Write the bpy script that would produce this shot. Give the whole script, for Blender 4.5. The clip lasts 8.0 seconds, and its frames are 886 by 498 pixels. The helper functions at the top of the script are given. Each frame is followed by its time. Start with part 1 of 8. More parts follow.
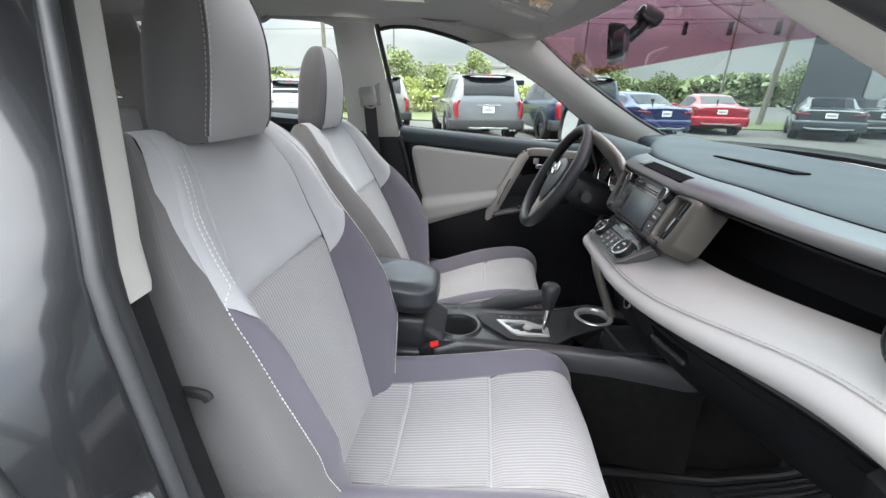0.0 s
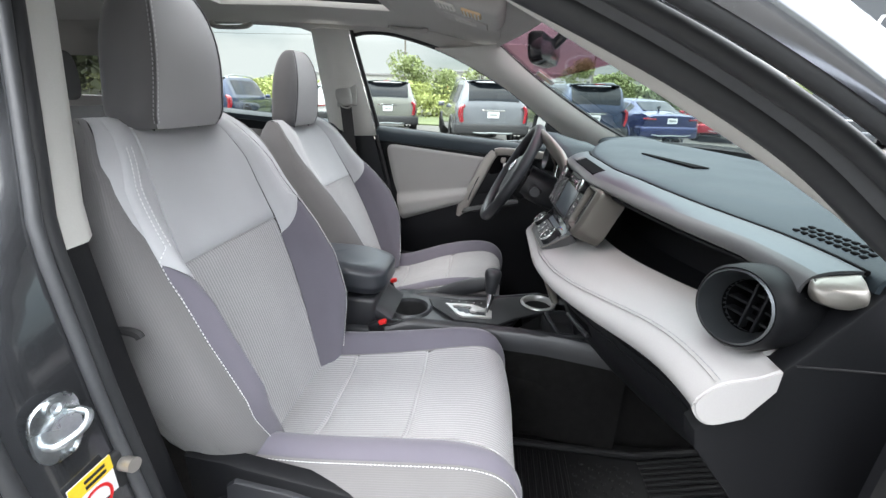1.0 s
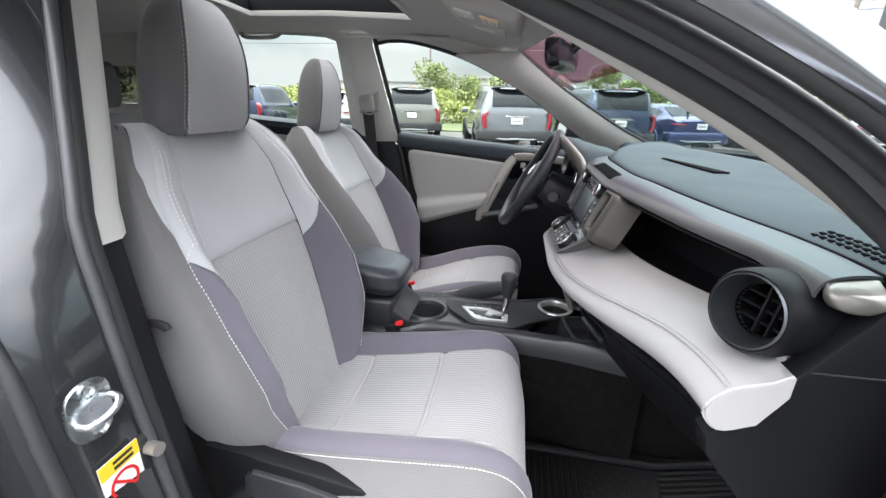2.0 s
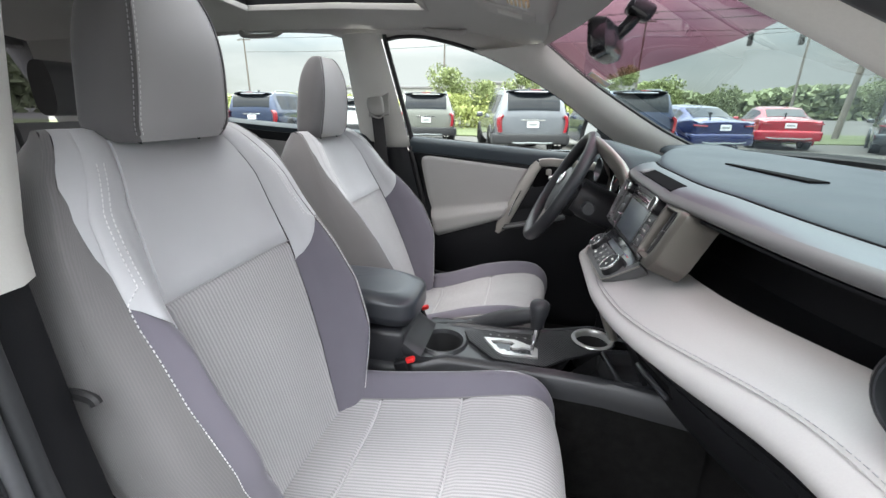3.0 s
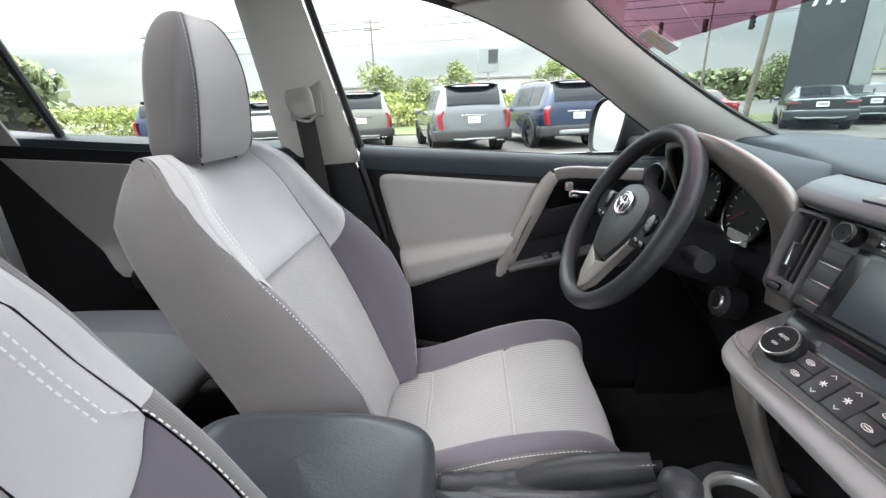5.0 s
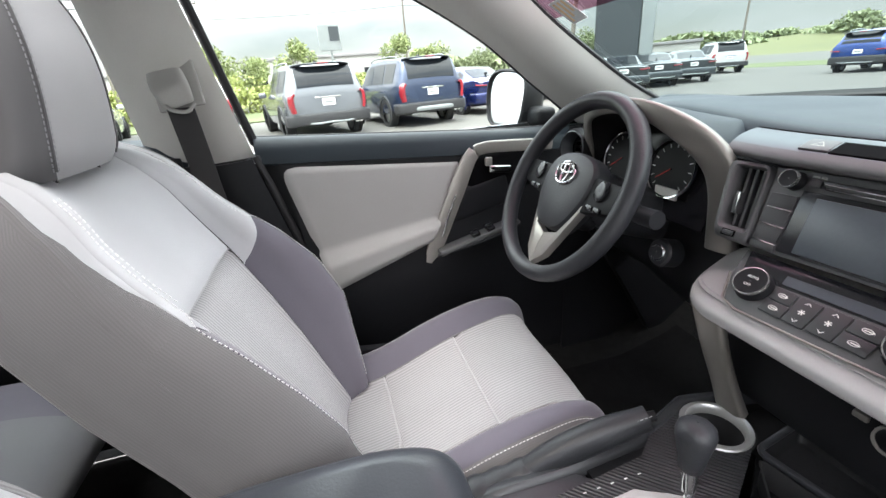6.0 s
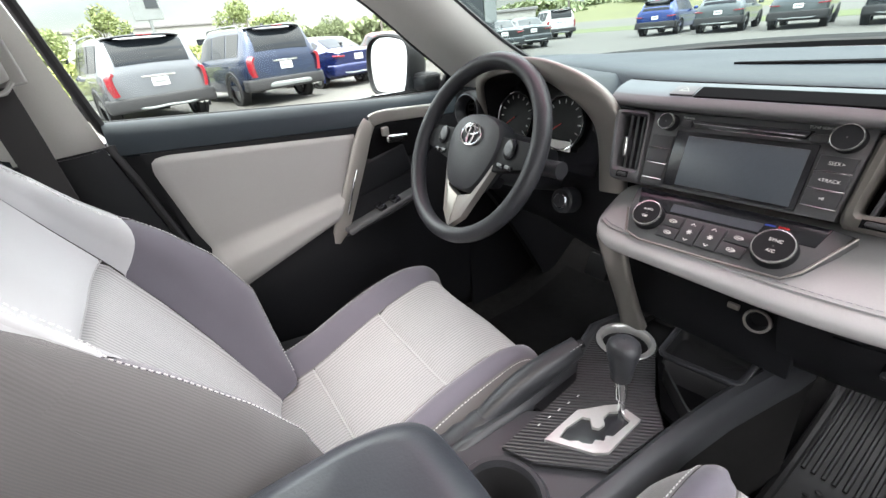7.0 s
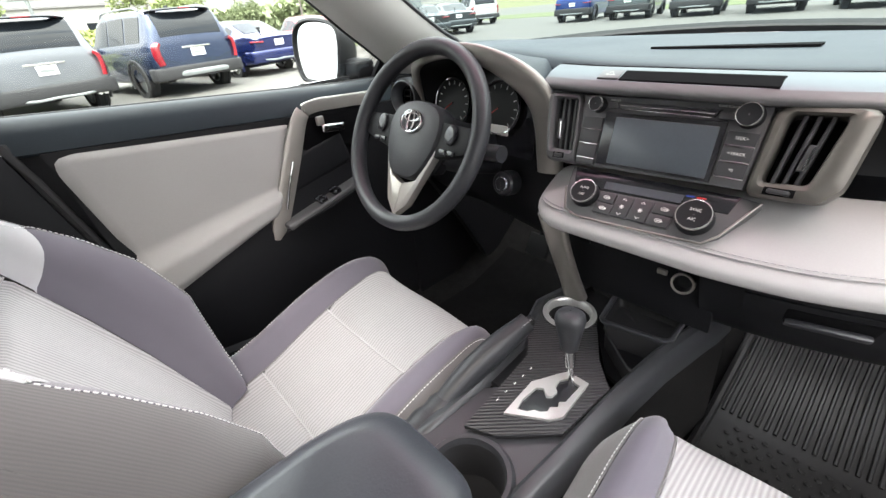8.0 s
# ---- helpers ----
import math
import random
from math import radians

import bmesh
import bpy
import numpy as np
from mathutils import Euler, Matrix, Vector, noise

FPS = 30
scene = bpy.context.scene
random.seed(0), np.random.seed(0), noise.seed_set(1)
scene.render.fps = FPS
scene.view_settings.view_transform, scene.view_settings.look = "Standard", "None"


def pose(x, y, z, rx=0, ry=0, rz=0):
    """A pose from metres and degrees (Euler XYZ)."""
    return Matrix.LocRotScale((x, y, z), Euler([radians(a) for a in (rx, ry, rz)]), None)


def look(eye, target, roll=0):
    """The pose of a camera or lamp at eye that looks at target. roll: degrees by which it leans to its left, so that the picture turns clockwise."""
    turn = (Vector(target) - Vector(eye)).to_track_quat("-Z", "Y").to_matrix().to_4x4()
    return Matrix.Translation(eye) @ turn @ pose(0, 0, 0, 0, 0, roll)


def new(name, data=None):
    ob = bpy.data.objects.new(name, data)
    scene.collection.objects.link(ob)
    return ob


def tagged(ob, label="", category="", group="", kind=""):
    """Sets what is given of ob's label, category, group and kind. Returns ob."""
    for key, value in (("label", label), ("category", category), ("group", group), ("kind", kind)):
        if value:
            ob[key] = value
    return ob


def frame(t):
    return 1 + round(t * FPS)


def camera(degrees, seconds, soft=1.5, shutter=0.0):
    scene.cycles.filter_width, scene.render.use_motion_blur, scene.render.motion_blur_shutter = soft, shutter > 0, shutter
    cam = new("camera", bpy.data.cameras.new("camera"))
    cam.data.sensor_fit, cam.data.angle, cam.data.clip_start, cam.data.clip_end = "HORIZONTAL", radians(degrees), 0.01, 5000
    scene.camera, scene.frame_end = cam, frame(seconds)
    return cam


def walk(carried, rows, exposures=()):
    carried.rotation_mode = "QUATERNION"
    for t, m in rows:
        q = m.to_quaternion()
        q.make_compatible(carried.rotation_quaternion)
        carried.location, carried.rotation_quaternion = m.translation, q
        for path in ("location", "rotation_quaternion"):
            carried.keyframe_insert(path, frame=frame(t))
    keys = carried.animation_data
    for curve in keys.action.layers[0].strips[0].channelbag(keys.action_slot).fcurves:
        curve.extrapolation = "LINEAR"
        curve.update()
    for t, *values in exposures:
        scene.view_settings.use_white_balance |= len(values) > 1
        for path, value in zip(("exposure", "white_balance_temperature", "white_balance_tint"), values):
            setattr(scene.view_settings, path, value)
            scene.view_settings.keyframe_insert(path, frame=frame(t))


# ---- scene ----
EXPOSURE = 2.08
cam = camera(93.66, 8.0)
# seconds, x ahead of the dash, y to the car's left, height, yaw, pitch, roll
ROWS = [
    (0.0, -0.376, -0.963, 1.310, 5.06, -20.74, 1.27),
    (0.5, -0.256, -1.018, 1.303, 5.06, -20.34, 1.81),
    (1.0, -0.208, -1.050, 1.302, 6.36, -20.11, 1.88),
    (1.5, -0.190, -1.068, 1.305, 7.91, -19.69, 1.68),
    (2.8, -0.202, -0.976, 1.288, 11.75, -18.98, 0.99),
    (3.0, -0.229, -0.897, 1.287, 11.80, -18.81, 0.62),
    (3.5, -0.274, -0.639, 1.278, 12.39, -18.53, 0.25),
    (4.0, -0.316, -0.475, 1.265, 11.77, -18.60, -0.18),
    (4.2, -0.332, -0.435, 1.267, 10.97, -18.74, -0.24),
    (5.3, -0.469, -0.341, 1.276, -1.18, -19.62, -3.06),
    (5.5, -0.504, -0.318, 1.278, -5.51, -20.48, -3.30),
    (6.0, -0.559, -0.279, 1.276, -14.35, -22.74, -4.77),
    (6.5, -0.597, -0.250, 1.276, -23.72, -25.31, -5.69),
    (7.0, -0.624, -0.243, 1.271, -31.62, -27.67, -6.00),
    (7.5, -0.630, -0.241, 1.270, -37.16, -29.40, -5.94),
    (8.0, -0.638, -0.237, 1.272, -40.72, -30.07, -5.56),
]
walk(cam, [(t, pose(x, y, z, 90 + pitch, 0, yaw) @ pose(0, 0, 0, 0, 0, roll)) for t, x, y, z, yaw, pitch, roll in ROWS], [(0.0, EXPOSURE, 6600, 10), (3.0, EXPOSURE, 6680, 11), (4.0, EXPOSURE + 0.08, 6750, 11), (5.5, EXPOSURE + 0.27, 6700, 12), (8.0, EXPOSURE + 0.58, 7000, 13)])
# ---- world and light ----
world = bpy.data.worlds.new("overcast_sky")
scene.world = world
world.use_nodes = True
wn, wl = world.node_tree.nodes, world.node_tree.links
wn.clear()
w_out, w_bg = wn.new("ShaderNodeOutputWorld"), wn.new("ShaderNodeBackground")
w_sky = wn.new("ShaderNodeTexSky")
w_sky.sky_type, w_sky.sun_disc = "NISHITA", False
SUN_UP, SUN_ROUND = 60, 228
w_sky.sun_elevation, w_sky.sun_rotation = radians(SUN_UP), radians(SUN_ROUND)
w_co, w_map, w_noise, w_ramp = wn.new("ShaderNodeTexCoord"), wn.new("ShaderNodeMapping"), wn.new("ShaderNodeTexNoise"), wn.new("ShaderNodeValToRGB")
w_map.inputs["Scale"].default_value = (1.6, 1.6, 5.0)
w_noise.inputs["Scale"].default_value, w_noise.inputs["Detail"].default_value = 1.7, 7.0
w_ramp.color_ramp.elements[0].position, w_ramp.color_ramp.elements[0].color = 0.34, (0.42, 0.42, 0.42, 1)
w_ramp.color_ramp.elements[1].position, w_ramp.color_ramp.elements[1].color = 0.56, (1, 1, 1, 1)
w_dim, w_mix = wn.new("ShaderNodeVectorMath"), wn.new("ShaderNodeMix")
w_dim.operation = "SCALE"
w_dim.inputs["Scale"].default_value = 0.11
w_mix.data_type = "RGBA"
w_mix.inputs[7].default_value = (0.93, 0.97, 1.0, 1)
wl.new(w_co.outputs["Generated"], w_map.inputs["Vector"])
wl.new(w_map.outputs["Vector"], w_noise.inputs["Vector"])
wl.new(w_noise.outputs["Fac"], w_ramp.inputs["Fac"])
wl.new(w_sky.outputs["Color"], w_dim.inputs[0])
wl.new(w_ramp.outputs["Color"], w_mix.inputs[0])
wl.new(w_dim.outputs[0], w_mix.inputs[6])
wl.new(w_mix.outputs[2], w_bg.inputs["Color"])
# an overcast sky is brighter overhead than at the horizon
w_sep, w_zen = wn.new("ShaderNodeSeparateXYZ"), wn.new("ShaderNodeMapRange")
w_zen.inputs["From Min"].default_value = 0.10
w_zen.inputs["To Min"].default_value, w_zen.inputs["To Max"].default_value = 0.30, 3.35
wl.new(w_co.outputs["Generated"], w_sep.inputs[0])
wl.new(w_sep.outputs["Z"], w_zen.inputs["Value"])
wl.new(w_zen.outputs[0], w_bg.inputs["Strength"])
wl.new(w_bg.outputs[0], w_out.inputs["Surface"])

sun_data = bpy.data.lights.new("sun", "SUN")
sun_data.energy, sun_data.angle, sun_data.color = 0.5, radians(24), (1.0, 0.965, 0.92)
sun = new("sun", sun_data)
SUN_DIR = Vector((math.sin(radians(SUN_ROUND)) * math.cos(radians(SUN_UP)), math.cos(radians(SUN_ROUND)) * math.cos(radians(SUN_UP)), math.sin(radians(SUN_UP))))
sun.matrix_world = look(SUN_DIR * 30, (0, 0, 0))


# ---- materials ----
def mat(name, color, rough=0.5, metal=0.0, var=0.12, vscale=6.0, grain=220.0, bump=0.15, depth=0.0006, coat=0.0, spec=0.5, sheen=0.0, uv=False, rvar=0.1):
    """A surface with colour variation at two scales, uneven gloss and fine relief."""
    m = bpy.data.materials.new(name)
    m.use_nodes = True
    n, l = m.node_tree.nodes, m.node_tree.links
    b = n["Principled BSDF"]
    co = n.new("ShaderNodeTexCoord")
    src = co.outputs["UV"] if uv else co.outputs["Object"]
    big, fine = n.new("ShaderNodeTexNoise"), n.new("ShaderNodeTexNoise")
    big.inputs["Scale"].default_value, big.inputs["Detail"].default_value = vscale, 4
    fine.inputs["Scale"].default_value, fine.inputs["Detail"].default_value = grain, 3
    for t in (big, fine):
        l.new(src, t.inputs["Vector"])
    add = n.new("ShaderNodeMath")
    add.operation = "MULTIPLY_ADD"
    add.inputs[1].default_value = 0.6
    l.new(big.outputs["Fac"], add.inputs[0])
    half = n.new("ShaderNodeMath")
    half.operation = "MULTIPLY"
    half.inputs[1].default_value = 0.4
    l.new(fine.outputs["Fac"], half.inputs[0])
    l.new(half.outputs[0], add.inputs[2])
    ramp = n.new("ShaderNodeValToRGB")
    lo, hi = [max(0.0, c * (1 - var)) for c in color], [min(1.0, c * (1 + var)) for c in color]
    ramp.color_ramp.elements[0].position, ramp.color_ramp.elements[0].color = 0.3, (*lo, 1)
    ramp.color_ramp.elements[1].position, ramp.color_ramp.elements[1].color = 0.7, (*hi, 1)
    l.new(add.outputs[0], ramp.inputs["Fac"])
    l.new(ramp.outputs["Color"], b.inputs["Base Color"])
    rr = n.new("ShaderNodeMapRange")
    rr.inputs["To Min"].default_value, rr.inputs["To Max"].default_value = max(0.02, rough - rvar), min(1.0, rough + rvar)
    l.new(big.outputs["Fac"], rr.inputs["Value"])
    l.new(rr.outputs[0], b.inputs["Roughness"])
    b.inputs["Metallic"].default_value = metal
    b.inputs["Coat Weight"].default_value = coat
    b.inputs["Coat Roughness"].default_value = 0.05
    b.inputs["Specular IOR Level"].default_value = spec
    b.inputs["Sheen Weight"].default_value = sheen
    if bump:
        bp = n.new("ShaderNodeBump")
        bp.inputs["Strength"].default_value, bp.inputs["Distance"].default_value = bump, depth
        l.new(fine.outputs["Fac"], bp.inputs["Height"])
        l.new(bp.outputs[0], b.inputs["Normal"])
    return m


def paint_dot(color, name):
    return mat(name, color, 0.5, bump=0)


def banded(m, period, axis="X", strength=0.7, depth=0.0012, dark=0.62, use_uv=True, profile="SIN"):
    """Adds ribs of the given period, in metres, to a material: relief, and darker valleys, which on cloth put the
    weave's shade into the colour.
    """
    n, l = m.node_tree.nodes, m.node_tree.links
    b = n["Principled BSDF"]
    co = n.new("ShaderNodeTexCoord")
    wave = n.new("ShaderNodeTexWave")
    wave.wave_type, wave.bands_direction, wave.wave_profile = "BANDS", axis, profile
    wave.inputs["Scale"].default_value = 0.314159 / period
    wave.inputs["Distortion"].default_value = 0.0
    l.new(co.outputs["UV" if use_uv else "Object"], wave.inputs["Vector"])
    old = b.inputs["Base Color"].links[0].from_socket
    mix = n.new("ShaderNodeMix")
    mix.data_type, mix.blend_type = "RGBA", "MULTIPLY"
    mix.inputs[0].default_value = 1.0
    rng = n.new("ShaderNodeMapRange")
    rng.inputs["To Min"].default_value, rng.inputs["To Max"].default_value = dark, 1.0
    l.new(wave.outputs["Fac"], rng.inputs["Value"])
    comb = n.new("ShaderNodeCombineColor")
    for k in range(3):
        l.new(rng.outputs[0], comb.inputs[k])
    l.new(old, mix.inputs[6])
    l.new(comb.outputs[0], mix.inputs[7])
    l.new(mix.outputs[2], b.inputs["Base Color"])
    bp = n.new("ShaderNodeBump")
    bp.inputs["Strength"].default_value, bp.inputs["Distance"].default_value = strength, depth
    l.new(wave.outputs["Fac"], bp.inputs["Height"])
    if b.inputs["Normal"].links:
        l.new(b.inputs["Normal"].links[0].from_socket, bp.inputs["Normal"])
    l.new(bp.outputs[0], b.inputs["Normal"])
    return m


def glass(name, tint=(0.93, 0.97, 0.95), gloss=1.0):
    m = bpy.data.materials.new(name)
    m.use_nodes = True
    n, l = m.node_tree.nodes, m.node_tree.links
    n.remove(n["Principled BSDF"])
    tr, gl, mx, fr, mu = n.new("ShaderNodeBsdfTransparent"), n.new("ShaderNodeBsdfGlossy"), n.new("ShaderNodeMixShader"), n.new("ShaderNodeFresnel"), n.new("ShaderNodeMath")
    tr.inputs["Color"].default_value = (*tint, 1)
    gl.inputs["Roughness"].default_value = 0.0
    fr.inputs["IOR"].default_value = 1.45
    mu.operation, mu.inputs[1].default_value = "MULTIPLY", gloss
    l.new(fr.outputs[0], mu.inputs[0])
    l.new(mu.outputs[0], mx.inputs[0])
    l.new(tr.outputs[0], mx.inputs[1])
    l.new(gl.outputs[0], mx.inputs[2])
    l.new(mx.outputs[0], n["Material Output"].inputs["Surface"])
    return m


M_LIGHT = mat("light_grey_seat_cloth", (0.47, 0.475, 0.49), 0.92, var=0.08, grain=900, bump=0.5, depth=0.0004, sheen=0.25, uv=True, spec=0.2)
# the shade between the ribs is painted into this cloth's colour
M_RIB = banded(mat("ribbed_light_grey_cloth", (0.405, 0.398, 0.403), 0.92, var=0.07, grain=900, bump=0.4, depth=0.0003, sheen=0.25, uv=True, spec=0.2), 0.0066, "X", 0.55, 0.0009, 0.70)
M_DARK = mat("dark_violet_grey_cloth", (0.130, 0.121, 0.146), 0.9, var=0.1, grain=900, bump=0.5, depth=0.0004, sheen=0.3, uv=True, spec=0.2)
M_MID = mat("mid_grey_seat_cloth", (0.158, 0.153, 0.154), 0.9, var=0.08, grain=900, bump=0.5, depth=0.0004, sheen=0.3, uv=True, spec=0.2)
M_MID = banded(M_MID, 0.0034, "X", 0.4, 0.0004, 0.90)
M_HEADSIDE = mat("headrest_side_cloth", (0.118, 0.114, 0.117), 0.9, var=0.08, grain=900, bump=0.5, depth=0.0004, sheen=0.3, uv=True, spec=0.2)
M_HEADFRONT = mat("headrest_front_cloth", (0.41, 0.405, 0.41), 0.92, var=0.08, grain=900, bump=0.5, depth=0.0004, sheen=0.3, uv=True, spec=0.2)
M_BENCH = mat("rear_bench_grey_cloth", (0.17, 0.17, 0.178), 0.92, var=0.08, grain=900, bump=0.5, depth=0.0004, sheen=0.3, uv=True, spec=0.2)
M_THREAD = mat("pale_thread", (0.72, 0.72, 0.72), 0.8, bump=0)
M_THREADGREY = mat("grey_thread", (0.33, 0.33, 0.34), 0.8, bump=0)
M_PAD = mat("light_grey_vinyl", (0.37, 0.36, 0.355), 0.6, var=0.04, vscale=5, grain=420, bump=0.35, depth=0.0003)
M_DOORPAD = mat("light_grey_door_cloth", (0.36, 0.352, 0.34), 0.85, var=0.05, vscale=4, grain=500, bump=0.3, depth=0.0003, spec=0.3)
M_BLACK = mat("black_grained_plastic", (0.0066, 0.0069, 0.0082), 0.5, var=0.15, grain=520, bump=0.4, depth=0.0003, spec=0.24)
M_CONSOLE = mat("black_console_plastic", (0.024, 0.025, 0.028), 0.36, var=0.15, grain=520, bump=0.3, depth=0.0003, spec=0.55)
M_FRAME = mat("dark_satin_vent_frame", (0.118, 0.110, 0.099), 0.42, metal=0.6, var=0.05, grain=700, bump=0.1, depth=0.0002)
M_UNIT = mat("dark_grey_unit_plastic", (0.075, 0.075, 0.077), 0.42, var=0.1, grain=520, bump=0.2, depth=0.0002, spec=0.5)
M_KEY = mat("dark_grey_key_plastic", (0.032, 0.032, 0.034), 0.40, var=0.1, grain=520, bump=0.15, depth=0.0002, spec=0.5)
# near-black colour stands in for the shade inside slots, ducts and recesses
M_SHADEVOID = mat("recess_shade_black", (0.004, 0.004, 0.0045), 0.9, var=0.1, grain=300, bump=0.1, spec=0.05)
M_STRUT = mat("satin_champagne_strut", (0.25, 0.235, 0.215), 0.34, metal=0.65, var=0.05, grain=700, bump=0.1, depth=0.0002)
M_SOFTTOP = mat("soft_black_dash_skin", (0.020, 0.027, 0.033), 0.45, var=0.12, grain=480, bump=0.45, depth=0.00035, spec=0.22)
M_GLOSSBLACK = mat("gloss_black_plastic", (0.012, 0.012, 0.014), 0.16, var=0.1, bump=0, rvar=0.05)
M_SATIN = mat("satin_silver_plastic", (0.37, 0.348, 0.320), 0.34, metal=0.75, var=0.05, grain=700, bump=0.1, depth=0.0002)
M_STRIP = mat("brushed_silver_dash_strip", (0.108, 0.117, 0.126), 0.38, metal=0.9, var=0.06, grain=700, bump=0.1, depth=0.0002)
M_GATE = mat("brushed_silver_gate", (0.50, 0.50, 0.49), 0.33, metal=0.7, var=0.05, grain=700, bump=0.1, depth=0.0002)
M_CHROME = mat("chrome", (0.80, 0.80, 0.80), 0.08, metal=1.0, var=0.03, bump=0, rvar=0.03)
M_LEATHER = mat("black_leather", (0.019, 0.020, 0.023), 0.42, var=0.15, vscale=18, grain=300, bump=0.7, depth=0.0006, rvar=0.08)
M_ARM = mat("smooth_black_armrest_leather", (0.026, 0.029, 0.035), 0.33, var=0.15, vscale=18, grain=300, bump=0.5, depth=0.0005, rvar=0.06, spec=0.7)
M_RUBBER = mat("black_rubber", (0.014, 0.014, 0.015), 0.55, var=0.2, grain=200, bump=0.3)
M_SEAL = mat("grey_black_door_seal", (0.026, 0.027, 0.029), 0.5, var=0.15, vscale=3, grain=160, bump=0.2)
M_RUBSTRIP = mat("dark_grey_rubber_strip", (0.055, 0.057, 0.061), 0.40, var=0.15, vscale=3, grain=160, bump=0.2)
M_CARPET = mat("black_carpet", (0.010, 0.0097, 0.0097), 0.98, var=0.5, vscale=40, grain=600, bump=1.0, depth=0.003, spec=0.1)
M_MAT = mat("black_rubber_mat", (0.0065, 0.0065, 0.007), 0.5, var=0.3, vscale=9, grain=150, bump=0.3, spec=0.3)
# near-black mat colour carries the deep shade of the driver's footwell
M_SHADEMAT = mat("footwell_shade_carpet", (0.006, 0.006, 0.0062), 0.98, var=0.4, vscale=30, grain=600, bump=1.0, depth=0.003, spec=0.05)
M_STEELTAG = mat("grey_woven_tag", (0.20, 0.20, 0.20), 0.9, var=0.3, vscale=60, grain=500, bump=0.5)
M_LINER = mat("grey_headliner_cloth", (0.50, 0.49, 0.47), 0.97, var=0.05, grain=900, bump=0.4, depth=0.0004, spec=0.1)
M_PILLAR = mat("pale_grey_pillar_trim", (0.62, 0.61, 0.575), 0.75, var=0.05, grain=480, bump=0.3, depth=0.0003)
# trim plastic darkened: shade on the guide and plate is put into the colour
M_GUIDESHADED = mat("shaded_belt_guide_plastic", (0.34, 0.335, 0.315), 0.7, var=0.05, grain=480, bump=0.3, depth=0.0003)
M_PAINT = mat("dark_grey_metallic_paint", (0.235, 0.247, 0.268), 0.17, metal=0.85, var=0.06, vscale=1.5, grain=1500, bump=0, coat=1.0, rvar=0.03)
# body paint again, darkened: the jamb's shade is put into the colour
M_PAINTSHADED = mat("shaded_grey_metallic_paint", (0.060, 0.062, 0.067), 0.22, metal=0.7, var=0.08, vscale=2.5, grain=1500, bump=0, coat=1.0, rvar=0.05)
M_ZINC = mat("zinc_plated_steel", (0.62, 0.66, 0.68), 0.28, metal=1.0, var=0.15, vscale=30, grain=300, bump=0.2)
M_RED = mat("red_plastic", (0.62, 0.02, 0.02), 0.4, var=0.1, bump=0)
M_CARBON = banded(mat("carbon_pattern_panel", (0.030, 0.031, 0.034), 0.38, var=0.1, grain=300, bump=0.1), 0.0042, "DIAGONAL", 1.0, 0.0012, 0.30, use_uv=False)
M_SCREEN = mat("dark_screen_glass", (0.050, 0.058, 0.068), 0.30, var=0.1, spec=0.6, bump=0, rvar=0.04)
M_WHITE = mat("white_print", (0.75, 0.75, 0.75), 0.6, bump=0)
M_YELLOW = mat("yellow_print", (0.80, 0.55, 0.03), 0.5, bump=0)
M_BELT = mat("dark_belt_webbing", (0.022, 0.021, 0.022), 0.7, var=0.2, grain=700, bump=0.6)
M_AMBER = mat("amber_lamp_lens", (0.85, 0.62, 0.38), 0.25, var=0.1, bump=0)
M_LENS = mat("white_lamp_lens", (0.75, 0.74, 0.70), 0.3, var=0.1, bump=0)
M_RING = mat("bright_satin_ring", (0.52, 0.52, 0.51), 0.18, metal=0.95, var=0.03, bump=0, rvar=0.04)
M_MIRROR = mat("mirror_glass", (0.92, 0.93, 0.94), 0.01, metal=1.0, var=0.0, bump=0, rvar=0.005)
G_CLEAR = glass("clear_window_glass", (0.70, 0.755, 0.725), 0.6)
G_SCREEN = glass("windscreen_glass", (0.44, 0.52, 0.505), 0.7)
G_PINK = glass("pink_shade_band_glass", (0.20, 0.105, 0.135), 0.8)
G_PRIV = glass("privacy_glass", (0.10, 0.10, 0.11), 1.0)


# ---- building helpers ----
def thing(name, label, category, group="", kind="", at=(0, 0, 0)):
    ob = new(name)
    ob.empty_display_size = 0.1
    ob.location = at
    return tagged(ob, label, category, group, kind)


def part(name, me, material, parent, label="", flat=False):
    """One mesh object under a thing or part; me is in the thing's own coordinates."""
    ob = new(name, me)
    if not me.materials:
        me.materials.append(material)
    ob.parent = parent
    if not flat:
        me.shade_smooth()
        me.set_sharp_from_angle(angle=radians(42))
    return tagged(ob, label)


def mesh(verts, faces, uvs=None):
    me = bpy.data.meshes.new("mesh")
    me.from_pydata([tuple(v) for v in verts], [], faces)
    if uvs is not None:
        layer = me.uv_layers.new(name="UVMap")
        for poly in me.polygons:
            for li in poly.loop_indices:
                layer.data[li].uv = uvs[me.loops[li].vertex_index]
    me.validate()
    return me


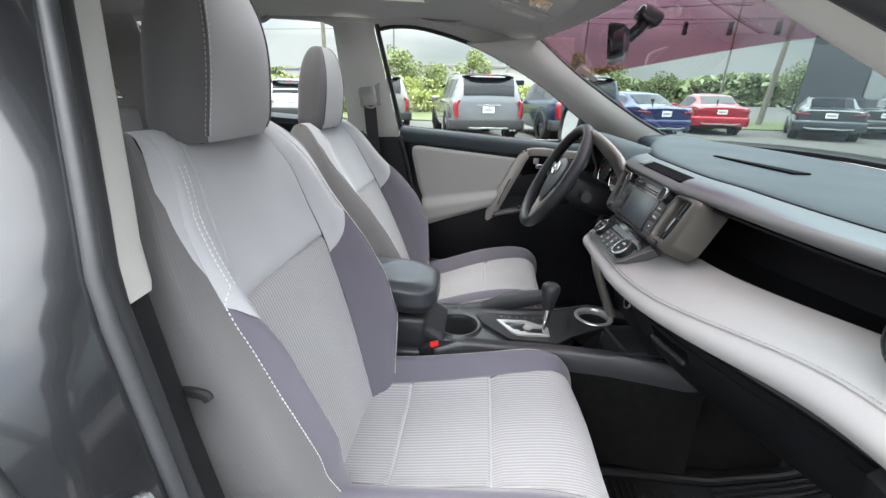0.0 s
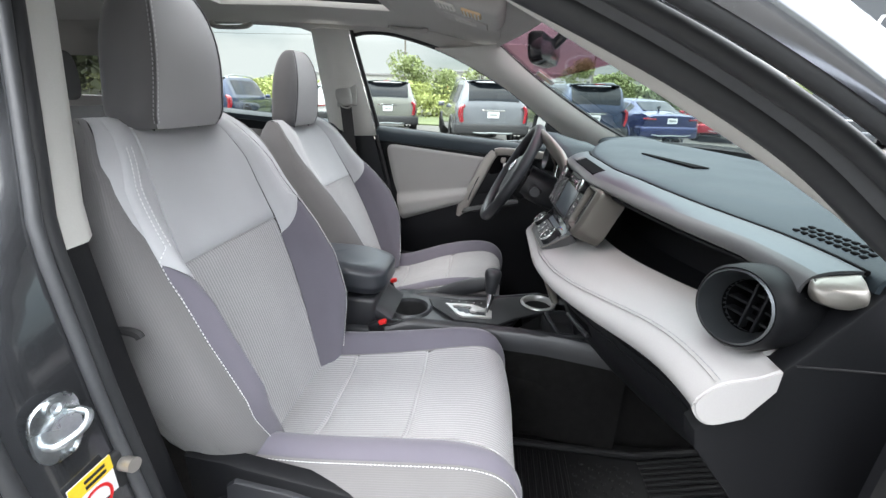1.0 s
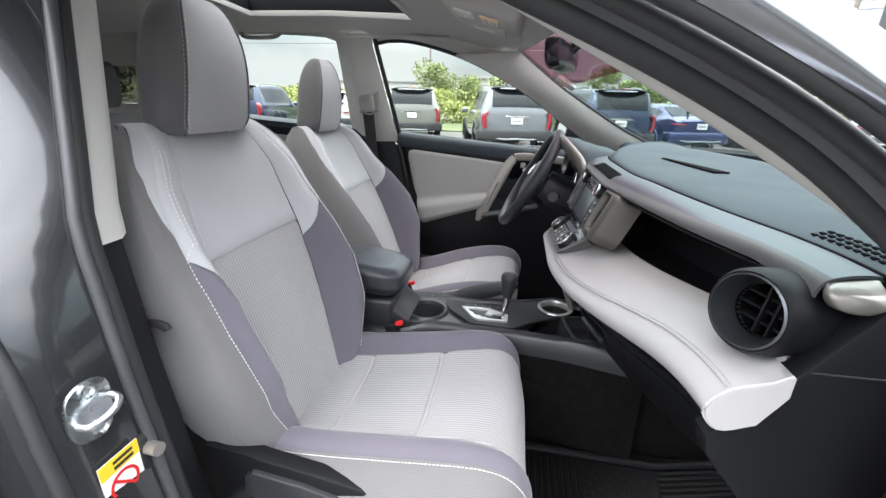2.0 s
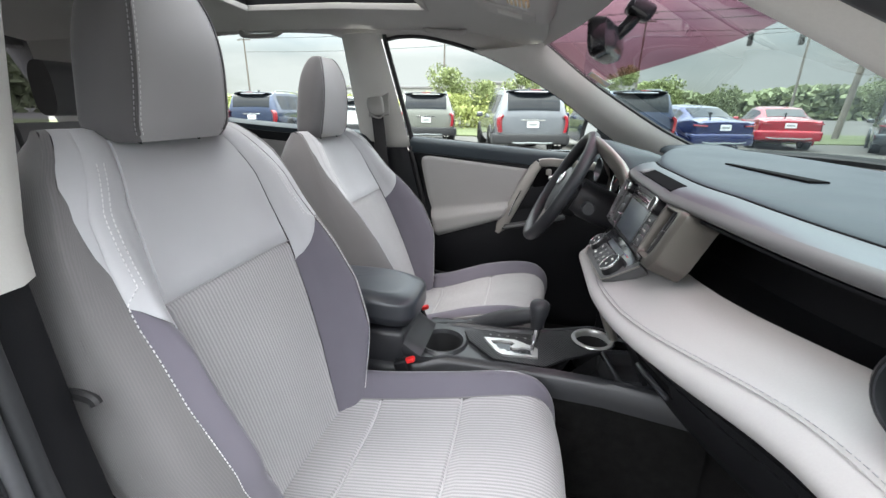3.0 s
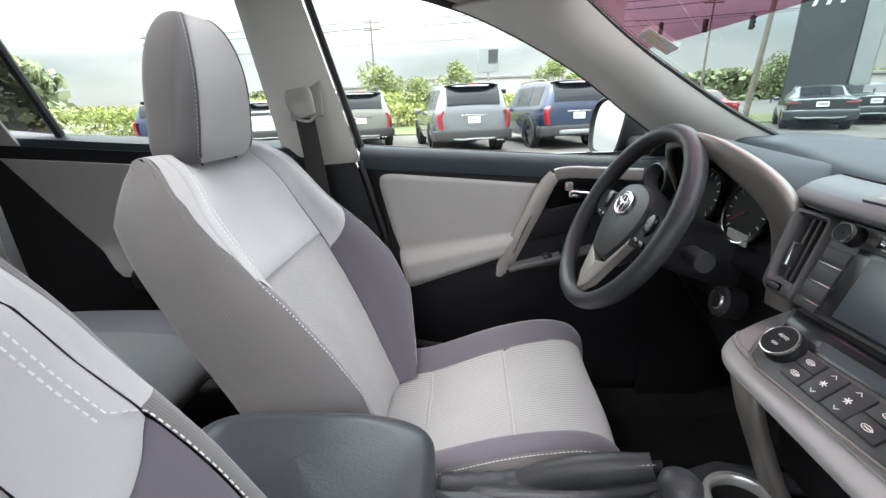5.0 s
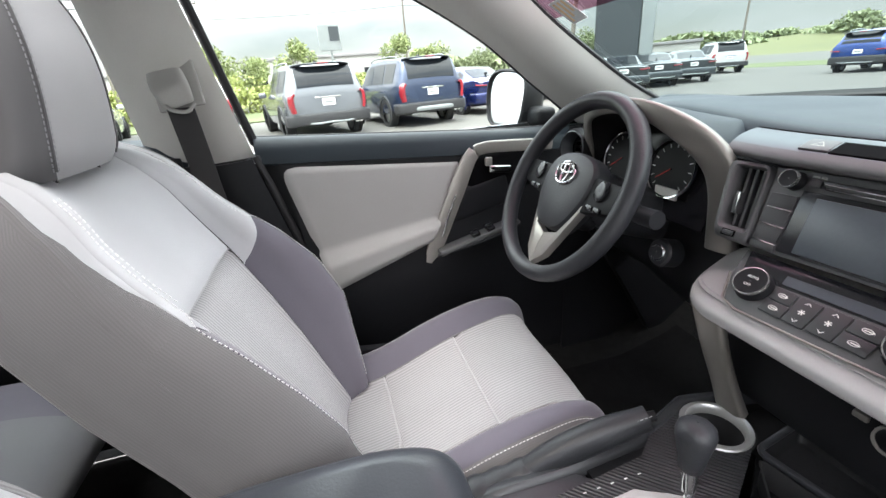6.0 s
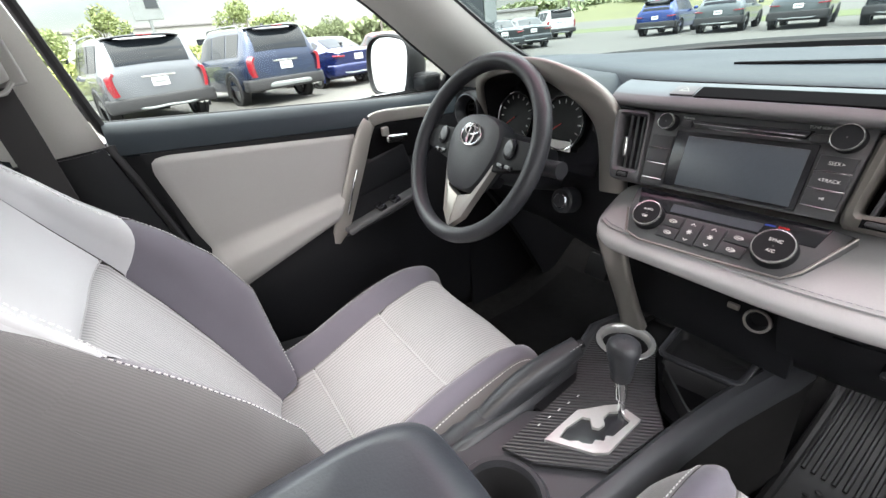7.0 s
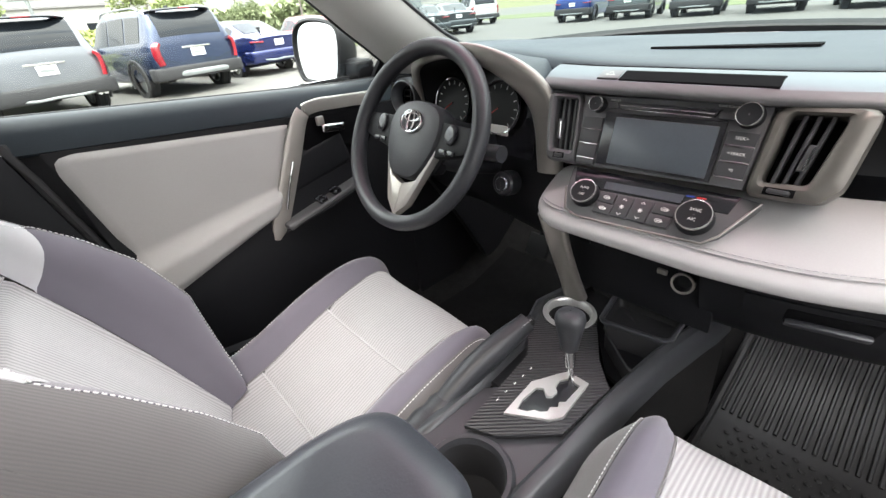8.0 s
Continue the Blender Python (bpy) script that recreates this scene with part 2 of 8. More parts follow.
def grid(P, closed=False, cap=False, uv0=None):
    """A sheet through rows of points. closed: each row is a ring. cap: close the two ends."""
    P = np.asarray(P, float)
    nv, nu = P.shape[:2]
    du = np.linalg.norm(np.diff(P, axis=1), axis=2)
    dv = np.linalg.norm(np.diff(P, axis=0), axis=2)
    U = np.concatenate([np.zeros((nv, 1)), np.cumsum(du, 1)], 1)
    U = U - U[:, nu // 2:nu // 2 + 1]
    V = np.concatenate([np.zeros((1, nu)), np.cumsum(dv, 0)], 0)
    uvs = np.stack([U.ravel(), V.ravel()], 1) if uv0 is None else np.asarray(uv0).reshape(-1, 2)
    faces, m = [], nu if closed else nu - 1
    for j in range(nv - 1):
        for i in range(m):
            a, b = j * nu + i, j * nu + (i + 1) % nu
            faces.append((a, b, b + nu, a + nu))
    if cap:
        faces.append(tuple(range(nu))[::-1])
        faces.append(tuple(range((nv - 1) * nu, nv * nu)))
    return mesh(P.reshape(-1, 3), faces, uvs.tolist())


def thick(me, t, offset=-1.0):
    """Gives a sheet its thickness."""
    bm = bmesh.new()
    bm.from_mesh(me)
    bmesh.ops.recalc_face_normals(bm, faces=bm.faces)
    bmesh.ops.solidify(bm, geom=bm.faces[:], thickness=t)
    bm.to_mesh(me)
    bm.free()
    return me


def joined(*meshes):
    bm = bmesh.new()
    for me in meshes:
        bm.from_mesh(me)
    out = bpy.data.meshes.new("mesh")
    bm.to_mesh(out)
    bm.free()
    return out


def rbox(size, at=(0, 0, 0), bevel=0.004, seg=2, turn=None, taper=None):
    """A block with rounded edges. turn: a matrix about its middle. taper: scale of its top in x and y."""
    bm = bmesh.new()
    bmesh.ops.create_cube(bm, size=1.0)
    for v in bm.verts:
        if taper and v.co.z > 0:
            v.co.x *= taper[0]
            v.co.y *= taper[1]
        v.co = Vector((v.co.x * size[0], v.co.y * size[1], v.co.z * size[2]))
    if bevel:
        bmesh.ops.bevel(bm, geom=bm.edges[:], offset=min(bevel, 0.49 * min(size)), segments=seg, profile=0.5, affect="EDGES")
    m = Matrix.Translation(at) @ (turn if turn is not None else Matrix.Identity(4))
    bmesh.ops.transform(bm, matrix=m, verts=bm.verts)
    me = bpy.data.meshes.new("mesh")
    bm.to_mesh(me)
    bm.free()
    return me


def curve_pts(ctrl, n=24, closed=False):
    """A smooth line through control points."""
    c = np.asarray(ctrl, float)
    k = len(c)
    out = []
    spans = k if closed else k - 1
    for s in range(spans):
        if closed:
            p0, p1, p2, p3 = c[(s - 1) % k], c[s], c[(s + 1) % k], c[(s + 2) % k]
        else:
            p1, p2 = c[s], c[s + 1]
            p0 = c[s - 1] if s else 2 * p1 - p2
            p3 = c[s + 2] if s + 2 < k else 2 * p2 - p1
        m = max(2, int(round(n / spans)))
        for q in range(m):
            t = q / m
            out.append(0.5 * ((2 * p1) + (p2 - p0) * t + (2 * p0 - 5 * p1 + 4 * p2 - p3) * t * t + (3 * p1 - p0 - 3 * p2 + p3) * t ** 3))
    if not closed:
        out.append(c[-1])
    return np.array(out)


def sweep(path, profile, up=(0, 0, 1), closed=False, cap=True, ring=True, scale=None):
    """Carries a 2D profile (side, up) along a line."""
    path = np.asarray(path, float)
    prof = np.asarray(profile, float)
    rows = []
    k = len(path)
    for i in range(k):
        a, b = path[(i - 1) % k if closed else max(i - 1, 0)], path[(i + 1) % k if closed else min(i + 1, k - 1)]
        t = (b - a) / (np.linalg.norm(b - a) + 1e-12)
        u = np.asarray(up(i / max(k - 1, 1)) if callable(up) else up, float)
        side = np.cross(t, u)
        side /= np.linalg.norm(side) + 1e-12
        upv = np.cross(side, t)
        s = 1.0 if scale is None else scale(i / max(k - 1, 1))
        rows.append(path[i] + s * (prof[:, :1] * side + prof[:, 1:] * upv))
    if closed:
        rows.append(rows[0])
    return grid(rows, closed=ring, cap=cap and ring and not closed)


def circle(r, n=12, sx=1.0, sy=1.0):
    a = np.linspace(0, 2 * np.pi, n, endpoint=False)
    return np.stack([r * sx * np.cos(a), r * sy * np.sin(a)], 1)


def tube(path, r, n=10, closed=False, up=(0.03, 0.02, 1), cap=True, scale=None):
    return sweep(path, circle(r, n), up, closed, cap, True, scale)


def squircle(a, b, n=32, p=4.0):
    t = np.linspace(0, 2 * np.pi, n, endpoint=False)
    c, s = np.cos(t), np.sin(t)
    return np.stack([a * np.sign(c) * np.abs(c) ** (2 / p), b * np.sign(s) * np.abs(s) ** (2 / p)], 1)


def lathe(profile, n=32, m=None, cap=True):
    """Turns (radius, height) pairs about z, then places them by the matrix m."""
    a = np.linspace(0, 2 * np.pi, n, endpoint=False)
    rows = [np.stack([r * np.cos(a), r * np.sin(a), 0 * a + h], 1) for r, h in profile]
    me = grid(rows, closed=True, cap=cap)
    if m is not None:
        me.transform(m)
    return me


def slab(outline, t, m=None, bevel=0.0, seg=2):
    """A plate from a 2D outline in x and y, from z = 0 down to -t."""
    bm = bmesh.new()
    vs = [bm.verts.new((x, y, 0)) for x, y in outline]
    f = bm.faces.new(vs)
    f.normal_update()
    if f.normal.z < 0:
        f.normal_flip()
    r = bmesh.ops.extrude_face_region(bm, geom=[f])
    for v in r["geom"]:
        if isinstance(v, bmesh.types.BMVert):
            v.co.z -= t
    bmesh.ops.recalc_face_normals(bm, faces=bm.faces)
    if bevel:
        edges = [e for e in bm.edges if abs(e.verts[0].co.z) < 1e-6 and abs(e.verts[1].co.z) < 1e-6]
        bmesh.ops.bevel(bm, geom=edges, offset=bevel, segments=seg, profile=0.5, affect="EDGES")
    me = bpy.data.meshes.new("mesh")
    bm.to_mesh(me)
    bm.free()
    if m is not None:
        me.transform(m)
    return me


def ringplate(outer, inner, t, m=None):
    """A flat frame: the plate between two outlines of the same count."""
    o, i = np.asarray(outer, float), np.asarray(inner, float)
    z = np.zeros((len(o), 1))
    rows = [np.hstack([i, z - t]), np.hstack([i, z]), np.hstack([o, z]), np.hstack([o, z - t]), np.hstack([i, z - t])]
    me = grid(rows, closed=True)
    if m is not None:
        me.transform(m)
    return me


def holed_plate(outline, c, r, t, z, n=56):
    """A plate with a round hole; the outline must be seen whole from the hole's middle."""
    o = np.asarray(outline, float)
    angs = sorted(list(np.linspace(-math.pi, math.pi, n, endpoint=False)) + [math.atan2(p[1] - c[1], p[0] - c[0]) for p in o])
    outer, inner = [], []
    for a in angs:
        d = np.array((math.cos(a), math.sin(a)))
        best = 0.0
        for k in range(len(o)):
            p, q = o[k] - c, o[(k + 1) % len(o)] - c
            e = q - p
            den = d[0] * e[1] - d[1] * e[0]
            if abs(den) < 1e-9:
                continue
            s_, u_ = (p[0] * e[1] - p[1] * e[0]) / den, (p[0] * d[1] - p[1] * d[0]) / den
            if s_ > 0 and -1e-6 <= u_ <= 1 + 1e-6:
                best = max(best, s_)
        outer.append(np.asarray(c) + d * max(best, r + 0.001))
        inner.append(np.asarray(c) + d * r)
    return ringplate(outer, inner, t, Matrix.Translation((0, 0, z)))


def tub(outline, z, depth, shrink=0.86):
    """An open bin: sloping walls and a floor below an outline."""
    o = np.asarray(outline, float)
    m = o.mean(0)
    rows = [np.hstack([m + (o - m) * k, np.full((len(o), 1), zz)]) for k, zz in ((1.06, z), (1.0, z + 0.003), (0.97, z - 0.004), (shrink + 0.04, z - depth * 0.92), (shrink, z - depth), (0.02, z - depth))]
    return grid(rows, closed=True)


def outline(q, n):
    """n points spread evenly along a closed line."""
    q = np.asarray(q, float)
    q = np.vstack([q, q[:1]])
    d = np.r_[0, np.cumsum(np.linalg.norm(np.diff(q, axis=0), axis=1))]
    s_ = np.linspace(0, d[-1], n, endpoint=False)
    return np.stack([np.interp(s_, d, q[:, k]) for k in range(2)], 1)


def framed(outer, inner, t, m):
    """A plate with a hole of any shape, from z = 0 down to -t."""
    bm = bmesh.new()
    for q in (outer, inner):
        vs = [bm.verts.new((x, y, 0)) for x, y in q]
        for k in range(len(vs)):
            bm.edges.new((vs[k - 1], vs[k]))
    bmesh.ops.triangle_fill(bm, use_beauty=True, edges=bm.edges[:])
    bmesh.ops.recalc_face_normals(bm, faces=bm.faces)
    r = bmesh.ops.extrude_face_region(bm, geom=bm.faces[:])
    for v in r["geom"]:
        if isinstance(v, bmesh.types.BMVert):
            v.co.z -= t
    bmesh.ops.recalc_face_normals(bm, faces=bm.faces)
    me = bpy.data.meshes.new("mesh")
    bm.to_mesh(me)
    bm.free()
    me.transform(m)
    return me


def basis(x, y, at):
    """The matrix whose x and y axes lie along the given ways, at a place."""
    x = Vector(x).normalized()
    z = x.cross(Vector(y)).normalized()
    y = z.cross(x)
    return Matrix(((x.x, y.x, z.x, at[0]), (x.y, y.y, z.y, at[1]), (x.z, y.z, z.z, at[2]), (0, 0, 0, 1)))


def text_mesh(words, size, m, material, parent, name="lettering", squash=1.0):
    cu = bpy.data.curves.new(name, "FONT")
    cu.body, cu.size, cu.align_x, cu.align_y, cu.extrude = words, size, "CENTER", "CENTER", 0.0002
    tmp = bpy.data.objects.new("tmp", cu)
    scene.collection.objects.link(tmp)
    me = bpy.data.meshes.new_from_object(tmp.evaluated_get(bpy.context.evaluated_depsgraph_get()))
    bpy.data.objects.remove(tmp)
    me.transform(m @ Matrix.Diagonal((squash, 1, 1, 1)))
    me.materials.clear()
    return part(name, me, material, parent, flat=True)


def stitches(name, path, parent, material, length=0.0042, gap=0.0026, width=0.00075):
    """A row of separate thread loops along a line."""
    path = np.asarray(path, float)
    d = np.r_[0, np.cumsum(np.linalg.norm(np.diff(path, axis=0), axis=1))]
    verts, faces = [], []
    s = 0.0
    while s + length < d[-1]:
        a = np.array([np.interp(s, d, path[:, k]) for k in range(3)])
        b = np.array([np.interp(s + length, d, path[:, k]) for k in range(3)])
        t = (b - a) / np.linalg.norm(b - a)
        n1 = np.cross(t, (0.31, 0.2, 0.93))
        n1 /= np.linalg.norm(n1)
        n2 = np.cross(t, n1)
        k = len(verts)
        for p in (a, b):
            for q in range(4):
                an = q * math.pi / 2 + 0.6
                verts.append(p + width * (math.cos(an) * n1 + math.sin(an) * n2))
        faces += [(k + q, k + (q + 1) % 4, k + 4 + (q + 1) % 4, k + 4 + q) for q in range(4)] + [(k + 3, k + 2, k + 1, k), (k + 4, k + 5, k + 6, k + 7)]
        s += length + gap
    return part(name, mesh(verts, faces), material, parent, "row of pale stitches", flat=True)


def smooth01(t):
    t = np.clip(t, 0, 1)
    return t * t * (3 - 2 * t)


# ---- front seats ----
def zone_pts(ctrl, breaks, n):
    """Samples a smooth half outline; returns the piece between two control indices, closer together at its ends."""
    k = 10
    dense = curve_pts(ctrl, k * (len(ctrl) - 1))
    a, b = breaks[0] * k, breaks[1] * k
    t = np.linspace(0, 1, n)
    t = t + 0.0
    t[1] = 0.04
    t[-2] = 0.96
    idx = a + t * (b - a)
    return np.stack([np.interp(idx, np.arange(len(dense)), dense[:, c]) for c in range(2)], 1)


def ribbed(P):
    """A sheet whose ribs run fore and aft or up: its texture follows the width."""
    P = np.asarray(P, float)
    dv = np.linalg.norm(np.diff(P, axis=0), axis=2)
    V = np.concatenate([np.zeros((1, P.shape[1])), np.cumsum(dv, 0)], 0)
    return grid(P, uv0=np.stack([P[:, :, 1], V], 2))


def seat(name, label, cy, x0, recline, outboard, head_z, joint, sink, spine_pts, shift, bolster, deep, crown):
    """cy: its middle line. x0: how far the cushion stands ahead. outboard: +1 or -1, the door's side. sink: how far the insert lies back. shift: how far the cushion's insert lies inboard. bolster: scale of the outboard and the inboard bolster of the backrest. deep: added thickness of the backrest's top. crown: how far the outboard bolster swells inboard of its seam."""
    s = thing(name, label, "car seat", "front seats", at=(x0 - 0.36, cy, 0.45))
    base = Vector((x0 - 0.36, cy, 0.45))

    def loc(P):
        return np.asarray(P, float) - np.array(base)

    # backrest
    c, sn = math.cos(radians(recline)), math.sin(radians(recline))
    B0 = np.array([x0 - 0.572, cy, 0.63])
    AX_W, AX_D = np.array([-sn, 0, c]), np.array([c, 0, sn])
    TOP, JOINT = 0.665, joint

    def half(w, side=0):
        t = w / TOP
        hw = np.interp(w, [0, 0.05, 0.10, 0.16, 0.24, 0.42, 0.52, 0.60, 0.665], [0.135, 0.188, 0.222, 0.247, 0.264, 0.252, 0.236, 0.212, 0.165])
        ui = np.interp(w, [0, 0.2, 0.3, JOINT, 0.56, 0.665], [0.100, 0.128, 0.140, 0.148, 0.132, 0.096])
        us = np.interp(w, [0, 0.06, 0.15, 0.30, JOINT, 0.55, 0.665], [0.112, 0.156, 0.195, 0.216, 0.214, 0.196, 0.135])
        bp = np.interp(w, [0, 0.11, 0.19, 0.29, 0.38, 0.45, 0.50, 0.56, 0.665], [0.020, 0.046, 0.066, 0.064, 0.046, 0.025, 0.012, 0.003, -0.004]) * (bolster[0] if side == outboard else bolster[1] if side else 0.5 * sum(bolster))
        th = np.interp(w, [0, 0.3, 0.5, 0.6, 0.665], [0.090, 0.102, 0.118 + deep, 0.130 + deep, 0.112 + deep])
        lum = 0.014 * math.sin(math.pi * min(1, w / 0.5))
        ctrl = [(0, lum - sink), (ui * 0.6, lum * 0.9 - sink), (ui, 0.006 + bp * 0.15 - sink * 0.8), (0.5 * (ui + us), bp * 0.66), (us, bp), (us + (hw - us) * 0.72, bp * 0.72 - 0.004), (hw, -0.012), (hw - 0.002, -th * 0.6), (hw - 0.030, -th), (0, -th - 0.006)]
        ctrl = np.array(ctrl)
        if side == outboard and crown:
            swell = crown * float(np.interp(w, [0, 0.10, 0.20, 0.36, 0.48, 0.60], [0.2, 0.75, 1, 1, 0.55, 0]))
            ctrl[3] = ctrl[3] * (1 - swell / crown) + np.array((us - 0.028, bp + swell)) * (swell / crown)
        if w > 0.55:
            q = math.sqrt(max(0.0, 1 - ((w - 0.55) / 0.1155) ** 2))
            mid = -th * 0.55
            ctrl[:, 1] = mid + (ctrl[:, 1] - mid) * (0.12 + 0.88 * q)
        return ctrl

    cache = {}

    def row_at(w, k0, k1, nu, side):
        key = (round(float(w), 3), k0, k1, nu, side)
        if key not in cache:
            cache[key] = zone_pts(half(key[0], side), (k0, k1), nu)
        return cache[key]

    def sheet(w0, w1, k0, k1, nu, nw, side, pinch=0.004):
        """w0, w1: the lower and upper border, as heights along the back or as functions of the place across the piece."""
        rows = []
        gs = np.linspace(0, 1, nw)
        gs[1], gs[-2] = 0.025, 0.975
        fs = np.linspace(0, 1, nu)
        lo = np.array([w0(f) if callable(w0) else w0 for f in fs])
        hi = np.array([w1(f) if callable(w1) else w1 for f in fs])
        for j, g in enumerate(gs):
            ws = lo + (hi - lo) * g
            pts = np.array([row_at(w, k0, k1, nu, side)[i] for i, w in enumerate(ws)])
            if side == 0:
                pts = np.vstack([pts[::-1] * (-1, 1), pts[1:]])
                ws = np.concatenate([ws[::-1], ws[1:]])
            else:
                pts = pts * (side, 1)
            d = pts[:, 1].copy()
            if pinch:
                if k0 or side == 0:
                    d[0] -= pinch
                d[-1] -= pinch
                if j in (0, nw - 1):
                    d -= pinch
            rows.append(B0 + pts[:, :1] * (0, 1, 0) + ws[:, None] * AX_W + d[:, None] * AX_D)
        return loc(rows)

    def border(f):
        return JOINT - 0.040 + 0.070 * f ** 1.2

    top_b = JOINT + 0.030
    back = part("backrest", grid(sheet(0, TOP, 6, 9, 16, 30, 1, 0.0)), M_MID, s)
    part("backrest_shell", grid(sheet(0, TOP, 6, 9, 16, 30, -1, 0.0)), M_MID, back)
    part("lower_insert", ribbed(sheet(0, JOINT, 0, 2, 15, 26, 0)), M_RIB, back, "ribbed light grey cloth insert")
    part("upper_insert", grid(sheet(JOINT, TOP, 0, 2, 15, 20, 0)), M_LIGHT, back, "smooth light grey cloth")
    for side in (-1, 1):
        part("lower_bolster", grid(sheet(0, border, 2, 4, 12, 24, side)), M_DARK, back, "dark violet-grey bolster")
        part("upper_bolster", grid(sheet(border, TOP, 2, 4, 12, 20, side, 0.002)), M_LIGHT, back, "light grey bolster")
        part("side_panel", grid(sheet(0, top_b, 4, 6, 8, 20, side, 0.0)), M_MID, back, "mid grey side panel")
        slope = lambda f: top_b + (TOP - 0.055 - top_b) * f ** 0.8
        part("upper_edge", grid(sheet(slope, TOP, 4, 5, 8, 14, side, 0.0)), M_LIGHT, back)
        part("side_panel", grid(sheet(top_b, lambda f: slope(f) + 0.0005, 4, 5, 8, 14, side, 0.0)), M_LIGHT if outboard < 0 < side else M_MID, back, "light grey bolster edge" if outboard < 0 < side else "mid grey side panel")
        part("side_panel", grid(sheet(top_b, TOP, 5, 6, 6, 14, side, 0.0)), M_MID, back, "mid grey side panel")
        lines = []
        for w in np.linspace(0.02, TOP - 0.05, 40):
            p = half(w, side)[4] if w < top_b else row_at(w, 2, 4, 12, side)[8]
            lines.append(B0 + np.array((0, side * p[0], 0)) + w * AX_W + (p[1] + (0.0012 if w < top_b else 0.002)) * AX_D)
        stitches("stitching", loc(lines[:30]), back, M_THREAD)
        up1 = loc(lines[29:])
        stitches("stitching", up1, back, M_THREAD)
        stitches("stitching", up1 + np.array((0.001, -side * 0.008, 0)), back, M_THREAD)
    part("seam", tube(sheet(JOINT, JOINT + 0.05, 0, 2, 15, 6, 0, 0.0)[0] - np.array((0.0040, 0, 0)), 0.0018, 6), M_HEADFRONT, back)
    # headrest
    hc = np.array([0, 0, 0.0])
    HB = B0 + TOP * AX_W + np.array([-0.005, 0, 0])
    z0, z1 = head_z
    hx = HB[0] - 0.028 - (0.012 if outboard > 0 else 0)
    rows_f, rows_s1, rows_s2, rows_b = [], [], [], []
    for j in range(30):
        t = math.sin(j / 29 * math.pi / 2) if j > 20 else j / 29 * math.sin(20 / 29 * math.pi / 2) / (20 / 29)
        z = z0 + (z1 - z0) * t
        hw = 0.116 - 0.020 * t
        fr, bk = 0.040 + 0.008 * math.sin(math.pi * t), 0.042
        dome = (1 - max(0.0, (t - 0.35) / 0.65) ** 2.8) ** 0.5 if t < 1 else 0.0
        foot = 1 - 0.16 * max(0.0, (0.14 - t) / 0.14) ** 2
        hw, fr, bk = hw * (0.42 + 0.58 * dome) * foot, fr * (0.10 + 0.90 * dome) * foot, bk * (0.10 + 0.90 * dome) * foot
        xx = hx + 0.02 * t
        sec = curve_pts([(-1, 0), (-0.94, 0.62), (-0.68, 0.98), (0, 1.08), (0.68, 0.98), (0.94, 0.62), (1, 0), (0.93, -0.7), (0.6, -1), (0, -1.05), (-0.6, -1), (-0.93, -0.7)], 72, True)
        pts = np.array([(xx + (fr if q > 0 else bk) * q, cy + p * hw, z) for p, q in sec])
        rows_f.append(pts[11:26])
        rows_s1.append(np.vstack([pts[66:], pts[:12]]))
        rows_s2.append(pts[25:43])
        rows_b.append(pts[42:67])
    head = part("headrest", grid(loc(rows_b)), M_HEADSIDE, s, "grey cloth headrest")
    part("front_panel", grid(loc(rows_f)), M_HEADFRONT, head, "light grey front panel")
    part("side_panel", grid(loc(rows_s1)), M_HEADSIDE, head)
    part("side_panel", grid(loc(rows_s2)), M_HEADSIDE, head)
    cap_rows = [np.array([np.mean(loc(np.vstack([rows_f[0], rows_b[0]])), 0)] * 4)]
    for rows in (rows_f, rows_b, rows_s1, rows_s2):
        e0 = loc(rows[0])
        part("base_panel", grid([e0, e0 * 0.02 + 0.98 * np.mean(loc(np.vstack([rows_f[0], rows_b[0]])), 0)]), M_HEADSIDE, head)
    for k in (0, 14):
        line = np.array([r[k] for r in rows_f[1:29]]) + (0.001, 0, 0)
        stitches("stitching", loc(line) + (0, 0.005 if k == 0 else -0.005, 0), head, M_THREAD if k == (0 if outboard < 0 else 14) else M_THREADGREY)
        part("seam", tube(loc(line), 0.0016, 6), M_HEADSIDE, head)
        stitches("stitching", loc(line) + (-0.001, -0.004 if k == 0 else 0.004, 0), head, M_THREADGREY)
    for dy in (-0.055, 0.055):
        part("post", tube(loc([(HB[0] - 0.03, cy + dy, z0 - 0.08), (HB[0] - 0.02, cy + dy, z0 + 0.04)]), 0.006, 10), M_CHROME, head, "chrome headrest post")
    # cushion
    spine = curve_pts(spine_pts, 70)
    spine = spine + (x0, 0)
    tang = np.gradient(spine, axis=0)
    tang /= np.linalg.norm(tang, axis=1)[:, None]
    nrm = np.stack([-tang[:, 1], tang[:, 0]], 1)
    prog = np.linspace(0, 1, len(spine))

    def chalf(v):
        ui = np.interp(v, [0, 0.25, 0.45, 0.75, 1], [0.128, 0.140, 0.150, 0.170, 0.150])
        us = np.interp(v, [0, 0.4, 0.75, 1], [0.200, 0.212, 0.212, 0.185])
        hw = np.interp(v, [0, 0.4, 0.7, 1], [0.245, 0.262, 0.252, 0.200])
        bp = np.interp(v, [0, 0.3, 0.6, 0.8, 1], [0.055, 0.045, 0.034, 0.012, 0.0])
        dn = np.interp(v, [0, 0.5, 0.62, 1], [0.13, 0.15, 0.13, 0.05])
        return np.array([(0, 0), (ui * 0.6, 0.0), (ui, bp * 0.3), (0.5 * (ui + us), bp), (us, bp * 0.75), (hw - 0.010, bp * 0.2 - 0.022), (hw, -0.055), (hw - 0.012, -dn)])

